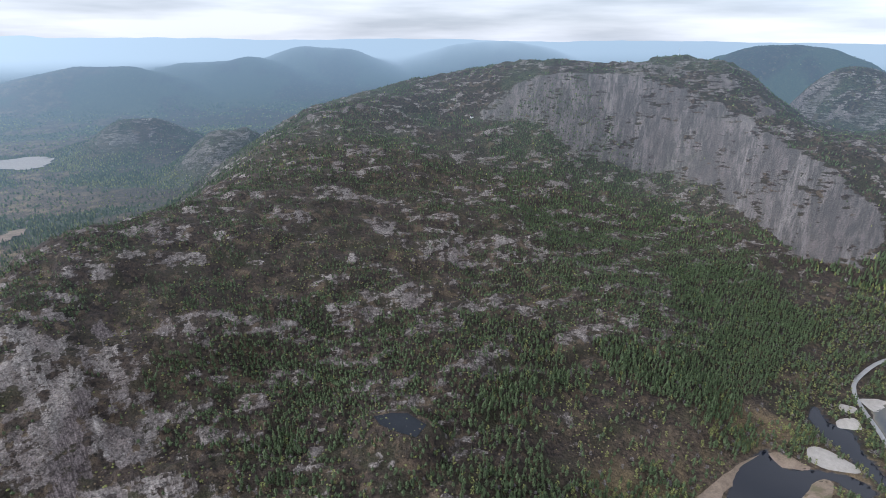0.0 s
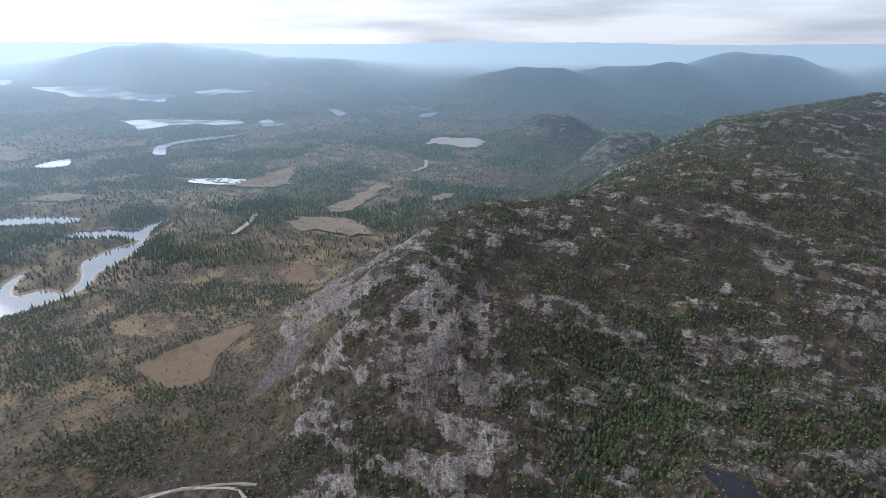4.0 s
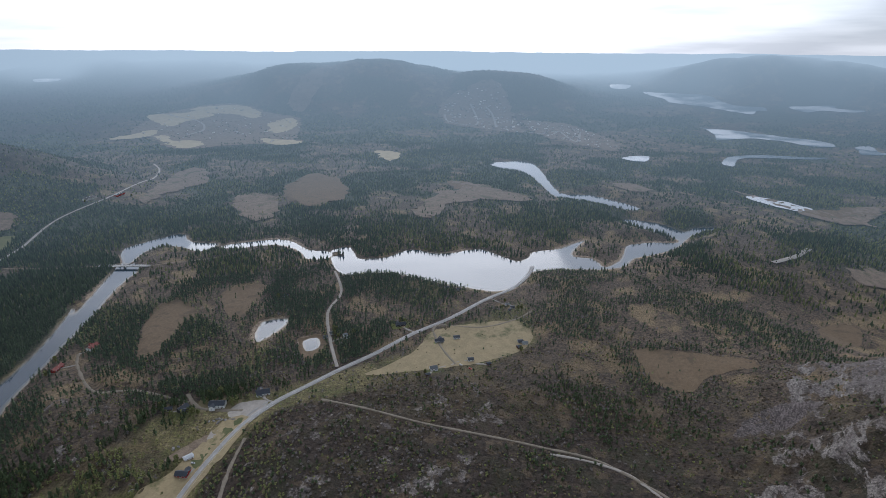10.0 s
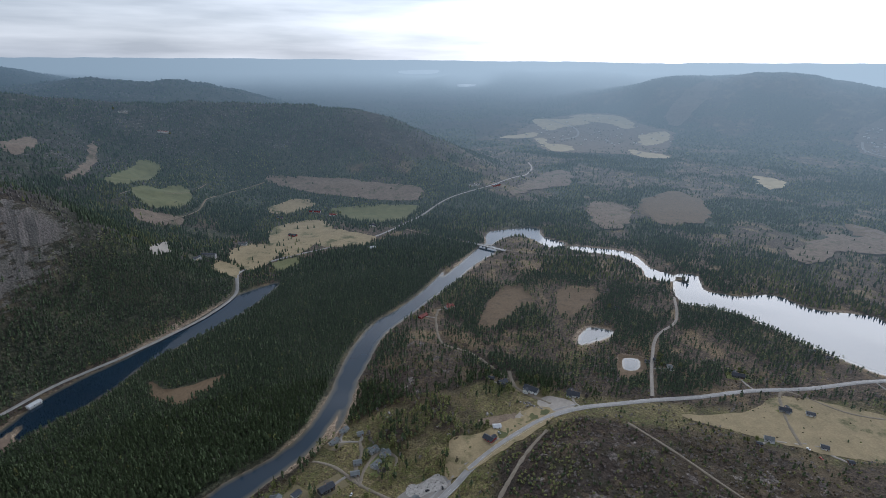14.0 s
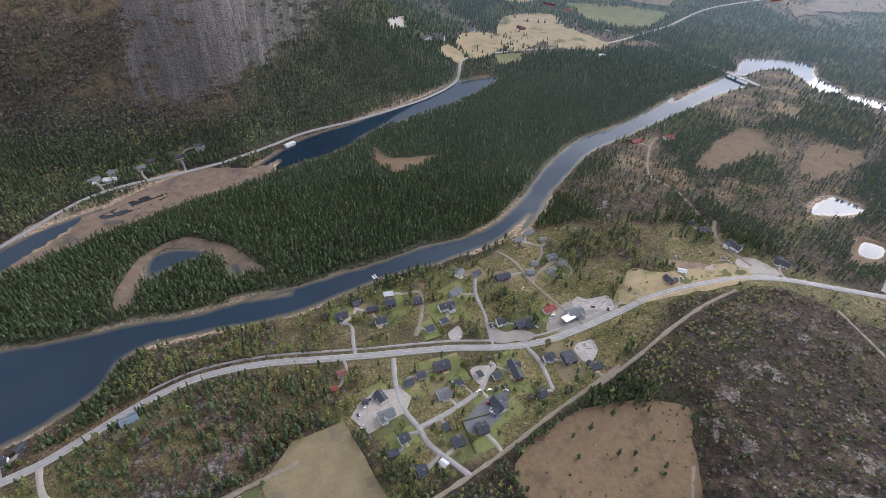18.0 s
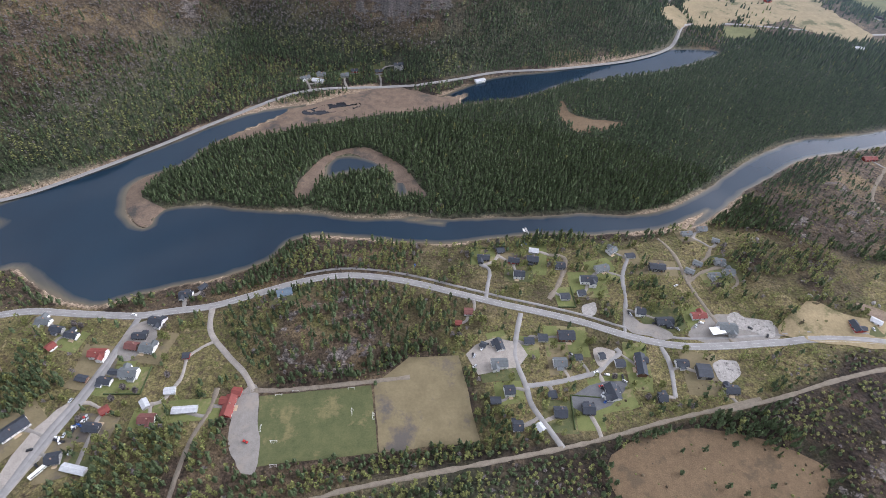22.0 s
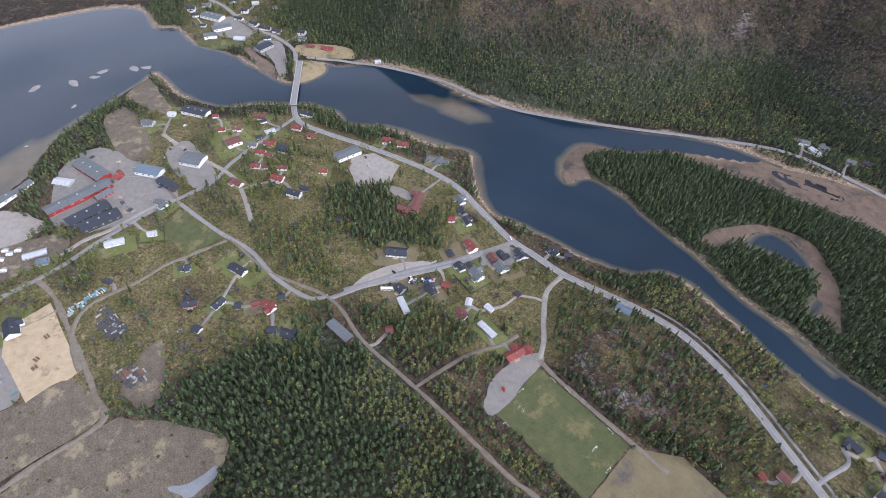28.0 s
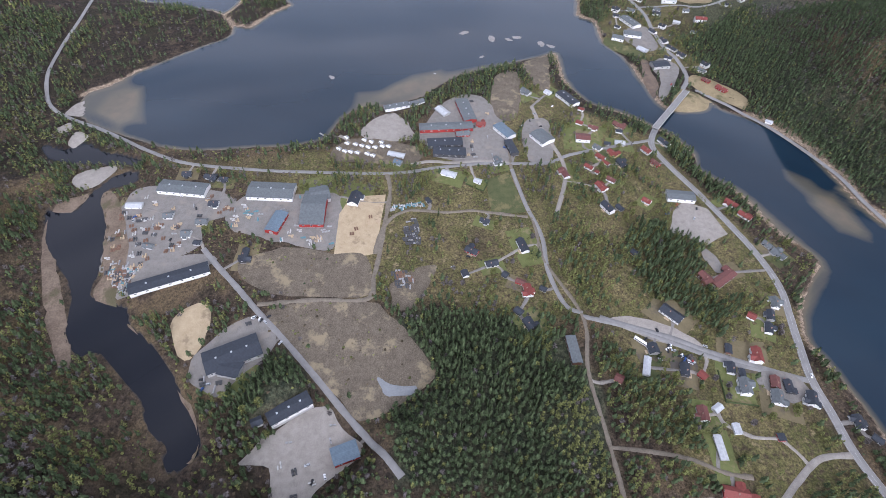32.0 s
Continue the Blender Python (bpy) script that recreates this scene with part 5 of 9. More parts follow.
CHUTES = [CHUTE_A, [(-362, 512), (-348, 496), (-336, 468), (-339, 459), (-356, 476), (-365, 495), (-367, 515)],
          [(-530, 274), (-547, 318), (-534, 342), (-513, 346), (-504, 322), (-492, 282), (-493, 252)], [(-361, 317), (-362, 339), (-371, 355), (-359, 349), (-349, 330), (-351, 316)]]
CAR_PLACES_C = [(269, -180), (268, -185), (273, -174), (272, -169), (-142, -231), (-142, -222), (249, -268), (-47, -268), (-36, -246), (21, -357), (-190, -308), (-130, -214), (-152, -232), (-290, -296), (-240, -296), (-246, -300), (258, -262)]
WEIR_BRIDGE = [(-884, -766), (-897, -675)]
LANE_WEIR = [(-848, -940), (-859, -857), (-884, -766)]
LANE_WEIR_B = [(-897, -675), (-925, -629), (-953, -574), (-1011, -520)]
STAND_UPPER = [(-430, -850), (-600, -745), (-720, -698), (-820, -715), (-915, -748), (-950, -800), (-900, -880), (-760, -925), (-620, -935), (-500, -920)]
HUT = [(75, 1416)]
MAST = [(656, 1592)]
JETTIES = [(519, 214), (-98, -411)]


# ---- what lies where ----
SHOALS = [SHOAL_A, SHOAL_B, SHOAL_C, SHOAL_D, SHOAL_E, SHOAL_F, SHOAL_G, SHOAL_H, SHOAL_I]
SLABS = [SLAB_A, SLAB_B, SLAB_C]
MUDS = [MUD_NORTH, MUD_BANK]
ISLETS = [ISLET_A, ISLET_B]
VALLEY_OPEN = [VALLEY_A, VALLEY_B, VALLEY_C, VALLEY_D, VALLEY_E, VALLEY_F, VALLEY_G, VALLEY_H, VALLEY_I, VALLEY_J, TOWN_GROUND_A, TOWN_GROUND_B]
VILLAGE = [VILLAGE_EAST, VILLAGE_WEST, VILLAGE_NORTH, VILLAGE_FAR]
FLATS = [(LOT_N_A, 3.0), (LOT_N_B, 3.0), (POND_RIM, 2.2), (GRASS_N_A, 3.0), (PITCH, 3.0), (GRAVEL_PITCH, 3.0), (YARD_BARN, 3.0), (LOT_SHOP, 4.0), (LOT_CARAVAN, 3.5), (LOT_SCHOOL, 3.5), (LOT_MILL_A, 3.0), (LOT_MILL_B, 3.0),
         (LOT_SAND, 3.0), (LOT_FACTORY, 3.0), (LOT_SCRAP, 3.0), (LOT_HALL, 3.0), (LOT_BOTTOM, 3.0), (FIELD_BARE, 3.0), (FIELD_BARE_B, 3.0), (BOG_SOUTH, 6.0),
         (FIELD_LAWN, 3.0), (LOT_PARK, 3.0), (YARD_CAMP, 3.0), (LOT_SAND_ROUND, 3.0), (LOT_SAND_SHORE, 2.4), (TARN, 74.6)]
LANES = [(ROAD_SHORE, 5.0), (LANE_RAIL, 3.6), (LANE_SCHOOL, 5.0), (LANE_BARN, 5.0), (LANE_PITCH, 4.0), (LANE_HOMES, 4.6), (LANE_HOMES_B, 4.6), (LANE_WEST, 5.5),
         (LANE_INDUSTRY, 5.5), (LANE_FIELD, 4.5), (LANE_MID, 4.6), (LANE_SIDE, 4.6), (LANE_LOT, 4.5), (LANE_RED, 4.0), (TRAIL, 3.2), (LANE_FAR, 6.5), (LANE_TOWN, 5.0),
         (LANE_SHOP, 4.0), (LANE_SHORE_HOMES, 4.5), (LANE_PARK, 5.0), (LANE_FARM, 3.6), (LANE_CABINS, 3.8), (LANE_CABINS_B, 3.8), (LANE_UP, 4.0), (LANE_UP_B, 3.8),
         (LANE_UP_C, 3.8), (LANE_FACTORY, 5.0), (LANE_STACKS, 4.0), (LANE_BARN_B, 3.4), (LANE_FOREST, 3.0), (LANE_HILL_FARM, 3.5), (LANE_MEADOW, 4.5), (LANE_N_FARM, 4.0), (LANE_WEIR, 4.5), (LANE_WEIR_B, 4.5)]
ROAD_LINES = [(ROAD_MAIN, 5.0), (ROAD_NORTH, 3.5)] + [(l, w / 2) for l, w in LANES]


# ---- the land: heights and cover ----
EYE = 400.0
NEAR_END, LAND_END = 2000.0, 4900.0


def lattice(ix, iy, seed):
    h = (ix.astype(np.int64) * 374761393 + iy.astype(np.int64) * 668265263 + seed * 974634777) & 0xFFFFFFFF
    h = ((h ^ (h >> 13)) * 1274126177) & 0xFFFFFFFF
    return ((h ^ (h >> 16)) & 0xFFFF) / 65535.0


def value_noise(x, y, size, seed):
    u, v = x / size, y / size
    iu, iv = np.floor(u), np.floor(v)
    fu, fv = u - iu, v - iv
    fu, fv = fu * fu * (3 - 2 * fu), fv * fv * (3 - 2 * fv)
    a, b = lattice(iu, iv, seed), lattice(iu + 1, iv, seed)
    c, d = lattice(iu, iv + 1, seed), lattice(iu + 1, iv + 1, seed)
    return (a * (1 - fu) + b * fu) * (1 - fv) + (c * (1 - fu) + d * fu) * fv


def fbm(x, y, size, octaves, seed, gain=0.5):
    total, amp, norm = 0.0, 1.0, 0.0
    for k in range(octaves):
        total = total + amp * value_noise(x + 17.3 * k, y - 9.1 * k, size / 2 ** k, seed + k)
        norm, amp = norm + amp, amp * gain
    return total / norm


def step(x, a, b):
    t = np.clip((x - a) / (b - a), 0, 1)
    return t * t * (3 - 2 * t)


def inside(x, y, loop):
    """Signed distance to a closed outline: negative within it."""
    best, within = np.full(x.shape, 1e12), np.zeros(x.shape, bool)
    for (ax, ay), (bx, by) in zip(loop, loop[1:] + loop[:1]):
        ex, ey = bx - ax, by - ay
        t = np.clip(((x - ax) * ex + (y - ay) * ey) / max(ex * ex + ey * ey, 1e-6), 0, 1)
        best = np.minimum(best, (x - ax - t * ex) ** 2 + (y - ay - t * ey) ** 2)
        if ay != by:
            within ^= ((ay > y) != (by > y)) & (x < ex * (y - ay) / ey + ax)
    return np.where(within, -1, 1) * np.sqrt(best)


def near_loop(x, y, loop, margin=60.0):
    """The same, worked out only round the outline; far off it is 999."""
    xs, ys = [p[0] for p in loop], [p[1] for p in loop]
    box = (x > min(xs) - margin) & (x < max(xs) + margin) & (y > min(ys) - margin) & (y < max(ys) + margin)
    d = np.full(x.shape, 999.0)
    if box.any():
        d[box] = inside(x[box], y[box], loop)
    return d


def near_line(x, y, line, margin=40.0):
    d = np.full(x.shape, 999.0)
    xs, ys = [p[0] for p in line], [p[1] for p in line]
    box = (x > min(xs) - margin) & (x < max(xs) + margin) & (y > min(ys) - margin) & (y < max(ys) + margin)
    bx_, by_ = x[box], y[box]
    best = np.full(bx_.shape, 1e12)
    for (ax, ay), (cx, cy) in zip(line, line[1:]):
        ex, ey = cx - ax, cy - ay
        t = np.clip(((bx_ - ax) * ex + (by_ - ay) * ey) / max(ex * ex + ey * ey, 1e-6), 0, 1)
        best = np.minimum(best, (bx_ - ax - t * ex) ** 2 + (by_ - ay - t * ey) ** 2)
    d[box] = np.sqrt(best)
    return d


def rounded(line, steps=5, closed=False):
    """A smooth curve through the corners of a line."""
    p = [Vector(q) for q in line]
    n = len(p)
    out = []
    for i in range(n if closed else n - 1):
        a, b, c, d = (p[(i + k) % n] if closed else p[min(max(i + k, 0), n - 1)] for k in (-1, 0, 1, 2))
        for s in range(steps):
            t = s / steps
            out.append(tuple(0.5 * (2 * b + (c - a) * t + (2 * a - 5 * b + 4 * c - d) * t * t + (3 * b - a - 3 * c + d) * t ** 3)))
    if not closed:
        out.append(tuple(p[-1]))
    return out


RIVER = rounded(SHORE_VILLAGE + SHORE_CHANNEL + SHORE_ISLAND + SHORE_ISLAND_NORTH + SHORE_NORTH + SHORE_FAR, 3, True)
WATERS = [RIVER] + [rounded(w, 3, True) for w in (LAKE_UPPER, LAKE_ARM, POND_A, POND_C, STREAM_A, POND_ISLE, POND_ISLE2, POND_D, RIVER_BACK, RIVER_BACK2)]
FAR_WATERS = [FAR_LAKE_A, FAR_LAKE_B, FAR_LAKE_C, FAR_LAKE_D, FAR_LAKE_E, FAR_LAKE_F, FAR_LAKE_G, FAR_LAKE_H, FAR_LAKE_I, FAR_LAKE_A2, FAR_LAKE_A3, FAR_LAKE_J]
SPOTS = np.array(SPOTS_WEST + SPOTS_WEST_FOOT + SPOTS_NORTH + SPOTS_NORTH_FOOT + SPOTS_VALLEY, float)


def thin_plate(spots):
    """Weights of a smooth surface through summits, saddles, feet of slopes and valley floors."""
    d = np.hypot(spots[:, None, 0] - spots[None, :, 0], spots[:, None, 1] - spots[None, :, 1]) / 1000
    k = np.where(d > 0, d * d * np.log(np.maximum(d, 1e-9)), 0) + 0.004 * np.eye(len(spots))
    q = np.c_[np.ones(len(spots)), spots[:, :2] / 1000]
    full = np.block([[k, q], [q.T, np.zeros((3, 3))]])
    return np.linalg.solve(full, np.r_[spots[:, 2], 0, 0, 0])


PLATE = thin_plate(SPOTS)


def plate(x, y):
    z = PLATE[-3] + PLATE[-2] * x / 1000 + PLATE[-1] * y / 1000
    for (sx, sy, _), w in zip(SPOTS, PLATE):
        d2 = ((x - sx) ** 2 + (y - sy) ** 2) / 1e6
        z = z + w * 0.5 * d2 * np.log(np.maximum(d2, 1e-12))
    return z


# far ridges: bearing, height above the eye's level in degrees, distance, spread in degrees, depth
RIDGES = [(105, -1.2, 3900, 13, 420), (92, -2.3, 3800, 9, 330), (66, -0.5, 4300, 10, 300), (54, -1.6, 4200, 8, 300),
          (118, -0.9, 4500, 16, 260), (142, -0.8, 4650, 18, 220), (164, -1.6, 3300, 13, 520), (180, -1.0, 3900, 14, 500), (31, 0.0, 4750, 18, 150),
          (72, -0.3, 4800, 14, 120), (95, -0.2, 4800, 20, 120), (12, -1.0, 4200, 6, 260), (21, -1.9, 4000, 8, 260), (31, -2.6, 3800, 8, 260), (-5, -0.2, 4400, 7, 260), (-20, -0.5, 4650, 10, 220),
          (48, -0.4, 4800, 14, 120), (125, -0.5, 4800, 22, 120), (5, -0.1, 4800, 16, 120), (-37, -1.3, 2450, 6, 260), (-31, -1.0, 3600, 9, 300), (31, -6.9, 2300, 7, 170), (21.5, -8.6, 1800, 5, 170)]


def bowl(r):
    """The flat land runs on to the horizon: past NEAR_END its distance is drawn in, on the same lines of sight."""
    inv = (1 / NEAR_END) * (1 - 0.965 * (r - NEAR_END) / (LAND_END - NEAR_END))
    return np.where(r < NEAR_END, 0.0, np.maximum(EYE * (1 - r * inv), 0.0))


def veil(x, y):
    """Share of the painted haze glow, by the true length of the line of sight; thicker towards the sun."""
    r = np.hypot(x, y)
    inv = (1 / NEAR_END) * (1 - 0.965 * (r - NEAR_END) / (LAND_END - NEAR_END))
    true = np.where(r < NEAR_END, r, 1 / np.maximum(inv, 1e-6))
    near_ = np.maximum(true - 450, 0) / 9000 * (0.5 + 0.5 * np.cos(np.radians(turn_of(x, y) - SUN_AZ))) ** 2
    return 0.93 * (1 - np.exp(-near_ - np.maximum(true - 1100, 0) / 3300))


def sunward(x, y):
    """Brightness of the painted haze: more towards the sun's bearing and towards the horizon."""
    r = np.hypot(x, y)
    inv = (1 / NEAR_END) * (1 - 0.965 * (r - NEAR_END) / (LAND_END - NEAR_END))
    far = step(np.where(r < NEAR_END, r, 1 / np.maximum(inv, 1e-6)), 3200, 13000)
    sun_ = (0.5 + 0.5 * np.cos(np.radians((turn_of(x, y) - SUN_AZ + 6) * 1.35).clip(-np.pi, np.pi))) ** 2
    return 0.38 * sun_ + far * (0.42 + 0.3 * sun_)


def turn_of(x, y):
    return np.degrees(np.arctan2(-x, y))


def woodland(x, y):
    """Where the wide valley is wooded; the rest is felled land, heath and bog."""
    hill = 0.95 * step(turn_of(x, y), 140, 150) * step(np.hypot(x, y), 1250, 1400)
    return np.maximum(hill, 0.1 + 0.9 * step(fbm(x, y, 230, 5, 71, 0.62), 0.44, 0.53))


def land(x, y):
    """Height and covers (rock, grass, sand, wood, air) of the ground at x, y."""
    r, az = np.hypot(x, y), turn_of(x, y)
    rise = np.maximum(plate(x, y), 2.5)
    far = step(r, 2050, 2500)
    base = bowl(r) + 4
    dry = np.ones(x.shape)
    for loop in FAR_WATERS + [FAR_PIT, FAR_FIELD_A, FAR_BOG_A, FAR_BOG_B]:
        dry = np.minimum(dry, step(near_loop(x, y, loop, 260), 20, 240))
    knob = np.zeros(x.shape)
    uneven = 0.55 + 0.9 * fbm(x, y, 620, 4, 40, 0.55)
    for b, el, rr, wb, wr in RIDGES:
        da = (az - b + 180) % 360 - 180
        lift = max(EYE + rr * math.tan(radians(el)) - float(bowl(np.array(float(rr)))), 5)
        bump_ = lift * np.exp(-np.abs(da / wb) ** 3 - np.abs((r - rr) / wr) ** 2) * np.minimum(uneven, 1.12) * dry
        base = np.maximum(base, bowl(r) + 4 + bump_)
        if rr < 2600:
            rise = np.maximum(rise, 4 + bump_)
            knob = np.maximum(knob, bump_)
    hilly = step(rise, 14, 60)
    mount = step(az, -62, -48) * (1 - step(az, 66, 78))
    slabs = step(az, 24, 36) * (1 - step(az, 62, 72)) * step(rise, 18, 45)
    scrub = step(az, 78, 92) * (1 - step(az, 150, 172)) * step(rise, 9, 14) * (1 - step(r, 620, 760))
    heights = step(az, 140, 150) + step(-az, 120, 135)
    cliff = np.maximum(1 - step(near_loop(x, y, CLIFF, 200), -12, 22), 1 - step(near_loop(x, y, NORTH_FACE, 200), -25, 45))
    dome = 1 - step(near_loop(x, y, DOME, 200), -30, 60)
    crag = step(rise, 10, 30) * (0.3 + 0.7 * mount) * (0.35 + 0.65 * hilly) + 0.25 * scrub
    n_big, n_mid, n_small = fbm(x, y, 130, 4, 3), fbm(x + 0.5 * y, (y - 0.4 * x) * 1.6, 45, 4, 11), fbm(x, y, 14, 3, 21)
    n_band = fbm(x * 0.45 + 0.2 * y, y * 1.5 - 0.35 * x, 30, 4, 31, 0.6)
    ledge = n_mid * 6
    ledge = (np.floor(ledge) + step(ledge - np.floor(ledge), 0.55, 0.95)) / 6
    ledge2 = fbm(x + 0.4 * y, (y - 0.3 * x) * 1.8, 17, 3, 61) * 5
    ledge2 = (np.floor(ledge2) + step(ledge2 - np.floor(ledge2), 0.6, 0.95)) / 5
    rough_ = 1 - 0.75 * cliff
    z = rise + (n_big - 0.5) * (4 + 30 * hilly) * rough_ + (ledge - 0.5) * (2.5 + 14 * crag) * rough_ + (ledge2 - 0.5) * 9 * crag * rough_ + (n_small - 0.5) * (1.0 + 3.4 * crag) * rough_
    z = z * (1 - far) + (base + (n_big - 0.5) * 14 * step(r, 2200, 3000)) * far
    # knolls of bare rock among the houses
    for kx, ky, kr, kh in KNOLLS:
        z = z + kh * np.exp(-((x - kx) ** 2 + (y - ky) ** 2) / (kr * kr)) * (0.55 + 0.9 * n_mid)
    mixed = 0.6 * n_band + 0.4 * n_mid + 0.3 * (n_small - 0.5)
    rock = crag * mount * (0.42 + 0.46 * step(mixed, 0.47, 0.6))
    rock = np.maximum(rock, slabs * (0.58 + 0.42 * step(mixed, 0.44, 0.56)))
    rock = np.maximum(rock, scrub * (0.42 + 0.36 * step(fbm(x, y, 24, 4, 35, 0.6), 0.48, 0.6)))
    rock = np.maximum(rock, heights * step(rise, 70, 150) * (0.4 + 0.4 * step(mixed, 0.5, 0.64)))
    rock = np.maximum(rock, dome * (0.62 + 0.4 * step(mixed, 0.42, 0.54)))
    rock = np.maximum(rock, cliff * (0.88 + 0.3 * step(mixed, 0.35, 0.5)))
    rock = np.maximum(rock, step(knob, 15, 60) * (0.5 + 0.4 * step(fbm(x, y, 90, 4, 36, 0.6), 0.46, 0.58)))
    for loop in SLABS:
        rock = np.maximum(rock, (1 - step(near_loop(x, y, loop), -10, 25)) * (0.7 + 0.35 * step(mixed, 0.42, 0.55)))
    chute = np.zeros(x.shape)
    for loop in CHUTES:
        chute = np.maximum(chute, 1 - step(near_loop(x, y, loop) + 16 * (n_small - 0.5), -5, 5))
    rock = np.maximum(rock, 1.1 * chute)
    for kx, ky, kr, kh in KNOLLS:
        rock = np.maximum(rock, step(np.exp(-((x - kx) ** 2 + (y - ky) ** 2) / (kr * kr)), 0.2, 0.6) * step(n_mid, 0.38, 0.6) * 0.8)
    # flat made ground, then shores
    flat = np.zeros(x.shape)
    for loop, level in FLATS:
        d = near_loop(x, y, loop)
        f = 1 - step(d, 4, 28)
        z = z * (1 - f) + level * f
        flat = np.maximum(flat, f)
    for line, half in ROAD_LINES:
        d = near_line(x, y, line)
        f = (1 - step(d, half + 1, half + 14)) * (1 - flat)
        smooth = np.maximum(rise * (1 - far) + base * far, 2.5)
        z = z * (1 - f) + smooth * f
        rock = rock * (1 - f)
    shore = np.full(x.shape, 999.0)
    for loop in WATERS:
        d = near_loop(x, y, loop, 120)
        shore = np.where(np.abs(d) < np.abs(shore), d, shore) if loop is not RIVER else np.where(d < 999, d, shore)
        shore = np.where(d < 0, np.minimum(d, shore), shore)
    for loop in ISLETS:
        d = near_loop(x, y, loop)
        shore = np.where(d < 55, np.maximum(shore, -d), shore)
        z = np.where(d < 30, np.maximum(z, 4.0), z)
    wob = (n_small - 0.5) * 9 + (n_mid - 0.5) * 10
    shore_w = shore + wob * step(np.abs(shore), 0, 20) * 0.8 + wob * 0.25
    bank = 0.25 + np.clip(shore_w, 0, 200) * 0.16
    z = np.where(shore_w > 0, np.minimum(z, np.maximum(bank, z * step(shore_w, 4, 60))), np.maximum(-0.2 + shore_w * 0.4, -5))
    z = np.where((shore_w > 0) & (z < 0.4), 0.4, z)
    wet = step(fbm(x, y, 90, 3, 63), 0.34, 0.6)
    for loop in SHOALS:
        bar = 1 - step(near_loop(x, y, loop), -12, 14)
        z = np.where(z < 0, z * (1 - 0.85 * bar) - 0.25 * bar, z)
    for loop in MUDS:
        bar = 1 - step(near_loop(x, y, loop) + 14 * (n_mid - 0.5), -3, 3)
        z = np.where(bar > 0.3, np.maximum(z, 0.15 + 0.9 * bar * n_mid), z)
    wide_ = 1 + 1.3 * (near_line(x, y, SHORE_NORTH) < 32) + 0.8 * (near_line(x, y, SHORE_ISLAND[-10:]) < 30) + 0.8 * (near_line(x, y, SHORE_VILLAGE[:6]) < 30)
    sand = (1 - step(shore_w / wide_, 1 + 3 * wet, 2.5 + 8 * wet)) * np.where(r < 1300, 1, 0.4) * (0.35 + 0.65 * wet)
    sand = sand * np.where((turn_of(x, y) < -20) & (turn_of(x, y) > -75) & (r < 760), 0.25, 1)
    bed = step(-z, 0.35, 2.2)
    peat = (np.minimum(near_loop(x, y, WATERS[-2]), near_loop(x, y, WATERS[-1])) < 25) * 1.0
    bed = np.maximum(bed, peat * step(-z, 0.0, 0.4))
    grass = np.zeros(x.shape)
    for loop in VILLAGE:
        d = near_loop(x, y, loop)
        grass = np.maximum(grass, (1 - step(d, -10, 20)) * (0.5 + 0.5 * step(n_big + 0.4 * (n_mid - 0.5), 0.32, 0.55)))
    grass = grass * (1 - rock)
    wood = step(r, 1000, 1500) * woodland(x, y) * (1 - sand) * (1 - 0.8 * rock)
    for loop in (STAND_ISLAND, STAND_SOUTH, STAND_MILL, STAND_UPPER):
        wood = np.maximum(wood, 0.85 * (1 - step(near_loop(x, y, loop), -8, 4)))
    steep = np.clip(np.maximum(cliff, np.maximum(slabs, mount * step(rise, 60, 120))), 0, 1) > 0.3
    wood = np.maximum(wood, 0.75 * step(np.abs(az), 98, 106) * step(rise, 9, 14) * (r < 1300) * ((az < 0) | (az > 150)) * (1 - 0.85 * step(rise - np.where(az > 0, 130, 0), 35, 75)) * (1 - 0.8 * rock))
    return z, dict(rock=rock * (1 - sand), chute=chute, stain_shade=np.maximum(cliff, 0.5 * dome), grass=grass, sand=sand, wood=wood, moor=0.6 * step(-az, 98, 106) * step(rise, 24, 50) + 0.55 * (r < 620) * (1 - step(rise, 14, 34)) * (1 - step(np.abs(az), 40, 60) * (az > 0)) + step(r, 420, 800) * step(az, 24, 44) * (1 - step(az, 165, 185)) * (1 - step(rise, 60, 120)), bed=bed, peat=peat, around=np.where(steep, np.radians(az) * 560, x), below=np.where(steep, (r + 1.4 * z) * np.where(cliff > 0.2, 0.03, 0.11), y), haze_share=veil(x, y), sunward=sunward(x, y), steep=steep * 0.6), shore_w


def mesh_of(name, verts, faces, materials, attrs=None, smooth=True):
    """A mesh from arrays of vertices and of equal-sided faces."""
    verts, faces = np.asarray(verts, np.float32), np.asarray(faces, np.int32)
    me = bpy.data.meshes.new(name)
    n, k = faces.shape
    me.vertices.add(len(verts))
    me.vertices.foreach_set("co", verts.ravel())
    me.loops.add(n * k)
    me.loops.foreach_set("vertex_index", faces.ravel())
    me.polygons.add(n)
    me.polygons.foreach_set("loop_start", np.arange(0, n * k, k, dtype=np.int32))
    me.polygons.foreach_set("use_smooth", np.full(n, smooth))
    for mt in materials:
        me.materials.append(mt)
    for key, values in (attrs or {}).items():
        me.attributes.new(key, "FLOAT", "POINT").data.foreach_set("value", np.asarray(values, np.float32))
    me.update(calc_edges=True)
    return me


RINGS = [110.0]
while RINGS[-1] < LAND_END:
    RINGS.append(RINGS[-1] + max(4.2, RINGS[-1] * 0.0088))
RINGS = np.array(RINGS)
SPOKES = 1000
ga = np.arange(SPOKES) * 2 * np.pi / SPOKES
GX, GY = -RINGS[:, None] * np.sin(ga)[None, :], RINGS[:, None] * np.cos(ga)[None, :]
GZ, COVER, SHORE = land(GX, GY)


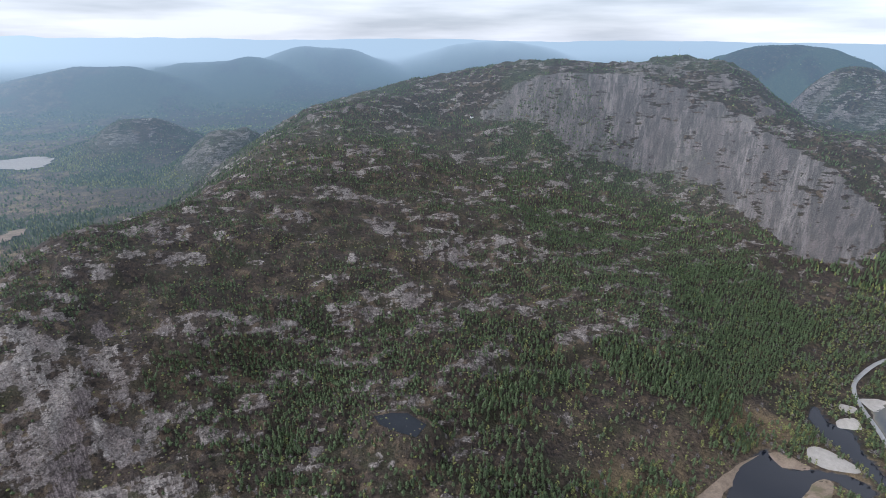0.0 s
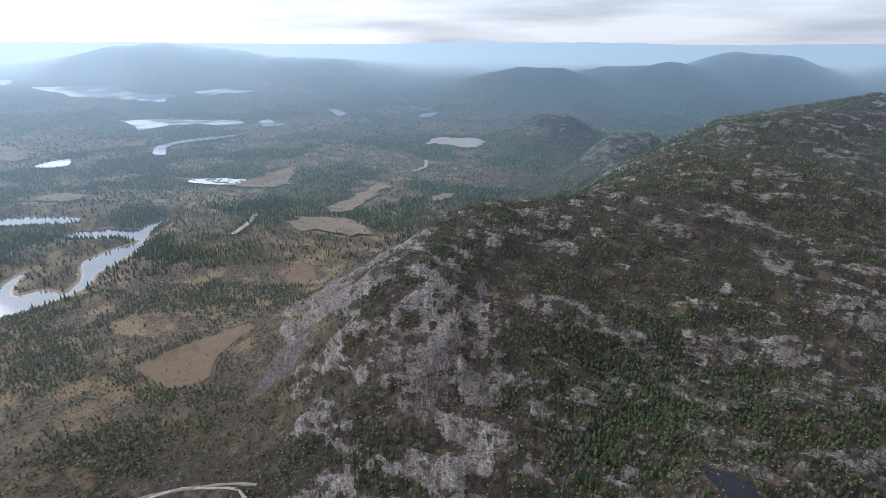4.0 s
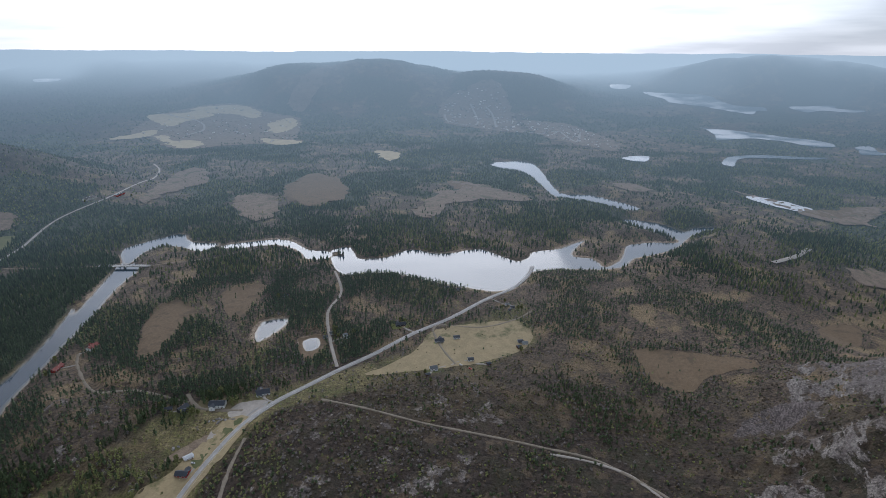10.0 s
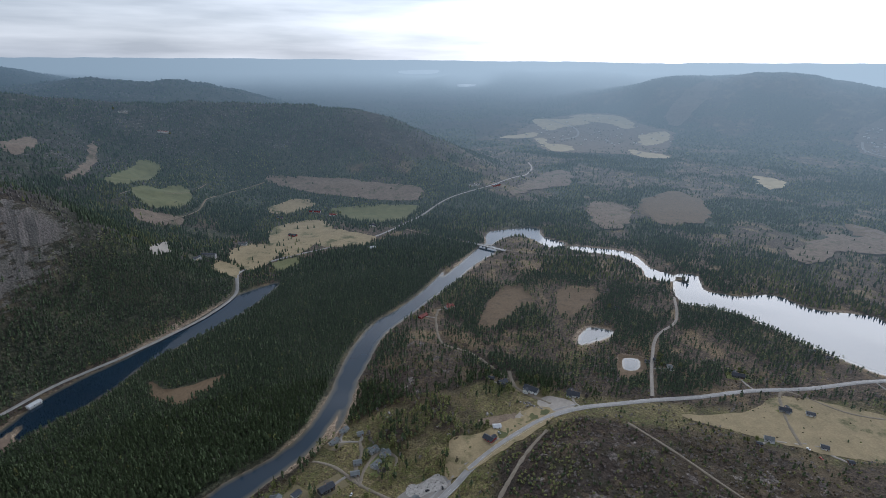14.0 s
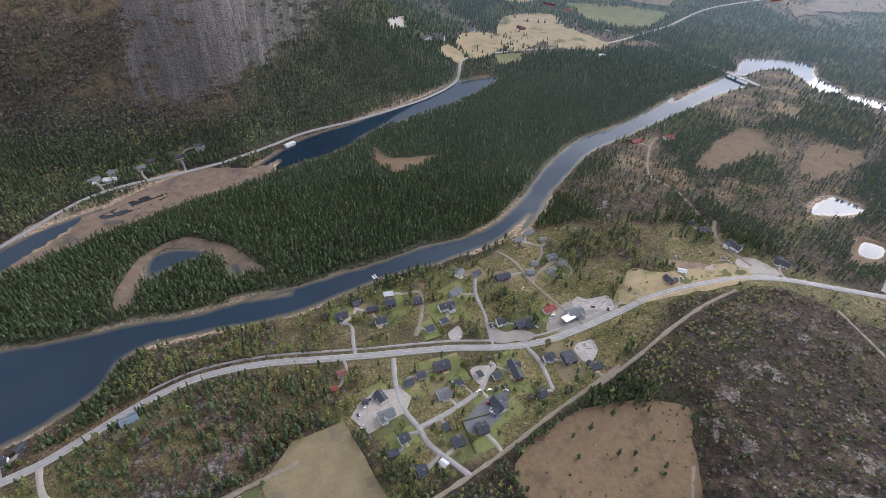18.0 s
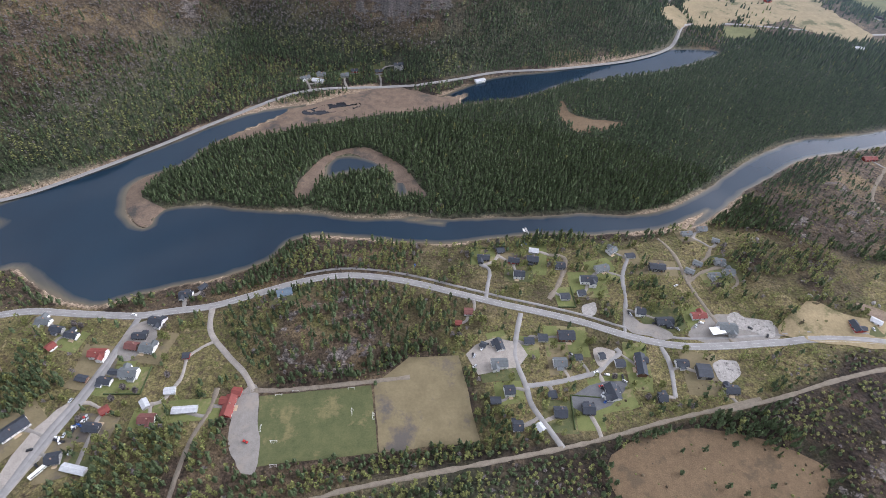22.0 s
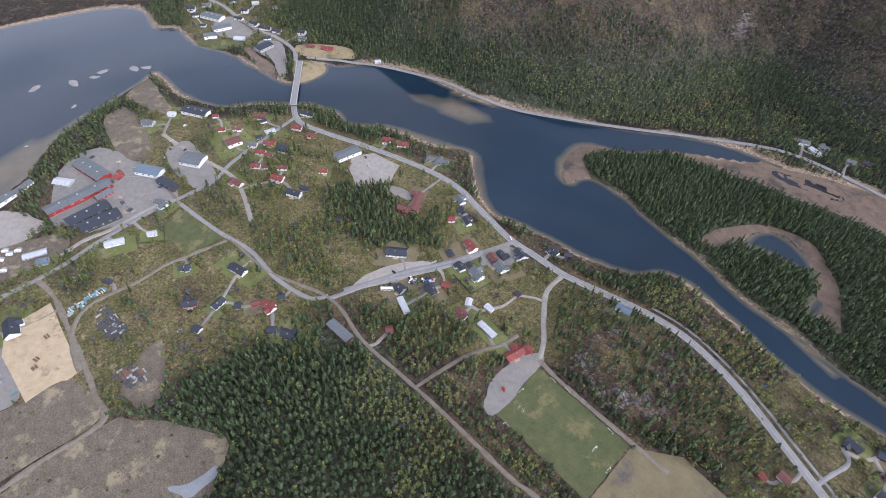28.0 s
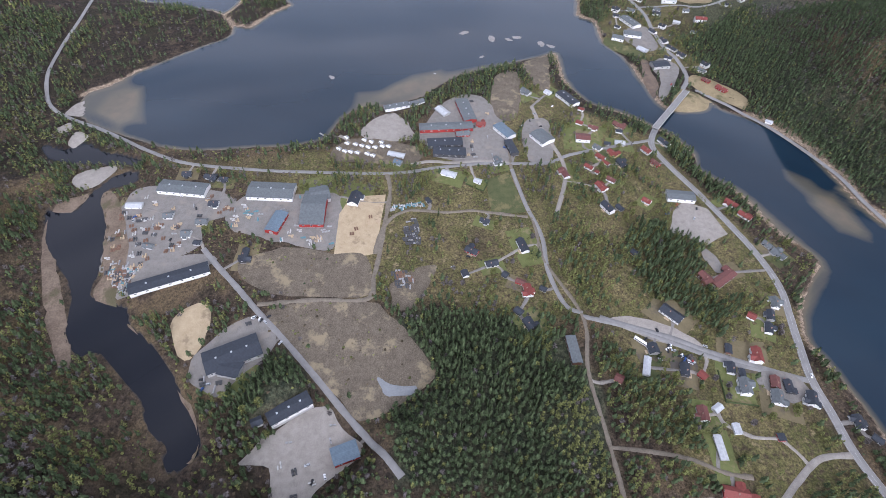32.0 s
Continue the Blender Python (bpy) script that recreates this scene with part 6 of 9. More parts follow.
def lookup(field, x, y):
    """The ground's value at x, y, between its grid points."""
    x, y = np.asarray(x, float), np.asarray(y, float)
    r, a = np.hypot(x, y), np.arctan2(-x, y) % (2 * np.pi)
    fi = np.clip(np.interp(r, RINGS, np.arange(len(RINGS))), 0, len(RINGS) - 1.001)
    fj = a / (2 * np.pi) * SPOKES
    i, j = fi.astype(int), fj.astype(int) % SPOKES
    u, v = fi - i, fj - np.floor(fj)
    j2 = (j + 1) % SPOKES
    return (field[i, j] * (1 - u) + field[i + 1, j] * u) * (1 - v) + (field[i, j2] * (1 - u) + field[i + 1, j2] * u) * v


def gz(x, y):
    return float(lookup(GZ, x, y))


def ring_sheet(name, i0, i1, material, label, centre=False):
    rows = i1 - i0 + 1
    v = np.stack([GX[i0:i1 + 1], GY[i0:i1 + 1], GZ[i0:i1 + 1]], -1).reshape(-1, 3)
    i, j = np.meshgrid(np.arange(rows - 1), np.arange(SPOKES), indexing="ij")
    j2 = (j + 1) % SPOKES
    f = np.stack([i * SPOKES + j, i * SPOKES + j2, (i + 1) * SPOKES + j2, (i + 1) * SPOKES + j], -1).reshape(-1, 4)[:, ::-1]
    at = {k: c[i0:i1 + 1].ravel() for k, c in COVER.items()}
    if centre:
        mid = len(v)
        v = np.r_[v, [[0, 0, GZ[0].mean()]]]
        at = {k: np.r_[c, 0] for k, c in at.items()}
        a = np.arange(SPOKES)
        tri = np.stack([np.full(SPOKES, mid), (a + 1) % SPOKES, a, a], -1)
        me = mesh_of(name, v, f, [material], at)
        bm = bmesh.new()
        bm.from_mesh(me)
        bm.verts.ensure_lookup_table()
        for t in tri[:, :3]:
            bm.faces.new([bm.verts[int(q)] for q in t[::-1]]).smooth = True
        bm.to_mesh(me)
        bm.free()
    else:
        me = mesh_of(name, v, f, [material], at)
    return tagged(new(name, me), label, "ground", kind="structure")


split = int(np.searchsorted(RINGS, 560))
ground = ring_sheet("ground", 0, split, M_GROUND, "rolling heath, rock and forest floor of a wooded valley", True)
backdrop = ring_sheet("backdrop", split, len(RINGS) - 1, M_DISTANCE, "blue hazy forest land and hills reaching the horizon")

# open water lies level; the shores rise out of it
wet_end = int(np.searchsorted(RINGS, 2600))
low_ = (GZ[:wet_end] < 0.35)
near_low = low_ | np.roll(low_, 1, 1) | np.roll(low_, -1, 1)
near_low[1:] |= low_[:-1]
near_low[:-1] |= low_[1:]
wi, wj = np.nonzero(near_low[:-1] | near_low[1:])
wj2 = (wj + 1) % SPOKES
quads = np.stack([wi * SPOKES + wj, wi * SPOKES + wj2, (wi + 1) * SPOKES + wj2, (wi + 1) * SPOKES + wj], -1)[:, ::-1]
used, quads = np.unique(quads, return_inverse=True)
wv = np.stack([GX[:wet_end].ravel(), GY[:wet_end].ravel(), np.zeros(GX[:wet_end].size)], -1)[used]
me = mesh_of("water", wv, quads.reshape(-1, 4), [M_WATER], {"depth": np.maximum(-GZ[:wet_end].ravel()[used], 0), "peat": COVER["peat"][:wet_end].ravel()[used], "haze_share": COVER["haze_share"][:wet_end].ravel()[used], "sunward": COVER["sunward"][:wet_end].ravel()[used]})
tagged(new("water", me), "dark still river and lake water with soft reflections", "water", kind="structure")


def drape(name, loop, material, label, category, lift=0.3, kind="structure", cell=None, fringe=3.0, sharp=False):
    """A patch of ground cover with an uneven edge that follows the land."""
    loop = [Vector(p) for p in loop] if sharp else rounded(loop, 4, True)
    bm = bmesh.new()
    vs = [bm.verts.new((p[0], p[1], 0)) for p in loop]
    es = [bm.edges.new((a, b)) for a, b in zip(vs, vs[1:] + vs[:1])]
    bmesh.ops.triangle_fill(bm, use_beauty=True, edges=es)
    cell = cell or 14.0
    for _ in range(6):
        long_ = [e for e in bm.edges if e.calc_length() > cell]
        if not long_:
            break
        bmesh.ops.subdivide_edges(bm, edges=long_, cuts=1)
        bmesh.ops.triangulate(bm, faces=bm.faces[:])
    bm.verts.ensure_lookup_table()
    xs, ys = np.array([v.co.x for v in bm.verts]), np.array([v.co.y for v in bm.verts])
    edge = np.array([v.is_boundary for v in bm.verts])
    xs = xs + edge * (fbm(xs, ys, 16, 3, 5) - 0.5) * 2 * fringe
    ys = ys + edge * (fbm(xs, ys, 16, 3, 6) - 0.5) * 2 * fringe
    zs = lookup(GZ, xs, ys) + lift
    for v, x_, y_, z_ in zip(bm.verts, xs, ys, zs):
        v.co = (x_, y_, z_)
    bmesh.ops.recalc_face_normals(bm, faces=bm.faces[:])
    if sum(f.normal.z for f in bm.faces) < 0:
        bmesh.ops.reverse_faces(bm, faces=bm.faces[:])
    for f in bm.faces:
        f.smooth = True
    me = bpy.data.meshes.new(name)
    bm.to_mesh(me)
    bm.free()
    me.materials.append(material)
    return tagged(new(name, me), label, category, kind=kind)


def ribbon(name, line, width, material, label, lift=0.45, category="road", shift=0.0, ragged=0.0):
    """A road along a line, lying on the land."""
    pts = rounded(line, 12 if ragged else 6)
    v, f = [], []
    for i, (x, y) in enumerate(pts):
        a, b = pts[max(i - 1, 0)], pts[min(i + 1, len(pts) - 1)]
        dx, dy = b[0] - a[0], b[1] - a[1]
        l = math.hypot(dx, dy) or 1
        nx, ny = -dy / l, dx / l
        x, y = x + nx * shift, y + ny * shift
        wide = width * (1 + ragged * (noise.noise((x * 0.09, y * 0.09, 3.0)) + 0.6 * noise.noise((x * 0.3, y * 0.3, 9.0))))
        z = max(gz(x, y), gz(x + nx * width / 2, y + ny * width / 2), gz(x - nx * width / 2, y - ny * width / 2), 1.2) + lift
        for s, dz in ((-0.5, -0.35), (-0.44, 0), (0, 0.06), (0.44, 0), (0.5, -0.35)):
            v.append((x + nx * wide * s, y + ny * wide * s, z + dz))
    for i in range(len(pts) - 1):
        for k in range(4):
            f.append((i * 5 + k, i * 5 + k + 1, i * 5 + 6 + k, i * 5 + 5 + k))
    me = mesh_of(name, v, np.array(f)[:, ::-1], [material])
    return tagged(new(name, me), label, category, kind="structure")


# ---- roads and ground patches ----
ribbon("road", ROAD_MAIN[2:], 7.6, M_ASPHALT, "grey two-lane asphalt main road through the village")
ribbon("road", ROAD_NORTH[1:], 6.2, M_ASPHALT, "grey asphalt road along the foot of the wooded slope")
for lane, wide in LANES:
    sealed = wide >= 4.6
    ribbon("lane", lane, wide, M_ASPHALT if lane in (ROAD_SHORE, LANE_WEST, LANE_INDUSTRY, LANE_MID, LANE_SCHOOL, LANE_FAR, LANE_TOWN, LANE_HOMES, LANE_HOMES_B, LANE_UP, LANE_UP_B, LANE_UP_C) else M_GRAVEL if sealed or lane is LANE_BARN else M_DIRT,
           "narrow grey village lane" if sealed else "pale unpaved track", 0.4, ragged=0.12 if sealed else 0.5)

PATCHES = [
    (PITCH, "football_pitch", M_PITCH, "patchy green mown grass football pitch"), (GRAVEL_PITCH, "old_pitch", M_OLDPITCH, "worn brownish old pitch with dark bare earth"),
    (YARD_BARN, "yard", M_LOT, "grey gravel yard beside the pitch"), (BOG_SOUTH, "bog", M_BOG, "russet brown open bog"), (LOT_SHOP, "yard", M_LOT, "grey asphalt forecourt of the roadside shop"),
    (LOT_CARAVAN, "yard", M_GRAVEL, "pale gravel car park"), (LOT_SCHOOL, "yard", M_GRAVEL, "pale gravel parking by the white hall"), (LOT_MILL_A, "yard", M_LOT, "grey dusty industrial yard"),
    (LOT_MILL_B, "yard", M_LOT, "grey industrial yard with stacked goods"), (LOT_SAND, "sand_yard", M_SANDLOT, "levelled yellow sand lot"), (LOT_FACTORY, "yard", M_LOT, "grey asphalt factory yard"),
    (LOT_SAND_SHORE, "sand_yard", M_GRAVEL, "pale sand heap area by the shore"), (LOT_SCRAP, "yard", M_LOT, "grey scrap yard beside the dark river"), (LOT_SAND_ROUND, "sand_yard", M_SANDLOT, "yellow sand clearing"),
    (LOT_HALL, "yard", M_LOT, "grey yard round the dark-roofed hall"), (LOT_BOTTOM, "yard", M_GRAVEL, "pale gravel yard"), (FIELD_BARE, "field", M_BARE, "cleared brown ground with sand patches"),
    (FIELD_BARE_B, "field", M_BARE, "cleared brown ground"), (FIELD_TOWN, "field", M_FIELD, "bleached tan field above the shore town"), (FIELD_LAWN, "lawn", M_PITCH, "dark green lawn field"), (LOT_PARK, "yard", M_LOT, "grey car park"),
    (LOT_ROAD_BEND, "yard", M_GRAVEL, "gravel lay-by at the road bend"), (FIELD_FARM, "field", M_FIELD, "bleached yellow farm field"), (FIELD_N_A, "field", M_FIELD, "bleached yellow hay field"),
    (FIELD_N_B, "field", M_FIELD, "bleached yellow hay field"), (BOG_A, "bog", M_BOG, "russet bog among pines"), (BOG_B, "bog", M_BOG, "russet bog among pines"), (BOG_C, "bog", M_BOG, "wide russet bog"),
    (BOG_D, "bog", M_BOG, "russet bog"), (BOG_E, "bog", M_BOG, "yellow-brown bog clearing"), (BOG_F, "bog", M_BOG, "yellow-brown bog clearing"), (MEADOW_HILL, "meadow", M_GREEN, "green hillside meadow"),
    (GREEN_N, "field", M_GREEN, "green field by the river"), (FIELD_N_C, "field", M_FIELD, "bleached yellow hay field"), (FIELD_N_D, "field", M_FIELD, "bleached yellow hay field"),
    (FIELD_N_E, "field", M_FIELD, "bleached field on the slope"), (GREEN_N_B, "field", M_GREEN, "green field by the road"), (MEADOW_LOW, "meadow", M_GREEN, "green hillside meadow"), (CLEARED_A, "clearing", M_CLEARED, "brown clear-felled slope"),
    (YARD_A, "yard", M_GRAVEL, "pale paved yard round a modern house"), (YARD_B, "yard", M_TARMAC, "dark new asphalt yard between houses"), (YARD_C, "yard", M_LOT, "grey paved yard of a workshop"),
    (YARD_D, "yard", M_LOT, "grey turning place before the school"), (YARD_E, "yard", M_LOT, "grey paved yard by the road"), (YARD_F, "yard", M_GRAVEL, "pale gravel yard"), (RUBBLE_A, "rubble", M_RUBBLE, "white blasted rubble"),
    (RUBBLE_B, "rubble", M_RUBBLE, "pale blasted rubble on the slope"), (OUTCROP, "outcrop", M_RUBBLE, "bare pale rock beside the road"), (CLEARED_B, "clearing", M_CLEARED, "brown clear-felled slope"), (CLEARED_C, "clearing", M_CLEARED, "brown clear-felled strip"), (CLEARED_D, "clearing", M_CLEARED, "brown clear-felled slope"), (GRAVEL_HEAP, "gravel_pit", M_GRAVEL, "pale gravel pit"), (POINT_BARE, "wasteland", M_BARE, "bare brown ground by the sawmill"), (LOT_N_A, "yard", M_LOT, "grey car park by the bridge"), (LOT_N_B, "yard", M_LOT, "grey yard between white houses"), (GRASS_N_A, "lawn", M_FIELD, "yellowish grass by the bridge"), (GRASS_N_B, "lawn", M_FIELD, "yellowish grass beside the road"), (GRASS_N_C, "lawn", M_PITCH, "green shore lawn"), (SAND_N, "beach", M_MUD, "brown sandy shore"), (POND_RIM, "clearing", M_BOG, "brown felled ground round a pond"), (LAWN_GREEN, "lawn", M_PITCH, "fresh green lawn"), (SOIL_DARK, "soil", M_CLEARED, "dark dug soil"), (COURT, "court", M_GRAVEL, "small pale gravel court"), (POINT_TIP, "wasteland", M_BARE, "bare brown ground on the point"), (WASTE_A, "wasteland", M_BARE, "trodden brown ground beside the track"), (BANK_BACK, "river_bank", M_CLEARED, "brown boggy bank of the dark river"), (BANK_BACK_B, "river_bank", M_CLEARED, "brown boggy bank of the dark river"), (LAWN_BEND, "lawn", M_FIELD, "yellowish grass inside the road bend"), (MUD_NORTH, "mud_flat", M_MUD, "brown mud flats in the shallow channel"), (MUD_BANK, "mud_flat", M_MUD, "brown mud flats between road and island"), (POOL_NORTH, "pool", M_TARN, "dark pool on the mud flats"),
    (BOG_ISLE, "bog", M_BOG, "russet clearing among island pines"), (BOG_TARN, "bog", M_MUD, "russet bog round the island tarn"), (SPIT, "sand_spit", M_MUD, "bare sand spit at the island tip"), (BACK_SAND_A, "sand_yard", M_GRAVEL, "pale sand clearing by the dark lake"), (BACK_SAND_B, "sand_yard", M_GRAVEL, "pale sand clearing by the road"), (BACK_SAND_C, "sand_yard", M_GRAVEL, "pale beach sand beside the road"), (BACK_SAND_D, "sand_yard", M_GRAVEL, "pale sand by the stream"), (PUDDLE, "puddle", M_PUDDLE, "shallow milky puddle on cleared ground"), (YARD_CAMP, "yard", M_BARE, "trodden camp ground"),
]
M_MUD_FAR, M_BARE_FAR, M_LOT_FAR, M_PITCH_FAR = hazed_copy("hazed_mud", M_MUD), hazed_copy("hazed_bare_ground", M_BARE), hazed_copy("hazed_yards", M_LOT), hazed_copy("hazed_lawns", M_PITCH)
AIRY = {M_MUD: M_MUD_FAR, M_BARE: M_BARE_FAR, M_LOT: M_LOT_FAR, M_PITCH: M_PITCH_FAR, M_FIELD: M_FIELD_FAR, M_BOG: M_BOG_FAR, M_CLEARED: M_CLEARED_FAR, M_GREEN: M_GREEN_FAR, M_GRAVEL: M_GRAVEL_FAR}


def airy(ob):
    """Gives a far patch its share of the painted haze."""
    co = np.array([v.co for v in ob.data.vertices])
    ob.data.attributes.new("haze_share", "FLOAT", "POINT").data.foreach_set("value", veil(co[:, 0], co[:, 1]).astype(np.float32))
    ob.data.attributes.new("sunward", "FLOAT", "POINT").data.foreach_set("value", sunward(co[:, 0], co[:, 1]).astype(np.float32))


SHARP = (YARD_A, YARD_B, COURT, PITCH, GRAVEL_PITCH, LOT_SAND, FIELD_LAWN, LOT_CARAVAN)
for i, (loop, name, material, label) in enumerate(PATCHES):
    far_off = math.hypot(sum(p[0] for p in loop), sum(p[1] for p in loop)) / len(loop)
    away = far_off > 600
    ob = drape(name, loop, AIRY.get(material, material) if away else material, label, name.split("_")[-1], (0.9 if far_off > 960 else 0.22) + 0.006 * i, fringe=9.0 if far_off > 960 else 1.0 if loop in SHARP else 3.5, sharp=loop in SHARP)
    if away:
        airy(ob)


def far_patch(name, loop, material, label, category):
    airy(drape(name, loop, material, label, category, 3.6 if material is M_PASTURE_FAR else 3.0, cell=30, fringe=5 if material is M_FARWATER else 24))


for loop in FAR_WATERS:
    far_patch("lake", loop, M_FARWATER, "far pale lake shining among forests", "lake")
for loop, material in ((FAR_FIELD_A, M_CLEARED_FAR), (PALE_A, M_PASTURE_FAR), (PALE_B, M_PASTURE_FAR), (PALE_C, M_PASTURE_FAR), (PALE_D, M_PASTURE_FAR), (PALE_E, M_PASTURE_FAR), (PALE_F, M_PASTURE_FAR), (PALE_G, M_PASTURE_FAR), (HOLE_A, M_CLEARED_FAR), (HEATH_A, M_CLEARED_FAR), (HEATH_B, M_CLEARED_FAR), (HEATH_C, M_CLEARED_FAR), (FAR_PIT, M_GRAVEL_FAR), (FAR_BOG_A, M_BOG_FAR), (FAR_BOG_B, M_BOG_FAR), (FAR_BOG_C, M_BOG_FAR)):
    far_patch("far_field", loop, material, "far pale pasture between the forests" if material is M_PASTURE_FAR else "far open land between forests", "field")
for loop in VALLEY_OPEN:
    far_patch("clearing", loop, M_CLEARED_FAR, "brown open land between the forests", "clearing")
for line in (FAR_LANE_A, FAR_LANE_B, FAR_LANE_C, FAR_LANE_D, FAR_LANE_E, FAR_LANE_F):
    airy(ribbon("far_lane", line, 12.0, M_GRAVEL_FAR, "pale far lane between forests and houses", 4.0))
ribbon("lane", PATH_SLAB, 3.0, M_GRAVEL, "worn pale footpath over the bare rock", 0.4, ragged=0.6)
drape("tarn", TARN, M_TARN, "small dark tarn on the mountain", "tarn", 0.6, sharp=True, fringe=1.5)


def markings(line, offset, dash=None):
    """Painted lines along a road, one mesh."""
    pts = rounded(line, 10)
    v, f, run = [], [], 0.0
    for a, b in zip(pts, pts[1:]):
        dx, dy = b[0] - a[0], b[1] - a[1]
        l = math.hypot(dx, dy)
        if l < 0.5:
            continue
        nx, ny = -dy / l, dx / l
        run += l
        if dash and int(run / dash) % 2:
            continue
        k = len(v)
        for p in (a, b):
            for s in (-0.09, 0.09):
                x, y = p[0] + nx * (offset + s), p[1] + ny * (offset + s)
                z = max(gz(p[0], p[1]), gz(p[0] + nx * 3.8, p[1] + ny * 3.8), gz(p[0] - nx * 3.8, p[1] - ny * 3.8), 1.2)
                v.append((x, y, z + 0.62))
        f.append((k, k + 2, k + 3, k + 1))
    me = mesh_of("road_marking", v, np.array(f), [M_LINE])
    tagged(new("road_marking", me), "thin white painted line on the asphalt", "marking", kind="structure")


for off, dash in ((3.1, None), (-3.1, None), (0, 9)):
    markings(ROAD_MAIN[2:], off, dash)
# footpath beside the main road through the village
ribbon("pavement", ROAD_MAIN[14:30], 2.6, M_ASPHALT, "narrow grey footpath beside the main road", 0.42, "path", 8.5)


# ---- woods ----
rng = np.random.default_rng(7)


def lathe(levels, sides):
    """Rings (height, radius) of a unit tree, closed by a tip."""
    v, f = [], []
    for k, (h, r) in enumerate(levels):
        for s in range(sides):
            a = 2 * math.pi * (s + 0.5 * (k % 2)) / sides
            v.append((r * math.cos(a), r * math.sin(a), h))
    for k in range(len(levels) - 1):
        for s in range(sides):
            a, b = k * sides + s, k * sides + (s + 1) % sides
            f += [(a, b, a + sides), (b, b + sides, a + sides)]
    v.append((0, 0, 1.0))
    top = (len(levels) - 1) * sides
    f += [(top + s, top + (s + 1) % sides, len(v) - 1) for s in range(sides)]
    return np.array(v), np.array(f)


def whorls(levels, n, seed):
    """A unit conifer: drooping boughs in whorls with gaps between them, and a leader."""
    r = random.Random(seed)
    v, f = [], []
    for h, rad in levels:
        a0 = r.uniform(0, 6.283)
        for k in range(n):
            a, out, w = a0 + 6.283 * k / n + r.uniform(-0.25, 0.25), rad * r.uniform(0.75, 1.15), 2.7 / n * r.uniform(0.75, 1.05)
            i = len(v)
            v += [(0.05 * math.cos(a + 3.1), 0.05 * math.sin(a + 3.1), h + r.uniform(0.14, 0.22))]
            v += [(out * math.cos(a + q * w), out * math.sin(a + q * w), h - r.uniform(0.0, 0.09)) for q in (-1, 1)]
            f.append((i, i + 1, i + 2))
    for a in (0.4, 2.0):
        i, c, d = len(v), 0.24 * math.cos(a), 0.24 * math.sin(a)
        v += [(-c, -d, levels[-1][0]), (c, d, levels[-1][0]), (0, 0, 1.0)]
        f.append((i, i + 1, i + 2))
    return np.array(v), np.array(f)


def leafy(n, seed, size=0.5):
    """A unit broadleaf crown: scattered sprays of leaves with gaps between them."""
    r = random.Random(seed)
    v, f = [], []
    for k in range(n):
        h, a = 0.22 + 0.78 * (k + 0.5) / n, r.uniform(0, 6.283)
        out = 0.75 * math.sqrt(max(0.04, 1 - ((h - 0.55) / 0.48) ** 2)) * r.uniform(0.35, 1.05)
        i = len(v)
        for q in range(3):
            b = q * 2.09 + r.uniform(-0.5, 0.5)
            v.append((out * math.cos(a) + size * math.cos(b), out * math.sin(a) + size * math.sin(b), h + r.uniform(-0.1, 0.08)))
        f.append((i, i + 1, i + 2))
    return np.array(v), np.array(f)


SHAPE_PINE = whorls([(0.24, 0.7), (0.44, 1.0), (0.62, 0.98), (0.79, 0.72)], 4, 1)
SHAPE_SPRUCE = whorls([(0.06, 1.0), (0.27, 0.85), (0.48, 0.62), (0.7, 0.38)], 4, 2)
SHAPE_ROUND = leafy(18, 3)
SHAPE_PINE_MID, SHAPE_SPRUCE_MID, SHAPE_ROUND_MID = whorls([(0.25, 0.8), (0.5, 1.0), (0.74, 0.76)], 3, 4), whorls([(0.05, 1.0), (0.36, 0.72), (0.66, 0.4)], 3, 5), leafy(10, 6, 0.62)
SHAPE_FAR = lathe([(0.1, 0.85)], 4)


def grow(name, shape, x, y, z, height, radius, material, label, ragged=0.28, far=False):
    """Many trees as one mesh; each is an island with its own size, lean and ragged outline."""
    if len(x) == 0:
        return None
    sv, sf = shape
    n, k = len(x), len(sv)
    a = rng.uniform(0, 2 * np.pi, n)
    c, s = np.cos(a)[:, None], np.sin(a)[:, None]
    rag = 1 + rng.uniform(-ragged, ragged, (n, k))
    px, py = sv[None, :, 0] * radius[:, None] * rag, sv[None, :, 1] * radius[:, None] * rag
    pz = sv[None, :, 2] * height[:, None] * (1 + rng.uniform(-0.06, 0.06, (n, k)))
    v = np.stack([x[:, None] + px * c - py * s, y[:, None] + px * s + py * c, z[:, None] + pz], -1).reshape(-1, 3)
    f = (sf[None] + (np.arange(n) * k)[:, None, None]).reshape(-1, 3)
    at = {"haze_share": np.repeat(veil(x, y), k), "sunward": np.repeat(sunward(x, y), k)} if far else None
    return tagged(new(name, mesh_of(name, v, f, [material], at, smooth=False)), label, "forest", kind="stuff")


def scatter(spacing, r0, r1, a0=-180, a1=180):
    g = np.arange(-r1, r1, spacing)
    x, y = np.meshgrid(g, g)
    x, y = x.ravel() + rng.uniform(-0.48, 0.48, x.size) * spacing, y.ravel() + rng.uniform(-0.48, 0.48, y.size) * spacing
    r, az = np.hypot(x, y), turn_of(x, y)
    keep = (r >= r0) & (r < r1) & ((az - a0) % 360 <= a1 - a0)
    return x[keep], y[keep]


OPEN = [loop for loop, *_ in PATCHES]
SHAPE_BUSH = lathe([(0.0, 0.7), (0.45, 1.0)], 5)
KEEP_CLEAR = []          # (x, y, radius) round houses and things, filled before the woods are sown


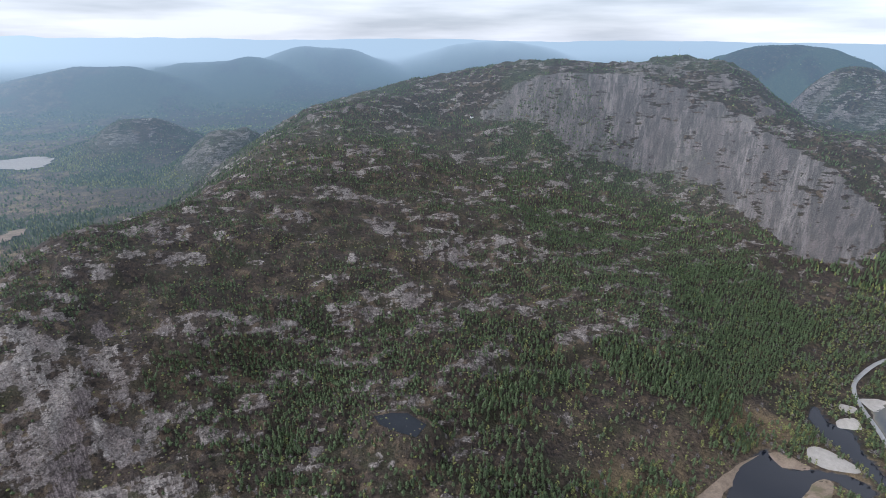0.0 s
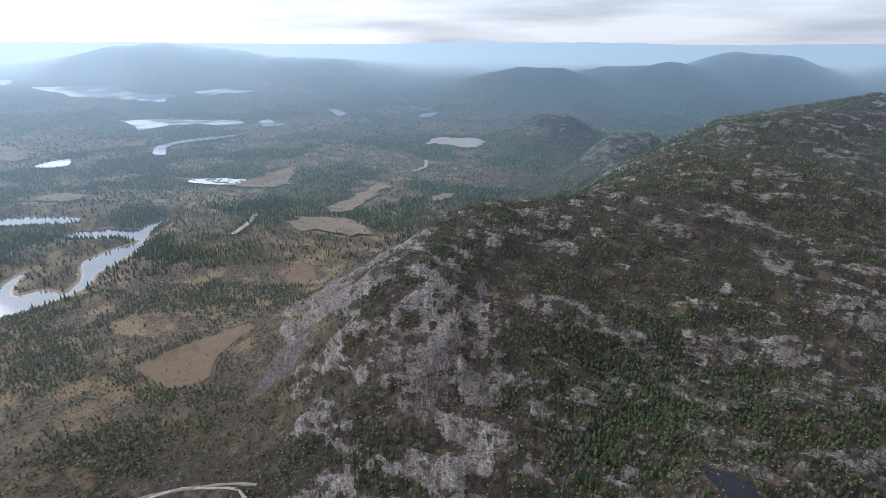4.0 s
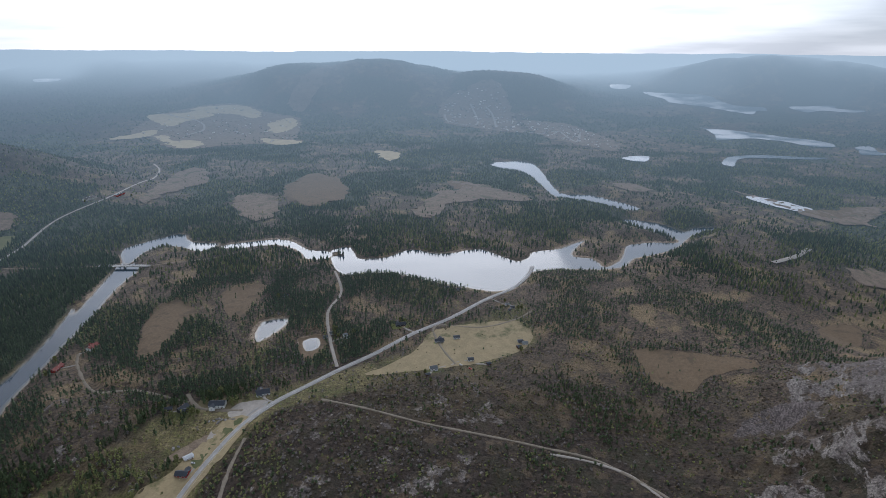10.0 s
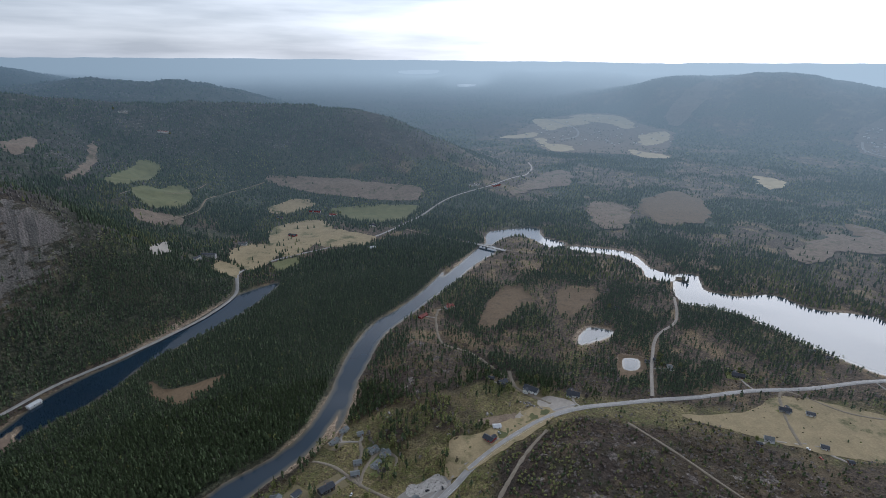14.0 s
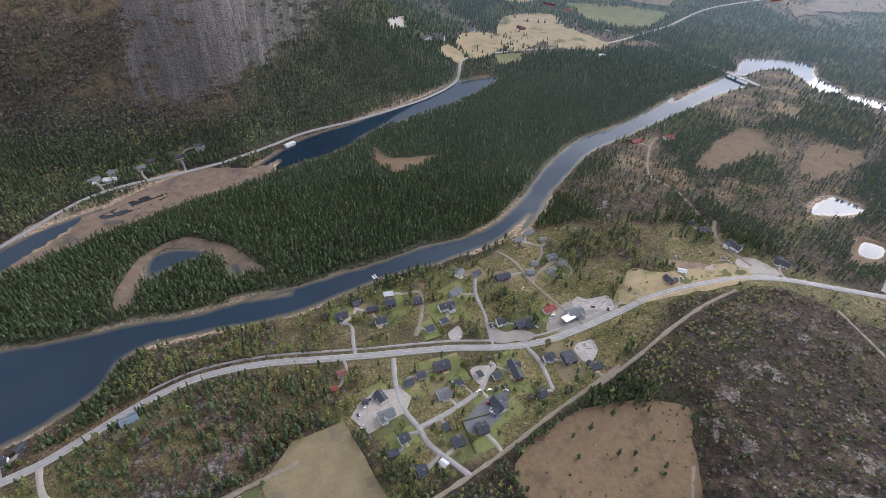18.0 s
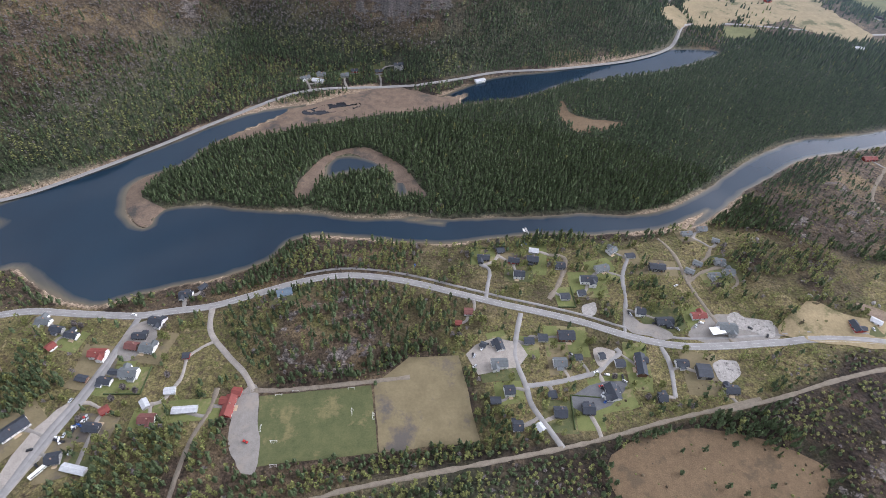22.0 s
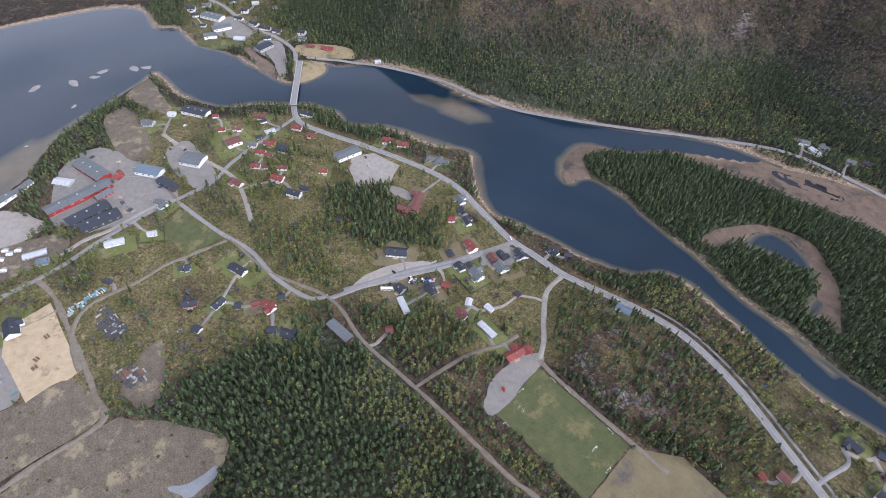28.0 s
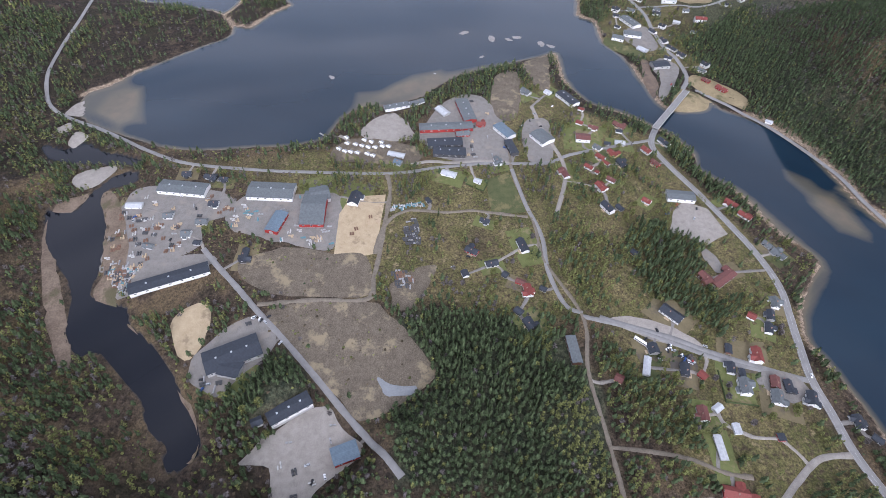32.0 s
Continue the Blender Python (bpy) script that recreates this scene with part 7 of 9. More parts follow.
def density(x, y):
    """Share of the possible trees that stand at x, y, and the share of them that are broadleaved."""
    rock, sand, grass = lookup(COVER["rock"], x, y), lookup(COVER["sand"], x, y), lookup(COVER["grass"], x, y)
    shore, z, az, r = lookup(SHORE, x, y), lookup(GZ, x, y), turn_of(x, y), np.hypot(x, y)
    clump = fbm(x, y, 110, 5, 91, 0.6)
    d = 0.2 + 0.78 * step(clump, 0.42, 0.56)
    d = np.where(r > 1000, (0.12 + 0.85 * woodland(x, y)) * (0.55 + 0.45 * step(clump, 0.4, 0.5)), d)
    leaf = 0.06 + 0.4 * step(fbm(x, y, 120, 3, 55), 0.5, 0.7)
    # more birches at low bearings put the valley's sunlit brightness into the trees
    leaf = np.where(r > 1000, 0.12 + 0.5 * step(fbm(x, y, 170, 3, 55), 0.45, 0.62) + 0.25 * (1 - step(az, 50, 80)), leaf)
    scrub = (az > 57) & (az < 165) & (z > 8.5) & (r < 720) & (y > -275)
    d = np.where(scrub, 0.3 + 0.55 * step(clump, 0.46, 0.58), d)
    leaf = np.where(scrub, 0.62, leaf)
    south = (az > -85) & (az < -15) & (r < 1000) & (z < 60)
    d = np.where(south, 0.14 + 0.62 * step(clump, 0.49, 0.57), d)
    leaf = np.where(south, np.maximum(leaf, 0.42), leaf)
    moor = (az > 42) & (az < 92) & (r > 380) & (r < 1000) & (z < 90)
    d = np.where(moor, 0.08 + 0.6 * step(clump, 0.5, 0.58), d)
    leaf = np.where(moor, 0.2, leaf)
    west = (z > 40) & (az > -45) & (az < 72)
    d = np.where(west, np.where(az < 20, 0.17 + 0.52 * step(clump, 0.42, 0.55), 0.12 + 0.62 * step(clump, 0.44, 0.56)), d)
    leaf = np.where(west, 0.12, leaf)
    north = (np.abs(az) > 100) & (z > 8.5) & (r < 1250) & ((az < 0) | (az > 150))
    low = 1 - step(z + 60 * (clump - 0.5) - np.where((az > 150) & (az < 178), 110, 0), 27, 47)
    high = step(z, 110, 160)
    d = np.where(north, 0.96 * low + (1 - low) * (0.3 + 0.45 * step(clump, 0.42, 0.56)) * (1 - 0.3 * high), d)
    leaf = np.where(north, 0.03 + 0.5 * step(fbm(x, y, 75, 4, 57), 0.52, 0.62) * low + (1 - low) * (0.86 - 0.4 * step(fbm(x, y, 60, 3, 58), 0.55, 0.66)), leaf)
    d = d * (1 - 0.95 * step(rock, 0.62, 0.95)) * (1 - 0.35 * step(rock, 0.3, 0.6))
    for loop in (CLIFF, NORTH_FACE):
        d = d * np.maximum(step(near_loop(x, y, loop), -40, 10), 0.06 if loop is CLIFF else 0.07 + 0.5 * (1 - step(z, 60, 130)))
    for loop in VILLAGE:
        f = 1 - step(near_loop(x, y, loop), -8, 12)
        d = d * (1 - f) + f * (0.06 + 0.62 * step(fbm(x, y, 42, 4, 77), 0.49, 0.57))
        leaf = np.maximum(leaf, 0.75 * f)
    for loop, share, lf in ((STAND_ISLAND, 0.98, 0.02), (STAND_SOUTH, 0.95, 0.1), (STAND_WEST, 0.6, 0.1), (STAND_CLIFF, 0.92, 0.06), (STAND_CHURCH, 0.9, 0.15),
                            (STAND_MILL, 0.95, 0.05), (STAND_KNOLL, 0.5, 0.3), (WOOD_DARK, 0.92, 0.04), (STAND_UPPER, 0.97, 0.04), (STAND_POINT, 0.9, 0.4), (STAND_SHORE, 0.4, 0.8), (BIRCH_ROW, 0.8, 0.9), (BIRCH_MID, 0.7, 0.7), (BIRCH_LANE, 0.6, 0.75), (BIRCH_NORTH, 0.85, 0.5), (STAND_SOUTHWEST, 0.8, 0.45), (YOUNG_ROW, 0.85, 0.6), (SHORE_TREES, 0.3, 0.75), (STAND_LANE, 0.85, 0.4), (STAND_NORTH_EAST, 0.93, 0.14), (STAND_MIDDLE, 0.75, 0.5)):
        f = 1 - step(near_loop(x, y, loop), -6, 10)
        d, leaf = np.maximum(d, share * f * (1 - 0.7 * step(rock, 0.5, 0.9))), leaf * (1 - f) + lf * f
    for loop in OPEN:
        d = d * np.maximum(step(near_loop(x, y, loop), -2, 5), 0.10 * step(clump, 0.45, 0.6) if loop in (FIELD_N_A, FIELD_N_B) else 0.015 if loop in (CLEARED_A, CLEARED_B, CLEARED_C, CLEARED_D, BOG_SOUTH, FIELD_FARM, FIELD_BARE, FIELD_BARE_B, BOG_A, BOG_B, BOG_C, BOG_D, BOG_E) else 0.0)
    for loop in FAR_WATERS + [FAR_FIELD_A, FAR_PIT, FAR_BOG_A, FAR_BOG_B, FAR_BOG_C, TARN] + VALLEY_OPEN + [HOLE_A, HEATH_A, HEATH_B, HEATH_C, PALE_A, PALE_B, PALE_C, PALE_D, PALE_E, PALE_F, PALE_G]+ CHUTES:
        d = d * np.maximum(step(near_loop(x, y, loop), 2, 8 if loop is TARN else 20), 0.5 * step(clump, 0.46, 0.56) if loop is FAR_FIELD_A else 0.12 if loop in VALLEY_OPEN else 0.0)
    for line, half in ROAD_LINES:
        d = d * step(near_line(x, y, line), half + 1.5, half + 5)
    for cx, cy, cr in KEEP_CLEAR:
        d = np.where((x - cx) ** 2 + (y - cy) ** 2 < cr * cr, 0, d)
    d = d * (shore > 5) * (z > 0.8)
    return d, leaf


def sow(x, y, near, tall, wide, tag, far=False):
    d, leaf = density(x, y)
    ok = rng.uniform(0, 1, x.size) < d
    x, y, leaf = x[ok], y[ok], leaf[ok]
    z = lookup(GZ, x, y) - 0.3
    n = x.size
    high = (z > 55) & (np.abs(turn_of(x, y) - 14) < 58)
    size = rng.uniform(0.55, 1.15, n) * np.where(high, 0.58, 1.0) * (0.75 + 0.5 * fbm(x, y, 60, 2, 33))
    az_, far_ = turn_of(x, y), np.hypot(x, y)
    scrub = (az_ > 57) & (az_ < 165) & (z > 8.2) & (far_ < 720) & (y > -275)
    moor = (az_ > 42) & (az_ < 92) & (far_ > 380) & (far_ < 1000)
    size = size * np.where(scrub, 0.42, np.where(moor, 0.66, 1.0))
    broad = rng.uniform(0, 1, n) < leaf
    bare_ = broad & (rng.uniform(0, 1, n) < np.where((np.abs(turn_of(x, y)) > 100) & ((turn_of(x, y) < 0) | (turn_of(x, y) > 117)), 0.1 + 0.85 * step(z - np.where(turn_of(x, y) > 0, 90, 0), 26, 44), np.where(scrub, 0.8, np.where(np.hypot(x, y) > 1000, 0.15, 0.36))))
    green = broad & ~bare_
    spruce = ~broad & (rng.uniform(0, 1, n) < 0.25)
    pines = ~broad & ~spruce
    for mask, name, shape, mats, label, kh, kw in (
            (pines, "pine_wood", SHAPE_PINE, (M_PINE, M_PINE_FAR), "dark green pine forest", 1.0, 1.0),
            (spruce, "spruce_wood", SHAPE_SPRUCE, (M_PINE, M_PINE_FAR), "dark green spruces among the pines", 1.15, 0.85),
            (green, "birch_wood", SHAPE_ROUND, (M_BIRCH, M_BIRCH_FAR), "fresh yellow-green birches in early leaf", 0.85, 0.85),
            (bare_, "bare_birch_wood", SHAPE_ROUND, (M_TWIGS, M_TWIGS_FAR), "leafless grey-brown birch scrub", 0.55, 0.9)):
        grow(name, shape if near == 2 else SHAPE_FAR if near == 0 else {'pine_wood': SHAPE_PINE_MID, 'spruce_wood': SHAPE_SPRUCE_MID}.get(name, SHAPE_ROUND_MID), x[mask], y[mask], z[mask], tall * kh * size[mask], wide * kw * (0.72 + 0.5 * size[mask]), mats[1] if far else mats[0], label + tag, far=far)


# ---- houses ----
def box(bm, x0, y0, z0, x1, y1, z1):
    v = [bm.verts.new(p) for p in ((x0, y0, z0), (x1, y0, z0), (x1, y1, z0), (x0, y1, z0), (x0, y0, z1), (x1, y0, z1), (x1, y1, z1), (x0, y1, z1))]
    for f in ((3, 2, 1, 0), (4, 5, 6, 7), (0, 1, 5, 4), (1, 2, 6, 5), (2, 3, 7, 6), (3, 0, 4, 7)):
        bm.faces.new([v[i] for i in f])
    return v


def prism(bm, outline, x0, x1):
    """A body with one outline (y, z) from x0 to x1."""
    a = [bm.verts.new((x0, y, z)) for y, z in outline]
    b = [bm.verts.new((x1, y, z)) for y, z in outline]
    n = len(outline)
    bm.faces.new(a[::-1])
    bm.faces.new(b)
    for i in range(n):
        bm.faces.new((a[i], a[(i + 1) % n], b[(i + 1) % n], b[i]))


def finish(name, bm, materials):
    bmesh.ops.recalc_face_normals(bm, faces=bm.faces[:])
    me = bpy.data.meshes.new(name)
    bm.to_mesh(me)
    bm.free()
    for m in materials if isinstance(materials, (list, tuple)) else [materials]:
        me.materials.append(m)
    return me


def part(name, bm, material, parent, label=""):
    """Links a bmesh, or a mesh that others share, as one part of a thing."""
    ob = new(name, bm if isinstance(bm, bpy.types.Mesh) else finish(name, bm, material))
    ob.parent = parent
    return tagged(ob, label) if label else ob


def pane_mesh(name, w, h, frame_m, glass_m):
    """A window: a frame that stands 6 cm proud and a recessed pane."""
    bm = bmesh.new()
    t = 0.11
    rings = [[bm.verts.new((sx * a, y, sz * c)) for sx, sz in ((-1, -1), (1, -1), (1, 1), (-1, 1))]
             for a, c, y in ((w / 2, h / 2, 0.02), (w / 2, h / 2, -0.08), (w / 2 - t, h / 2 - t, -0.08), (w / 2 - t, h / 2 - t, -0.03))]
    for p, q in zip(rings, rings[1:]):
        for k in range(4):
            bm.faces.new((p[k], p[(k + 1) % 4], q[(k + 1) % 4], q[k]))
    bm.faces.new(rings[-1]).material_index = 1
    return finish(name, bm, [frame_m, glass_m])


WINDOW = pane_mesh("window", 1.3, 1.2, M_WHITE, M_GLASS)
WINDOW_WIDE = pane_mesh("window", 2.4, 1.4, M_WHITE, M_GLASS)
bm = bmesh.new()
box(bm, -0.5, -0.07, 0, 0.5, 0.02, 2.05)
DOOR = finish("door", bm, WALLS["b"])
bm = bmesh.new()
for k in range(5):
    box(bm, -2.0, -0.08 + 0.01 * (k % 2), 0.75 * k + 0.02, 2.0, 0.02, 0.75 * k + 0.73)
GATE = finish("gate", bm, M_STEEL)
bm = bmesh.new()
box(bm, -0.4, -0.4, -1.2, 0.4, 0.4, 0.9)
box(bm, -0.5, -0.5, 0.9, 0.5, 0.5, 1.05)
CHIMNEY = finish("chimney", bm, M_BRICK)
WORD = dict(w="white", r="red", g="grey", d="dark", y="yellow", b="brown")
RWORD = dict(k="black", r="red tiled", g="grey", b="brown tiled", l="pale metal", u="blue-grey")
house_rng = random.Random(11)


def house(x, y, length, depth, angle, style):
    """A gabled wooden house or a low hall: wall, roof, chimney, doors, windows, porch."""
    if length < 24:
        length, depth = 0.86 * length, 0.87 * depth
    wall_m, roof_m = WALLS[style[0]], ROOFS[style[1]]
    hall = length >= 24 or depth >= 12
    shed = length < 9 and depth <= 7 or style[1] == "l"
    h = 4.8 if hall else 2.5 if shed else 2.9 if depth <= 7 else house_rng.choice((3.2, 4.6))
    pitch = 0.2 if hall else 0.4 if shed else 0.62
    ca, sa = math.cos(radians(angle)), math.sin(radians(angle))
    zs = [gz(x + ca * u * length / 2 - sa * v * depth / 2, y + sa * u * length / 2 + ca * v * depth / 2) for u in (-1, 1) for v in (-1, 1)]
    base = max(sum(zs) / 4, 1.0) + 0.15
    low = min(zs) - base - 0.8
    root = new("hall" if hall else "shed" if shed else "house")
    root.matrix_world = pose(x, y, base, 0, 0, angle)
    KEEP_CLEAR.append((x, y, 0.55 * max(length, depth) + 1.5))
    L, D = length / 2, depth / 2
    ridge = h + D * pitch
    bm = bmesh.new()
    prism(bm, [(-D, low), (D, low), (D, h), (0, ridge), (-D, h)], -L, L)
    part("wall", bm, wall_m, root)
    bm = bmesh.new()
    box(bm, -L - 0.05, -D - 0.05, low, L + 0.05, D + 0.05, 0.3)
    part("foundation", bm, M_CONCRETE, root)
    o, t = 0.55, 0.22
    for s in (-1, 1):
        bm = bmesh.new()
        e = (D + o) * s
        ze = h - o * pitch
        prism(bm, [(e, ze + 0.03), (0, ridge + 0.03), (0, ridge + t), (e, ze + t)], -L - o, L + o)
        part("roof", bm, roof_m, root)
    if not hall and not shed:
        c = part("chimney", CHIMNEY, None, root)
        c.location = (house_rng.uniform(-0.3, 0.3) * L, 0.35 * D, ridge - 0.35 * D * pitch + 0.3)
        # a porch or wing on one long side
        w, d = min(0.42 * length, 5.0), 2.4
        s, px = house_rng.choice((-1, 1)), house_rng.uniform(-0.35, 0.35) * length
        bm = bmesh.new()
        box(bm, px - w / 2, s * D - (d if s < 0 else 0) + 0.01 * s, low, px + w / 2, s * D + (d if s > 0 else 0) + 0.01 * s, 0.25)
        if house_rng.random() < 0.6:
            part("terrace", bm, GOODS[0], root, "bare wooden terrace")
        else:
            box(bm, px - w / 2 + 0.1, s * (D + d / 2) - d / 2 + 0.06, 0.25, px + w / 2 - 0.1, s * (D + d / 2) + d / 2 - 0.06, 2.3)
            part("porch", bm, wall_m, root)
            bm = bmesh.new()
            prism(bm, [(s * D, 2.75), (s * (D + d + 0.4), 2.28), (s * (D + d + 0.4), 2.45), (s * D, 2.95)], px - w / 2 - 0.3, px + w / 2 + 0.3)
            part("porch_roof", bm, roof_m, root)
        if length >= 10.5 and house_rng.random() < 0.55:
            # a gabled wing across the house
            side, wx, ww = -s, house_rng.choice((-1, 1)) * 0.24 * length, min(0.42 * length, 6.2)
            reach, wr = side * (D + house_rng.uniform(2.2, 4.2)), h - 0.25 + ww / 2 * pitch
            bm = bmesh.new()
            prism(bm, [(wx - ww / 2, low), (wx + ww / 2, low), (wx + ww / 2, h - 0.25), (wx, wr), (wx - ww / 2, h - 0.25)], -0.4 * side * D, reach)
            bmesh.ops.transform(bm, matrix=Matrix(((0, 1, 0, 0), (1, 0, 0, 0), (0, 0, 1, 0), (0, 0, 0, 1))), verts=bm.verts[:])
            part("wing", bm, wall_m, root)
            for q in (-1, 1):
                bm = bmesh.new()
                prism(bm, [(wx + q * (ww / 2 + 0.4), h - 0.25 - 0.4 * pitch), (wx, wr), (wx, wr + 0.2), (wx + q * (ww / 2 + 0.4), h - 0.05 - 0.4 * pitch)], 0.1 * side * D, reach + 0.45 * side)
                bmesh.ops.transform(bm, matrix=Matrix(((0, 1, 0, 0), (1, 0, 0, 0), (0, 0, 1, 0), (0, 0, 0, 1))), verts=bm.verts[:])
                part("wing_roof", bm, roof_m, root)
            w = part("window", WINDOW, None, root)
            w.matrix_basis = pose(wx, reach, 1.5, 0, 0, 0 if side < 0 else 180)
    n = max(1, min(7, int(length / (7 if hall else 3.6))))
    storeys = (1.5, 3.6) if h > 4 and not hall else (1.5,) if not hall else (3.0,)
    for s in (-1, 1):
        for k in range(n):
            u = (k + 0.5) / n * length - L
            for zz in storeys:
                if shed and k % 2:
                    continue
                w = part("window", WINDOW_WIDE if hall or (k + len(style)) % 3 == 0 else WINDOW, None, root)
                w.matrix_basis = pose(u, s * D, zz, 0, 0, 0 if s < 0 else 180)
        if not shed and not hall:
            w = part("window", WINDOW, None, root)
            w.matrix_basis = pose(s * L, 0, h + 0.5 if pitch > 0.5 else 1.6, 0, 0, 90 * s)
    d = part("gate" if hall else "door", GATE if hall else DOOR, None, root)
    d.matrix_basis = pose(-0.25 * L if hall else 0.6 * L, -D, 0.1, 0, 0, 0)
    if hall:
        d = part("gate", GATE, None, root)
        d.matrix_basis = pose(L, 0, 0.1, 0, 0, 90)
        if length > 30:
            for k in range(3):
                bm = bmesh.new()
                vx = (k - 1) * length * 0.28
                box(bm, vx - 0.6, -0.6, ridge - 0.3, vx + 0.6, 0.6, ridge + 0.7)
                box(bm, vx - 0.75, -0.75, ridge + 0.7, vx + 0.75, 0.75, ridge + 0.82)
                part("roof_vent", bm, M_STEEL, root)
    kind_ = "industrial hall" if hall else "small shed" if shed else "wooden house"
    tagged(root, f"{WORD[style[0]]} {kind_} with a {RWORD[style[1]]} roof", "hall" if hall else "shed" if shed else "house", "sheds and garages" if shed else "halls and works" if hall else "houses of the village")
    return root


for h_ in HOUSES:
    house(*h_)


# drives from the houses to the nearest lane
def nearest_road(x, y):
    best = (1e9, None)
    for line, half in ROAD_LINES:
        for (ax, ay), (bx, by) in zip(line, line[1:]):
            ex, ey = bx - ax, by - ay
            t = min(max(((x - ax) * ex + (y - ay) * ey) / max(ex * ex + ey * ey, 1e-6), 0), 1)
            px, py = ax + t * ex, ay + t * ey
            d = math.hypot(px - x, py - y)
            if d < best[0]:
                best = (d, (px, py))
    return best


for hx, hy, hl, hd, ha, hs in HOUSES:
    dist, (rx_, ry_) = nearest_road(hx, hy)
    if 10 < dist < 48 and hl < 24 and gz(hx, hy) < 30:
        bend = house_rng.uniform(-4, 4)
        mx, my = (hx + rx_) / 2 + bend, (hy + ry_) / 2 - bend
        if min(float(lookup(SHORE, mx, my)), float(lookup(SHORE, rx_, ry_))) > 3:
            line = [(hx, hy), (mx, my), (rx_, ry_)]
            ribbon("driveway", line, 3.2, house_rng.choice((M_GRAVEL, M_LOT, M_LOT)), "short gravel drive up to a house", 0.24, "driveway", ragged=0.45)
            ROAD_LINES.append((line, 1.6))


# mown lawns and trodden grass round the houses
HEDGES = []
for hx, hy, hl, hd, ha, hs in HOUSES:
    pick = house_rng.random()
    if hl < 9 or hl > 24 or pick > 0.72 or math.hypot(hx, hy) > 760 or gz(hx, hy) > 30 or float(lookup(SHORE, hx, hy)) < 16:
        continue
    w_, d_, off = hl * house_rng.uniform(0.8, 1.25), hd * house_rng.uniform(1.1, 1.7), house_rng.uniform(-5, 5)
    ca_, sa_ = math.cos(radians(ha)), math.sin(radians(ha))
    if pick < 0.26:
        line = [(hx + ca_ * u * w_ - sa_ * (v * d_ + off), hy + sa_ * u * w_ + ca_ * (v * d_ + off)) for u, v in ((-1, -1), (-1, 1), (1, 1))]
        if all(nearest_road(*q)[0] > 4 and float(lookup(SHORE, *q)) > 5 and not any((q[0] - k[0]) ** 2 + (q[1] - k[1]) ** 2 < (0.55 * max(k[2], k[3]) + 1) ** 2 for k in HOUSES)
               for e, g in zip(line, line[1:]) for q in ((e[0] + (g[0] - e[0]) * t_ / 4, e[1] + (g[1] - e[1]) * t_ / 4) for t_ in range(5))):
            HEDGES.append(line)
    drape("lawn", [(hx + ca_ * u * w_ - sa_ * (v * d_ + off), hy + sa_ * u * w_ + ca_ * (v * d_ + off)) for u, v in ((-1, -1), (1, -1), (1, 1), (-1, 1))],
          M_LAWN if pick < 0.4 else M_PITCH if pick < 0.55 else M_OLDPITCH, "mown green garden lawn by a house" if pick < 0.55 else "bleached garden grass by a house", "lawn", 0.12 + 0.08 * pick, fringe=1.6, cell=9, sharp=True)


def hedge(corners):
    """A clipped hedge along a line of corners: a bumpy green body, one metre and a half high."""
    r = random.Random(int(corners[0][0] * 7))
    v, f = [], []
    for (ax, ay), (bx_, by_) in zip(corners, corners[1:]):
        n_ = max(2, int(math.hypot(bx_ - ax, by_ - ay) / 1.1))
        l = math.hypot(bx_ - ax, by_ - ay)
        nx, ny = -(by_ - ay) / l, (bx_ - ax) / l
        k0 = len(v)
        for i in range(n_ + 1):
            x, y = ax + (bx_ - ax) * i / n_, ay + (by_ - ay) * i / n_
            z, tall = gz(x, y) - 0.1, r.uniform(1.2, 1.75)
            for o_, h_ in ((-0.5, 0), (-0.55, 0.6), (-0.3, 1), (0.3, 1), (0.55, 0.6), (0.5, 0)):
                o_ = o_ * r.uniform(0.8, 1.25)
                v.append((x + nx * o_, y + ny * o_, z + tall * h_ * r.uniform(0.92, 1.05)))
        f += [(k0 + i * 6 + k, k0 + i * 6 + k + 1, k0 + i * 6 + k + 7, k0 + i * 6 + k + 6) for i in range(n_) for k in range(5)]
        f += [(k0, k0 + 1, k0 + 4, k0 + 5), (k0 + 1, k0 + 2, k0 + 3, k0 + 4), (k0 + n_ * 6 + 1, k0 + n_ * 6, k0 + n_ * 6 + 5, k0 + n_ * 6 + 4), (k0 + n_ * 6 + 2, k0 + n_ * 6 + 1, k0 + n_ * 6 + 4, k0 + n_ * 6 + 3)]
    tagged(new("hedge", mesh_of("hedge", v, f, [M_HEDGE], smooth=False)), "clipped dark green hedge round a garden lawn", "hedge", "garden hedges")


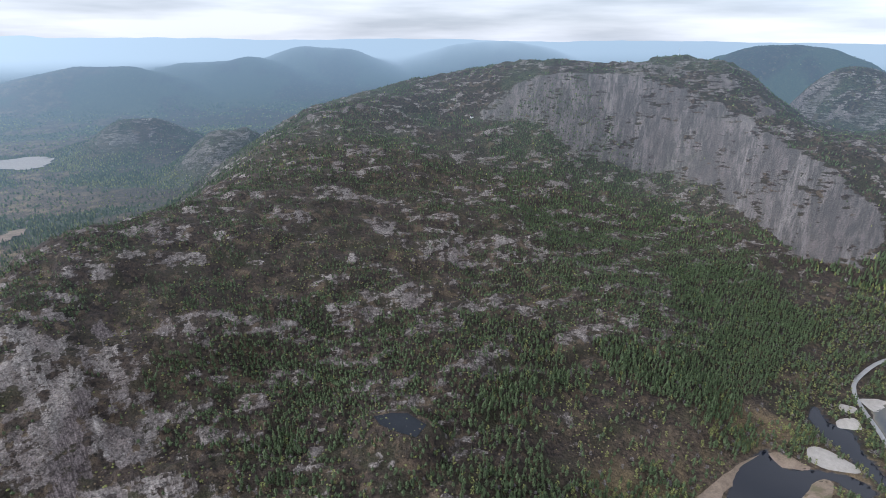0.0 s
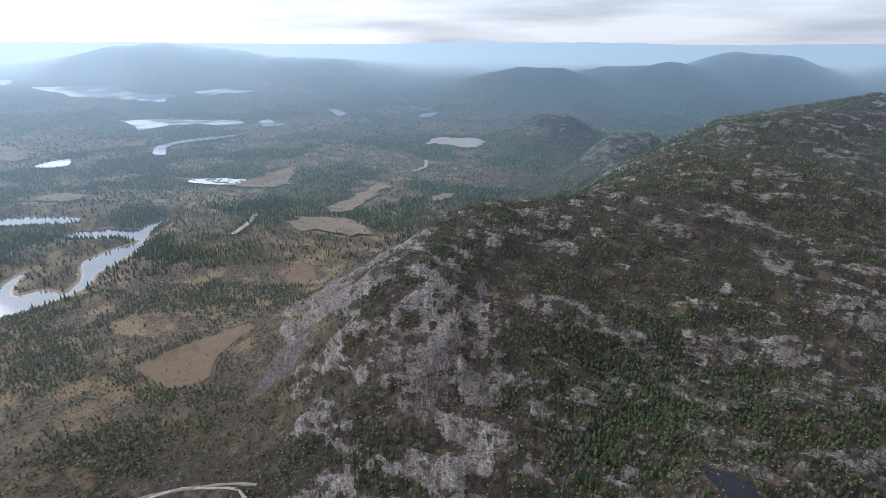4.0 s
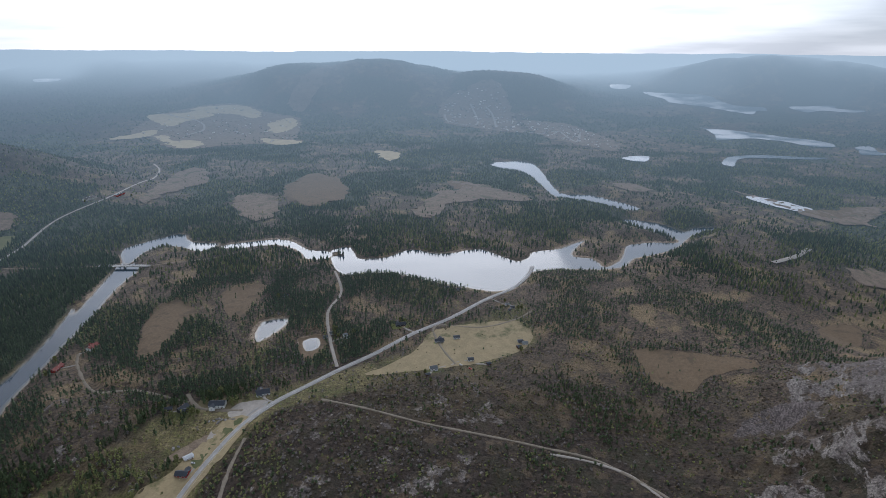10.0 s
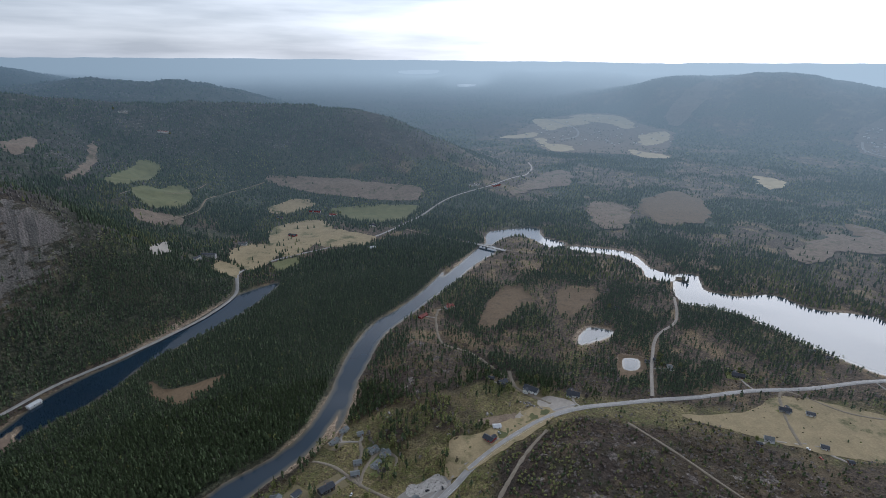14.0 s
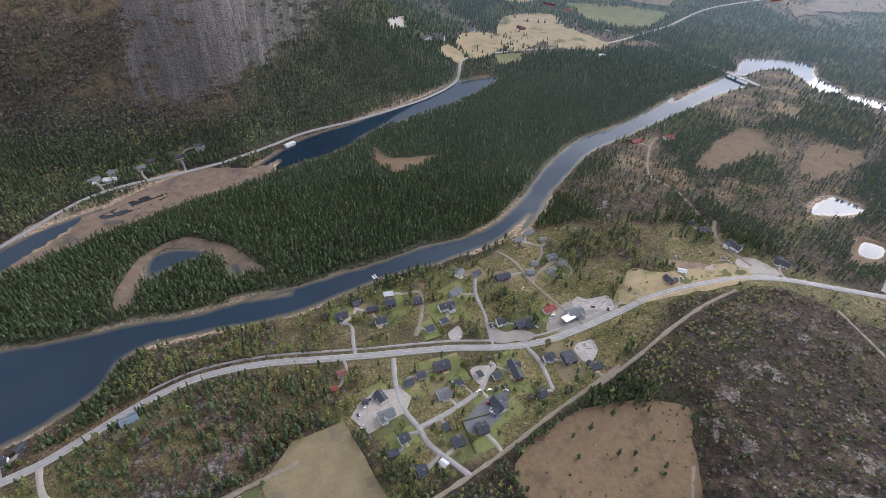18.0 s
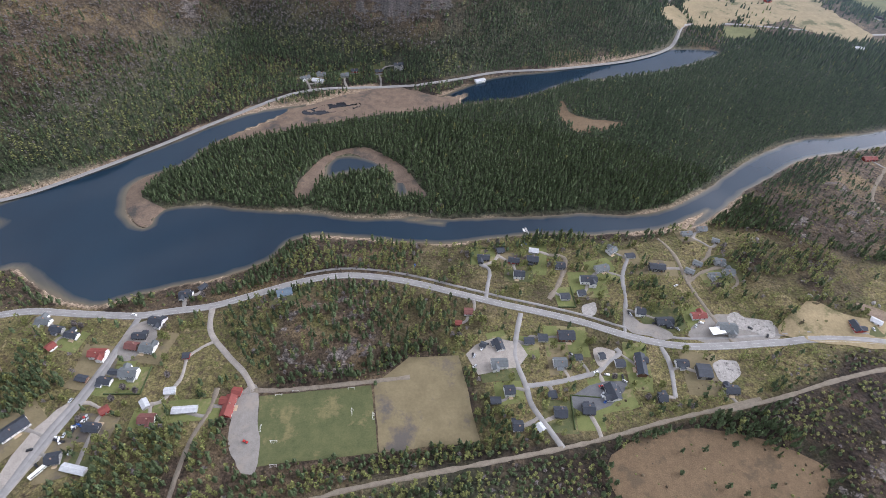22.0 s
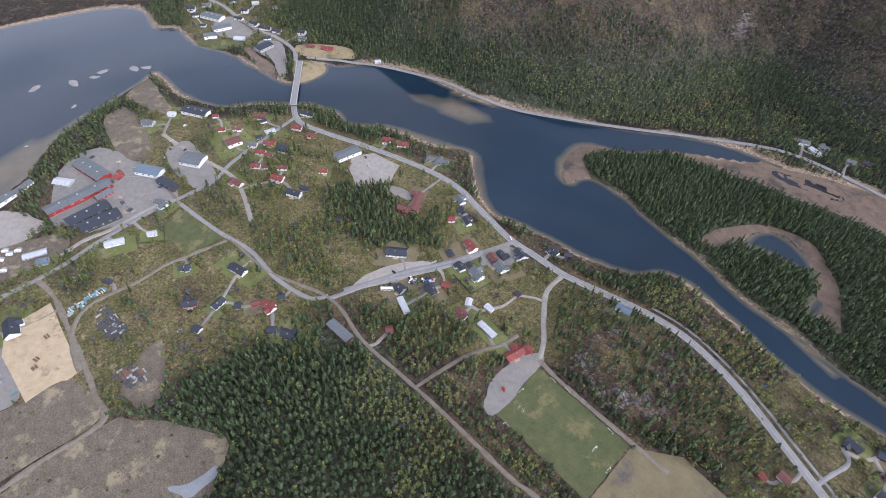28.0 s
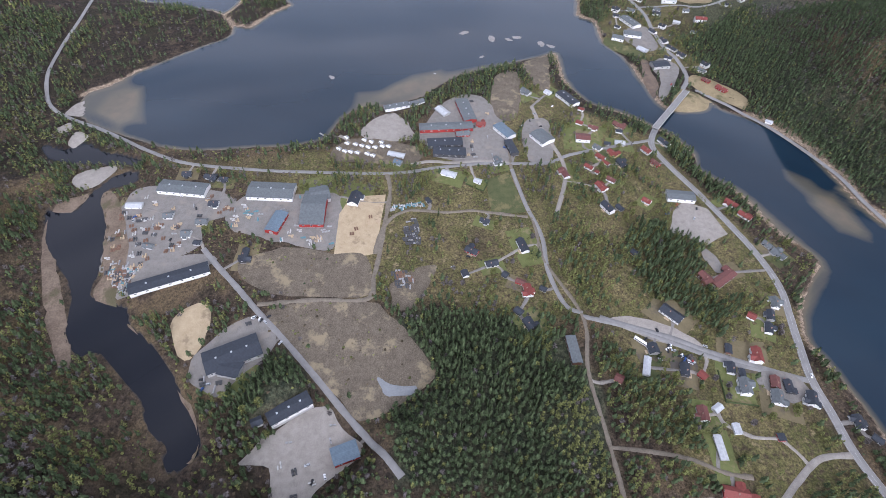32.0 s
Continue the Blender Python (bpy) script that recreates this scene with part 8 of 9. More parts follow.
# ---- bridge ----
def bridge(start, end, label):
    (ax, ay), (bx, by) = start, end
    length, angle = math.hypot(bx - ax, by - ay), math.degrees(math.atan2(by - ay, bx - ax))
    root = new("bridge")
    root.matrix_world = pose((ax + bx) / 2, (ay + by) / 2, 0, 0, 0, angle)
    H_, W_ = 5.2, 8.4
    n = 10
    bm = bmesh.new()
    for i in range(n):
        u0, u1 = (i / n - 0.5) * (length + 6), ((i + 1) / n - 0.5) * (length + 6)
        box(bm, u0, -W_ / 2, H_ - 1.1, u1, W_ / 2, H_ - 0.02 * (i % 2))
    part("deck", bm, M_CONCRETE, root)
    bm = bmesh.new()
    box(bm, -length / 2 - 3, -W_ / 2 + 0.7, H_ + 0.01, length / 2 + 3, W_ / 2 - 0.7, H_ + 0.08)
    part("roadway", bm, M_ASPHALT, root)
    for k in (-0.32, 0.0, 0.32):
        bm = bmesh.new()
        box(bm, k * length - 0.8, -W_ / 2 + 1, -6, k * length + 0.8, W_ / 2 - 1, H_ - 1.1)
        box(bm, k * length - 1.1, -W_ / 2 + 0.6, H_ - 1.7, k * length + 1.1, W_ / 2 - 0.6, H_ - 1.1)
        part("pier", bm, M_CONCRETE, root)
    for s in (-1, 1):
        bm = bmesh.new()
        box(bm, -length / 2 - 3, s * W_ / 2 - 0.08, H_ + 0.95, length / 2 + 3, s * W_ / 2 + 0.08, H_ + 1.1)
        rail = part("railing", bm, M_STEEL, root)
        for i in range(int(length / 3) + 1):
            bm = bmesh.new()
            u = -length / 2 + 3 * i
            box(bm, u - 0.06, s * W_ / 2 - 0.06, H_, u + 0.06, s * W_ / 2 + 0.06, H_ + 0.95)
            part("post", bm, M_STEEL, rail)
    tagged(root, label, "bridge")


bridge(ROAD_MAIN[0], ROAD_MAIN[2], "grey concrete road bridge on piers across the strait")
bridge(WEIR_BRIDGE[0], WEIR_BRIDGE[1], "low grey road bridge over the river by the weir")
for line in HEDGES:
    hedge(line)


# ---- filling station, coach, blasted stones ----
def canopy(x, y, angle):
    root = new("station_canopy")
    root.matrix_world = pose(x, y, max(gz(x, y), 1) + 0.25, 0, 0, angle)
    bm = bmesh.new()
    box(bm, -6.5, -4, 4.6, 6.5, 4, 5.2)
    bmesh.ops.bevel(bm, geom=bm.edges[:], offset=0.06, segments=1, affect="EDGES")
    part("roof", bm, M_WHITE, root, "flat white canopy roof")
    for u in (-4, 4):
        for w in (-2, 2):
            bm = bmesh.new()
            box(bm, u - 0.15, w - 0.15, -0.4, u + 0.15, w + 0.15, 4.6)
            part("post", bm, M_STEEL, root)
        bm = bmesh.new()
        box(bm, u - 0.35, -0.8, 0, u + 0.35, 0.8, 0.15)
        part("island", bm, M_CONCRETE, root)
        bm = bmesh.new()
        box(bm, u - 0.25, -0.45, 0.15, u + 0.25, 0.45, 1.7)
        box(bm, u - 0.28, -0.48, 1.35, u + 0.28, 0.48, 1.5)
        part("pump", bm, GOODS[1], root, "grey fuel pump")
    KEEP_CLEAR.append((x, y, 9))
    return tagged(root, "white flat filling station canopy on steel posts", "canopy")


canopy(-256, -289, 12)


def coach(x, y, angle):
    root = new("coach")
    root.matrix_world = pose(x, y, max(gz(x, y), 1) + 0.5, 0, 0, angle)
    bm = bmesh.new()
    prism(bm, [(-1.2, 0.4), (1.2, 0.4), (1.25, 1.4), (1.2, 2.9), (1.0, 3.2), (-1.0, 3.2), (-1.2, 2.9), (-1.25, 1.4)], -6, 6)
    part("body", bm, M_WHITE, root)
    for q in (-1, 1):
        for k in range(6):
            bm = bmesh.new()
            box(bm, -5.3 + 1.75 * k, q * 1.22 - 0.04, 1.6, -3.75 + 1.75 * k, q * 1.22 + 0.04, 2.6)
            part("window", bm, M_GLASS, root)
        for u in (-3.6, 3.9):
            w = part("wheel", WHEEL, None, root)
            w.matrix_basis = pose(u, q * 1.1, 0.48) @ Matrix.Diagonal((1.45, 1.2, 1.45, 1))
    bm = bmesh.new()
    box(bm, 5.98, -1.0, 1.4, 6.05, 1.0, 2.7)
    part("windscreen", bm, M_GLASS, root)
    return tagged(root, "white coach parked on the gravel", "coach")


# ---- cars and caravans ----
def wheel_mesh(r, w):
    bm = bmesh.new()
    bmesh.ops.create_cone(bm, cap_ends=True, segments=10, radius1=r, radius2=r, depth=w, matrix=pose(0, 0, 0, 90, 0, 0))
    return finish("wheel", bm, M_RUBBER)


WHEEL = wheel_mesh(0.33, 0.22)


coach(277, -146, 57)
stone_rng = random.Random(8)
STONES = []
for k in range(4):
    bm = bmesh.new()
    bmesh.ops.create_icosphere(bm, subdivisions=1, radius=1)
    for q in bm.verts:
        q.co = q.co * (0.8 + 0.5 * noise.noise(q.co * 1.7 + Vector((k * 3.1, 0, 0))))
        q.co.z *= 0.7
    STONES.append(finish("boulder", bm, M_RUBBLE))
for loop, count in ((RUBBLE_A, 34), (RUBBLE_B, 46)):
    xs, ys = [q[0] for q in loop], [q[1] for q in loop]
    while count:
        x, y = stone_rng.uniform(min(xs), max(xs)), stone_rng.uniform(min(ys), max(ys))
        if inside(np.array([x]), np.array([y]), loop)[0] < 0:
            ob = new("boulder", stone_rng.choice(STONES))
            size = stone_rng.uniform(0.6, 1.7)
            ob.matrix_world = pose(x, y, gz(x, y) + 0.35 * size, 0, 0, stone_rng.uniform(0, 360)) @ Matrix.Diagonal((size, size * 0.8, size, 1))
            tagged(ob, "pale blasted boulder lying in the rubble", "rock", "blasted boulders")
            count -= 1


def car(paint, label, long_=4.4, tall=1.45):
    root = new("car")
    L = long_ / 2
    bm = bmesh.new()
    prism(bm, [(-0.88, 0.3), (0.88, 0.3), (0.9, 0.7), (0.82, 0.88), (-0.82, 0.88), (-0.9, 0.7)], -L, L)
    for v in bm.verts:
        if abs(v.co.x) > L - 0.01 and v.co.z > 0.6:
            v.co.x *= 0.94
    part("body", bm, paint, root)
    bm = bmesh.new()
    v = box(bm, -L * 0.8, -0.76, 0.88, L * 0.42, 0.76, tall)
    for q in v[4:]:
        q.co.x = q.co.x * 0.72 - 0.1
        q.co.y *= 0.82
    part("windows", bm, M_GLASS, root)
    bm = bmesh.new()
    box(bm, -L * 0.62, -0.62, tall, L * 0.24, 0.62, tall + 0.05)
    part("roof_panel", bm, paint, root)
    for u in (-0.6, 0.62):
        for s in (-1, 1):
            w = part("wheel", WHEEL, None, root)
            w.location = (u * L, s * 0.8, 0.33)
    return tagged(root, label, "car", "parked cars")


def rest(x, y):
    return max(gz(x, y), 1.0) + 0.5


car_rng = random.Random(3)
CAR_LABELS = ("white car parked on the gravel", "black car parked on the gravel", "silver car parked on the asphalt", "red car parked on the gravel", "blue car parked by a house")
base_cars = []
for i, (x, y) in enumerate(CAR_PLACES + CAR_PLACES_B + CAR_PLACES_C):
    k = (0, 1, 2, 1, 2, 0, 3, 1, 2, 4)[i % 10]
    m = pose(x, y, rest(x, y), 0, 0, car_rng.uniform(0, 180))
    if len(base_cars) <= 4 and not any(b[0] == k for b in base_cars):
        c = car(PAINTS[k], CAR_LABELS[k])
        c.matrix_world = m
        base_cars.append((k, c))
    else:
        copy_thing(dict(base_cars)[k] if any(b[0] == k for b in base_cars) else base_cars[0][1], m)


def caravan():
    root = new("caravan")
    bm = bmesh.new()
    prism(bm, [(-1.1, 0.5), (1.1, 0.5), (1.15, 1.4), (1.05, 2.5), (-1.05, 2.5), (-1.15, 1.4)], -2.7, 2.7)
    bmesh.ops.bevel(bm, geom=bm.edges[:], offset=0.12, segments=1, affect="EDGES")
    part("body", bm, M_WHITE, root)
    for s in (-1, 1):
        for u in (-1.4, 0.9):
            bm = bmesh.new()
            box(bm, u - 0.6, s * 1.13 - 0.03, 1.35, u + 0.6, s * 1.13 + 0.03, 2.0)
            part("window", bm, M_GLASS, root)
        w = part("wheel", WHEEL, None, root)
        w.location = (0, s * 0.95, 0.33)
    bm = bmesh.new()
    box(bm, 2.7, -0.08, 0.45, 4.0, 0.08, 0.55)
    part("drawbar", bm, M_STEEL, root)
    bm = bmesh.new()
    box(bm, -2.3, -3.6, 0.05, 2.2, -1.2, 2.2)
    part("awning", bm, GOODS[1], root, "grey canvas awning")
    return tagged(root, "white caravan with a grey awning on the camp ground", "caravan", "caravans on the camp site")


van = None
for i, (x, y) in enumerate(CARAVANS):
    m = pose(x, y, max(gz(x, y), 1) + 0.4, 0, 0, 62 + car_rng.uniform(-8, 8))
    if van is None:
        van = caravan()
        van.matrix_world = m
    else:
        copy_thing(van, m)
    KEEP_CLEAR.append((x, y, 5))


# ---- goals on the pitch ----
def goal():
    root = new("football_goal")
    for u in (-2.5, 2.5):
        bm = bmesh.new()
        box(bm, u - 0.06, -0.06, 0, u + 0.06, 0.06, 2.0)
        part("post", bm, M_WHITE, root)
        bm = bmesh.new()
        box(bm, u - 0.04, 0.06, 0.0, u + 0.04, 1.5, 0.08)
        part("foot", bm, M_WHITE, root)
    bm = bmesh.new()
    box(bm, -2.56, -0.06, 2.0, 2.56, 0.06, 2.12)
    part("crossbar", bm, M_WHITE, root)
    bm = bmesh.new()
    for i in range(13):
        u = -2.5 + 5 * i / 12
        prism(bm, [(0.04, 1.98), (0.05, 1.98), (1.5, 0.06), (1.49, 0.06)], u - 0.012, u + 0.012)
    part("net", bm, M_WHITE, root)
    return tagged(root, "white football goal standing on the grass", "goal", "goals on the pitch")


gl = None
for i, (x, y) in enumerate(GOALS):
    m = pose(x, y, 3.3, 0, 0, (5, 185, 185, 185, 95, 95, 275, 5)[i])
    if gl is None:
        gl = goal()
        gl.matrix_world = m
    else:
        copy_thing(gl, m)


# ---- skerries and boulders ----
def boulder(name, x, y, z, size, flat, seed, label, category):
    bm = bmesh.new()
    bmesh.ops.create_icosphere(bm, subdivisions=3, radius=1)
    for v in bm.verts:
        n = noise.noise(v.co * 1.3 + Vector((seed, 0, 0))) * 0.45 + noise.noise(v.co * 3.1 + Vector((0, seed, 0))) * 0.18
        v.co = v.co * (1 + n)
        v.co.z *= flat
    ob = new(name, finish(name, bm, M_ROCK))
    ob.matrix_world = pose(x, y, z, 0, 0, seed * 47) @ Matrix.Diagonal((size, size * 0.55, size, 1))
    return tagged(ob, label, category, "bare rocks in the lake")


for i, (x, y) in enumerate(SKERRIES):
    boulder("skerry", x, y, -0.2, (6, 3, 9, 10, 7, 8, 5, 9, 8, 6)[i], 0.12, i + 1, "low pale bare rock just out of the lake", "rock")


for i, (x, y) in enumerate(ROCK_SPOTS):
    tagged(boulder("boulder", x, y, gz(x, y) + 0.2, 1.6 + 1.1 * ((i * 7) % 5) / 4, 0.6, i + 31, "pale blasted boulder lying on the slope", "rock"), "pale blasted boulder lying on the slope", "rock", "boulders by the road")


# ---- shore things ----
def jetty(x, y, angle, long_):
    root = new("jetty")
    root.matrix_world = pose(x, y, 0, 0, 0, angle)
    for k in range(int(long_ / 0.5)):
        bm = bmesh.new()
        box(bm, k * 0.5, -1.1, 0.75, k * 0.5 + 0.46, 1.1, 0.83)
        part("plank", bm, GOODS[1], root)
    for s_ in (-0.9, 0.9):
        bm = bmesh.new()
        box(bm, 0, s_ - 0.1, 0.55, long_, s_ + 0.1, 0.75)
        part("beam", bm, GOODS[2], root)
        for u in (0.4, long_ * 0.5, long_ - 0.4):
            bm = bmesh.new()
            box(bm, u - 0.12, s_ - 0.12, -3.5, u + 0.12, s_ + 0.12, 0.55)
            part("stake", bm, GOODS[2], root)
    return tagged(root, "grey wooden jetty standing in the water", "jetty", "jetties on the shore")


def boat(x, y, angle):
    root = new("boat")
    root.matrix_world = pose(x, y, 0, 0, 0, angle)
    bm = bmesh.new()
    rings = []
    for u, w, zb in ((-2.6, 0.95, -0.15), (-1.0, 1.1, -0.25), (0.8, 1.0, -0.22), (2.0, 0.6, -0.1), (2.8, 0.06, 0.25)):
        rings.append([bm.verts.new(p) for p in ((u, -w, 0.65), (u, -w * 0.6, zb), (u, w * 0.6, zb), (u, w, 0.65), (u, w * 0.85, 0.6), (u, w * 0.5, 0.1 + max(zb, 0)), (u, -w * 0.5, 0.1 + max(zb, 0)), (u, -w * 0.85, 0.6))])
    for p, q in zip(rings, rings[1:]):
        for k in range(8):
            bm.faces.new((p[k], p[(k + 1) % 8], q[(k + 1) % 8], q[k]))
    bm.faces.new(rings[0][::-1])
    bm.faces.new(rings[-1])
    part("hull", bm, PAINTS[0], root)
    for u in (-1.5, 0.3):
        bm = bmesh.new()
        box(bm, u - 0.18, -0.8, 0.38, u + 0.18, 0.8, 0.43)
        part("thwart", bm, GOODS[0], root)
    bm = bmesh.new()
    box(bm, -2.95, -0.16, 0.1, -2.6, 0.16, 1.0)
    part("outboard_motor", bm, M_RUBBER, root)
    return tagged(root, "small white open boat moored by a jetty", "boat", "boats on the shore")


for i, (x, y) in enumerate(JETTIES):
    # a jetty points to the nearest open water
    best = max(range(0, 360, 15), key=lambda a: -float(lookup(SHORE, x + 14 * math.cos(radians(a)), y + 14 * math.sin(radians(a)))))
    ux, uy = math.cos(radians(best)), math.sin(radians(best))
    back = 0.0
    while float(lookup(SHORE, x - ux * back, y - uy * back)) < 0.5 and back < 30:
        back += 1.0
    x, y = x - ux * back, y - uy * back
    jetty(x, y, best, 12.0)
    if i == 1:
        boat(x + ux * 9 - uy * 2.6, y + uy * 9 + ux * 2.6, best + 4)


def mast(x, y):
    root = new("radio_mast")
    root.matrix_world = pose(x, y, gz(x, y) - 0.3)
    for k in range(3):
        bm = bmesh.new()
        a = k * 2.094
        u, w = 0.7 * math.cos(a), 0.7 * math.sin(a)
        box(bm, u - 0.09, w - 0.09, 0, u + 0.09, w + 0.09, 22)
        part("leg", bm, M_STEEL, root)
    for k in range(11):
        bm = bmesh.new()
        bmesh.ops.create_cone(bm, cap_ends=True, segments=3, radius1=0.85, radius2=0.85, depth=0.12, matrix=pose(0, 0, 1 + 2 * k))
        part("brace", bm, M_STEEL, root)
    tagged(root, "slender grey lattice mast on the rocky summit", "mast")


mast(*MAST[0])
house(HUT[0][0], HUT[0][1], 9.0, 6.0, 20, "wk")


# ---- goods in the yards ----
def stack(kind):
    root = new("goods_stack")
    for k in range((3, 2, 4, 3, 2, 4)[kind]):
        bm = bmesh.new()
        w, d, h = car_rng.uniform(1.2, 3.4), car_rng.uniform(1.0, 2.0), car_rng.uniform(0.6, 1.5)
        u, s = (k % 2) * 2.6 - 1.3, (k // 2) * 2.2 - 1.1
        prism(bm, [(s - d / 2, 0), (s + d / 2, 0), (s + d / 2, h * 0.5), (s + d / 2 - 0.12, h * 0.55), (s + d / 2 - 0.15, h), (s - d / 2 + 0.1, h), (s - d / 2 + 0.12, h * 0.55), (s - d / 2, h * 0.5)], u - w / 2, u + w / 2)
        part("crate", bm, GOODS[kind], root)
    return tagged(root, ("pile of raw timber in the yard", "pile of grey goods in the yard", "dark pile of pallets in the yard", "white wrapped goods in the yard", "turquoise wrapped goods in the yard", "rusty scrap heap in the yard")[kind], "stack", "goods stored in the yards")


stacks = {}
for loop, count, kinds in ((LOT_MILL_A, 84, (1, 5, 2, 3, 0, 5)), (LOT_MILL_B, 40, (0, 3, 1, 4)), (LOT_SCRAP, 80, (5, 1, 2, 3, 4, 0)), (LOT_FACTORY, 12, (0, 2, 1)), (LOT_HALL, 6, (1, 2)), (LOT_BOTTOM, 7, (1, 2, 3)),
                           (LOT_SAND, 6, (5, 0)), (STACK_FIELD, 52, (2, 2, 1, 2)), (STACK_ROW, 26, (4, 3, 1, 4)), (STACK_HEAP, 24, (5, 2, 1))):
    xs, ys = [p[0] for p in loop], [p[1] for p in loop]
    placed, tries = 0, 0
    while placed < count and tries < 4000:
        tries += 1
        x, y = car_rng.uniform(min(xs), max(xs)), car_rng.uniform(min(ys), max(ys))
        if inside(np.array([x]), np.array([y]), [tuple(p) for p in loop])[0] > -2:
            continue
        if any((x - hx) ** 2 + (y - hy) ** 2 < (0.5 * max(hl, hd) + 2.5) ** 2 for hx, hy, hl, hd, _, _ in HOUSES) or nearest_road(x, y)[0] < 6:
            continue
        k = kinds[placed % len(kinds)]
        m = pose(x, y, max(gz(x, y), 1) + 0.42, 0, 0, car_rng.choice((20, 110)) + car_rng.uniform(-12, 12))
        if k not in stacks:
            stacks[k] = stack(k)
            stacks[k].matrix_world = m
        else:
            copy_thing(stacks[k], m)
        KEEP_CLEAR.append((x, y, 3.5))
        placed += 1


# ---- garden trees ----
def garden_tree(kind):
    root = new("tree")
    tall = (9, 7, 11, 6)[kind]
    bm = bmesh.new()
    bmesh.ops.create_cone(bm, cap_ends=True, segments=7, radius1=0.22, radius2=0.06, depth=tall * 0.85, matrix=pose(0, 0, tall * 0.42))
    for k in range(5):
        a = k * 2.4
        m = Matrix.Translation((0, 0, tall * (0.3 + 0.1 * k))) @ pose(0, 0, 0, 0, 50, math.degrees(a)) @ Matrix.Translation((0, 0, tall * 0.11))
        bmesh.ops.create_cone(bm, cap_ends=True, segments=5, radius1=0.08, radius2=0.02, depth=tall * 0.22, matrix=m)
    part("trunk", bm, M_BARK, root)
    r = random.Random(kind)
    v, f = [], []
    for k in range(85):
        h = r.uniform(0.25, 1.0)
        spread = tall * 0.26 * math.sqrt(max(0.05, 1 - ((h - 0.55) / 0.5) ** 2)) * r.uniform(0.45, 1.1)
        a = r.uniform(0, 6.283)
        c = Vector((spread * math.cos(a), spread * math.sin(a), tall * h))
        for q in range(4):
            d1, d2 = Vector((r.uniform(-1, 1), r.uniform(-1, 1), r.uniform(-0.7, 0.7))), Vector((r.uniform(-1, 1), r.uniform(-1, 1), r.uniform(-0.7, 0.7)))
            s = r.uniform(0.4, 0.8)
            n0 = len(v)
            o = c + Vector((r.uniform(-0.5, 0.5), r.uniform(-0.5, 0.5), r.uniform(-0.4, 0.4)))
            v += [tuple(o - d1 * s), tuple(o + d2 * s), tuple(o + d1 * s), tuple(o - d2 * s)]
            f.append((n0, n0 + 1, n0 + 2, n0 + 3))
    me = mesh_of("crown", v, f, [(M_BIRCH, M_TWIGS, M_BIRCH, M_BIRCH)[kind]], smooth=False)
    part("crown", me, None, root)
    return tagged(root, ("birch in fresh yellow-green leaf beside a garden", "leafless grey-brown birch beside a garden", "tall birch in fresh leaf near a house", "low green fruit tree on a lawn")[kind], "tree", "garden trees")


grown = {}
tree_rng = random.Random(21)
for i, (hx, hy, hl, hd, _, hs) in enumerate(HOUSES):
    for k in range(2 if hl < 24 else 1):
        a, d = tree_rng.uniform(0, 6.283), max(hl, hd) * 0.5 + tree_rng.uniform(5, 14)
        x, y = hx + d * math.cos(a), hy + d * math.sin(a)
        if nearest_road(x, y)[0] < 6 or float(lookup(SHORE, x, y)) < 6 or any((x - q[0]) ** 2 + (y - q[1]) ** 2 < (0.5 * max(q[2], q[3]) + 3) ** 2 for q in HOUSES) or any(inside(np.array([x]), np.array([y]), l)[0] < 2 for l in OPEN if abs(l[0][0] - x) < 200):
            continue
        kind = tree_rng.choice((0, 0, 1, 2, 3, 3))
        m = pose(x, y, gz(x, y) - 0.1, 0, 0, tree_rng.uniform(0, 360))
        if kind not in grown:
            grown[kind] = garden_tree(kind)
            grown[kind].matrix_world = m
        else:
            copy_thing(grown[kind], m)


sow(*scatter(3.9, 70, 620), 2, 11.6, 1.8, " on the near slopes and shores")
sow(*scatter(3.9, 620, 1000), 1, 10.4, 1.75, " on the slopes beyond", True)
sow(*scatter(5.2, 1000, 1450, -45, 190), 0, 10.5, 2.1, " in the middle distance", True)
sow(*scatter(7.2, 1450, 2500, -45, 190), 0, 8.0, 2.9, " of the far backdrop", True)
sow(*scatter(16.0, 2500, 4300, -45, 190), 0, 8.0, 6.0, " towards the horizon", True)

# low bushes and heather tufts in gardens, on clearings and on the open slopes
bx, by = scatter(3.5, 120, 760)
b_rock, b_grass, b_shore = lookup(COVER["rock"], bx, by), lookup(COVER["grass"], bx, by), lookup(SHORE, bx, by)
b_ok = (b_shore > 3) & (b_rock < 0.8) & (rng.uniform(0, 1, bx.size) < (0.12 + 0.4 * step(fbm(bx, by, 30, 3, 88), 0.45, 0.65)) * (1 - 0.85 * step(b_grass, 0.2, 0.6)))
for loop, name, material, label in PATCHES:
    b_ok &= (near_loop(bx, by, loop) > 1) | ((rng.uniform(0, 1, bx.size) < 0.3) if loop in (FIELD_BARE, FIELD_BARE_B, BOG_SOUTH, FIELD_FARM, WASTE_A) else False)
for line, half in ROAD_LINES:
    b_ok &= near_line(bx, by, line) > half + 1
for cx, cy, cr in KEEP_CLEAR:
    b_ok &= (bx - cx) ** 2 + (by - cy) ** 2 > (0.8 * cr) ** 2
for loop in (STAND_ISLAND, STAND_SOUTH, STAND_NORTH_DARK):
    b_ok &= near_loop(bx, by, loop) > 0
bx, by = bx[b_ok], by[b_ok]
b_pick = rng.uniform(0, 1, bx.size)
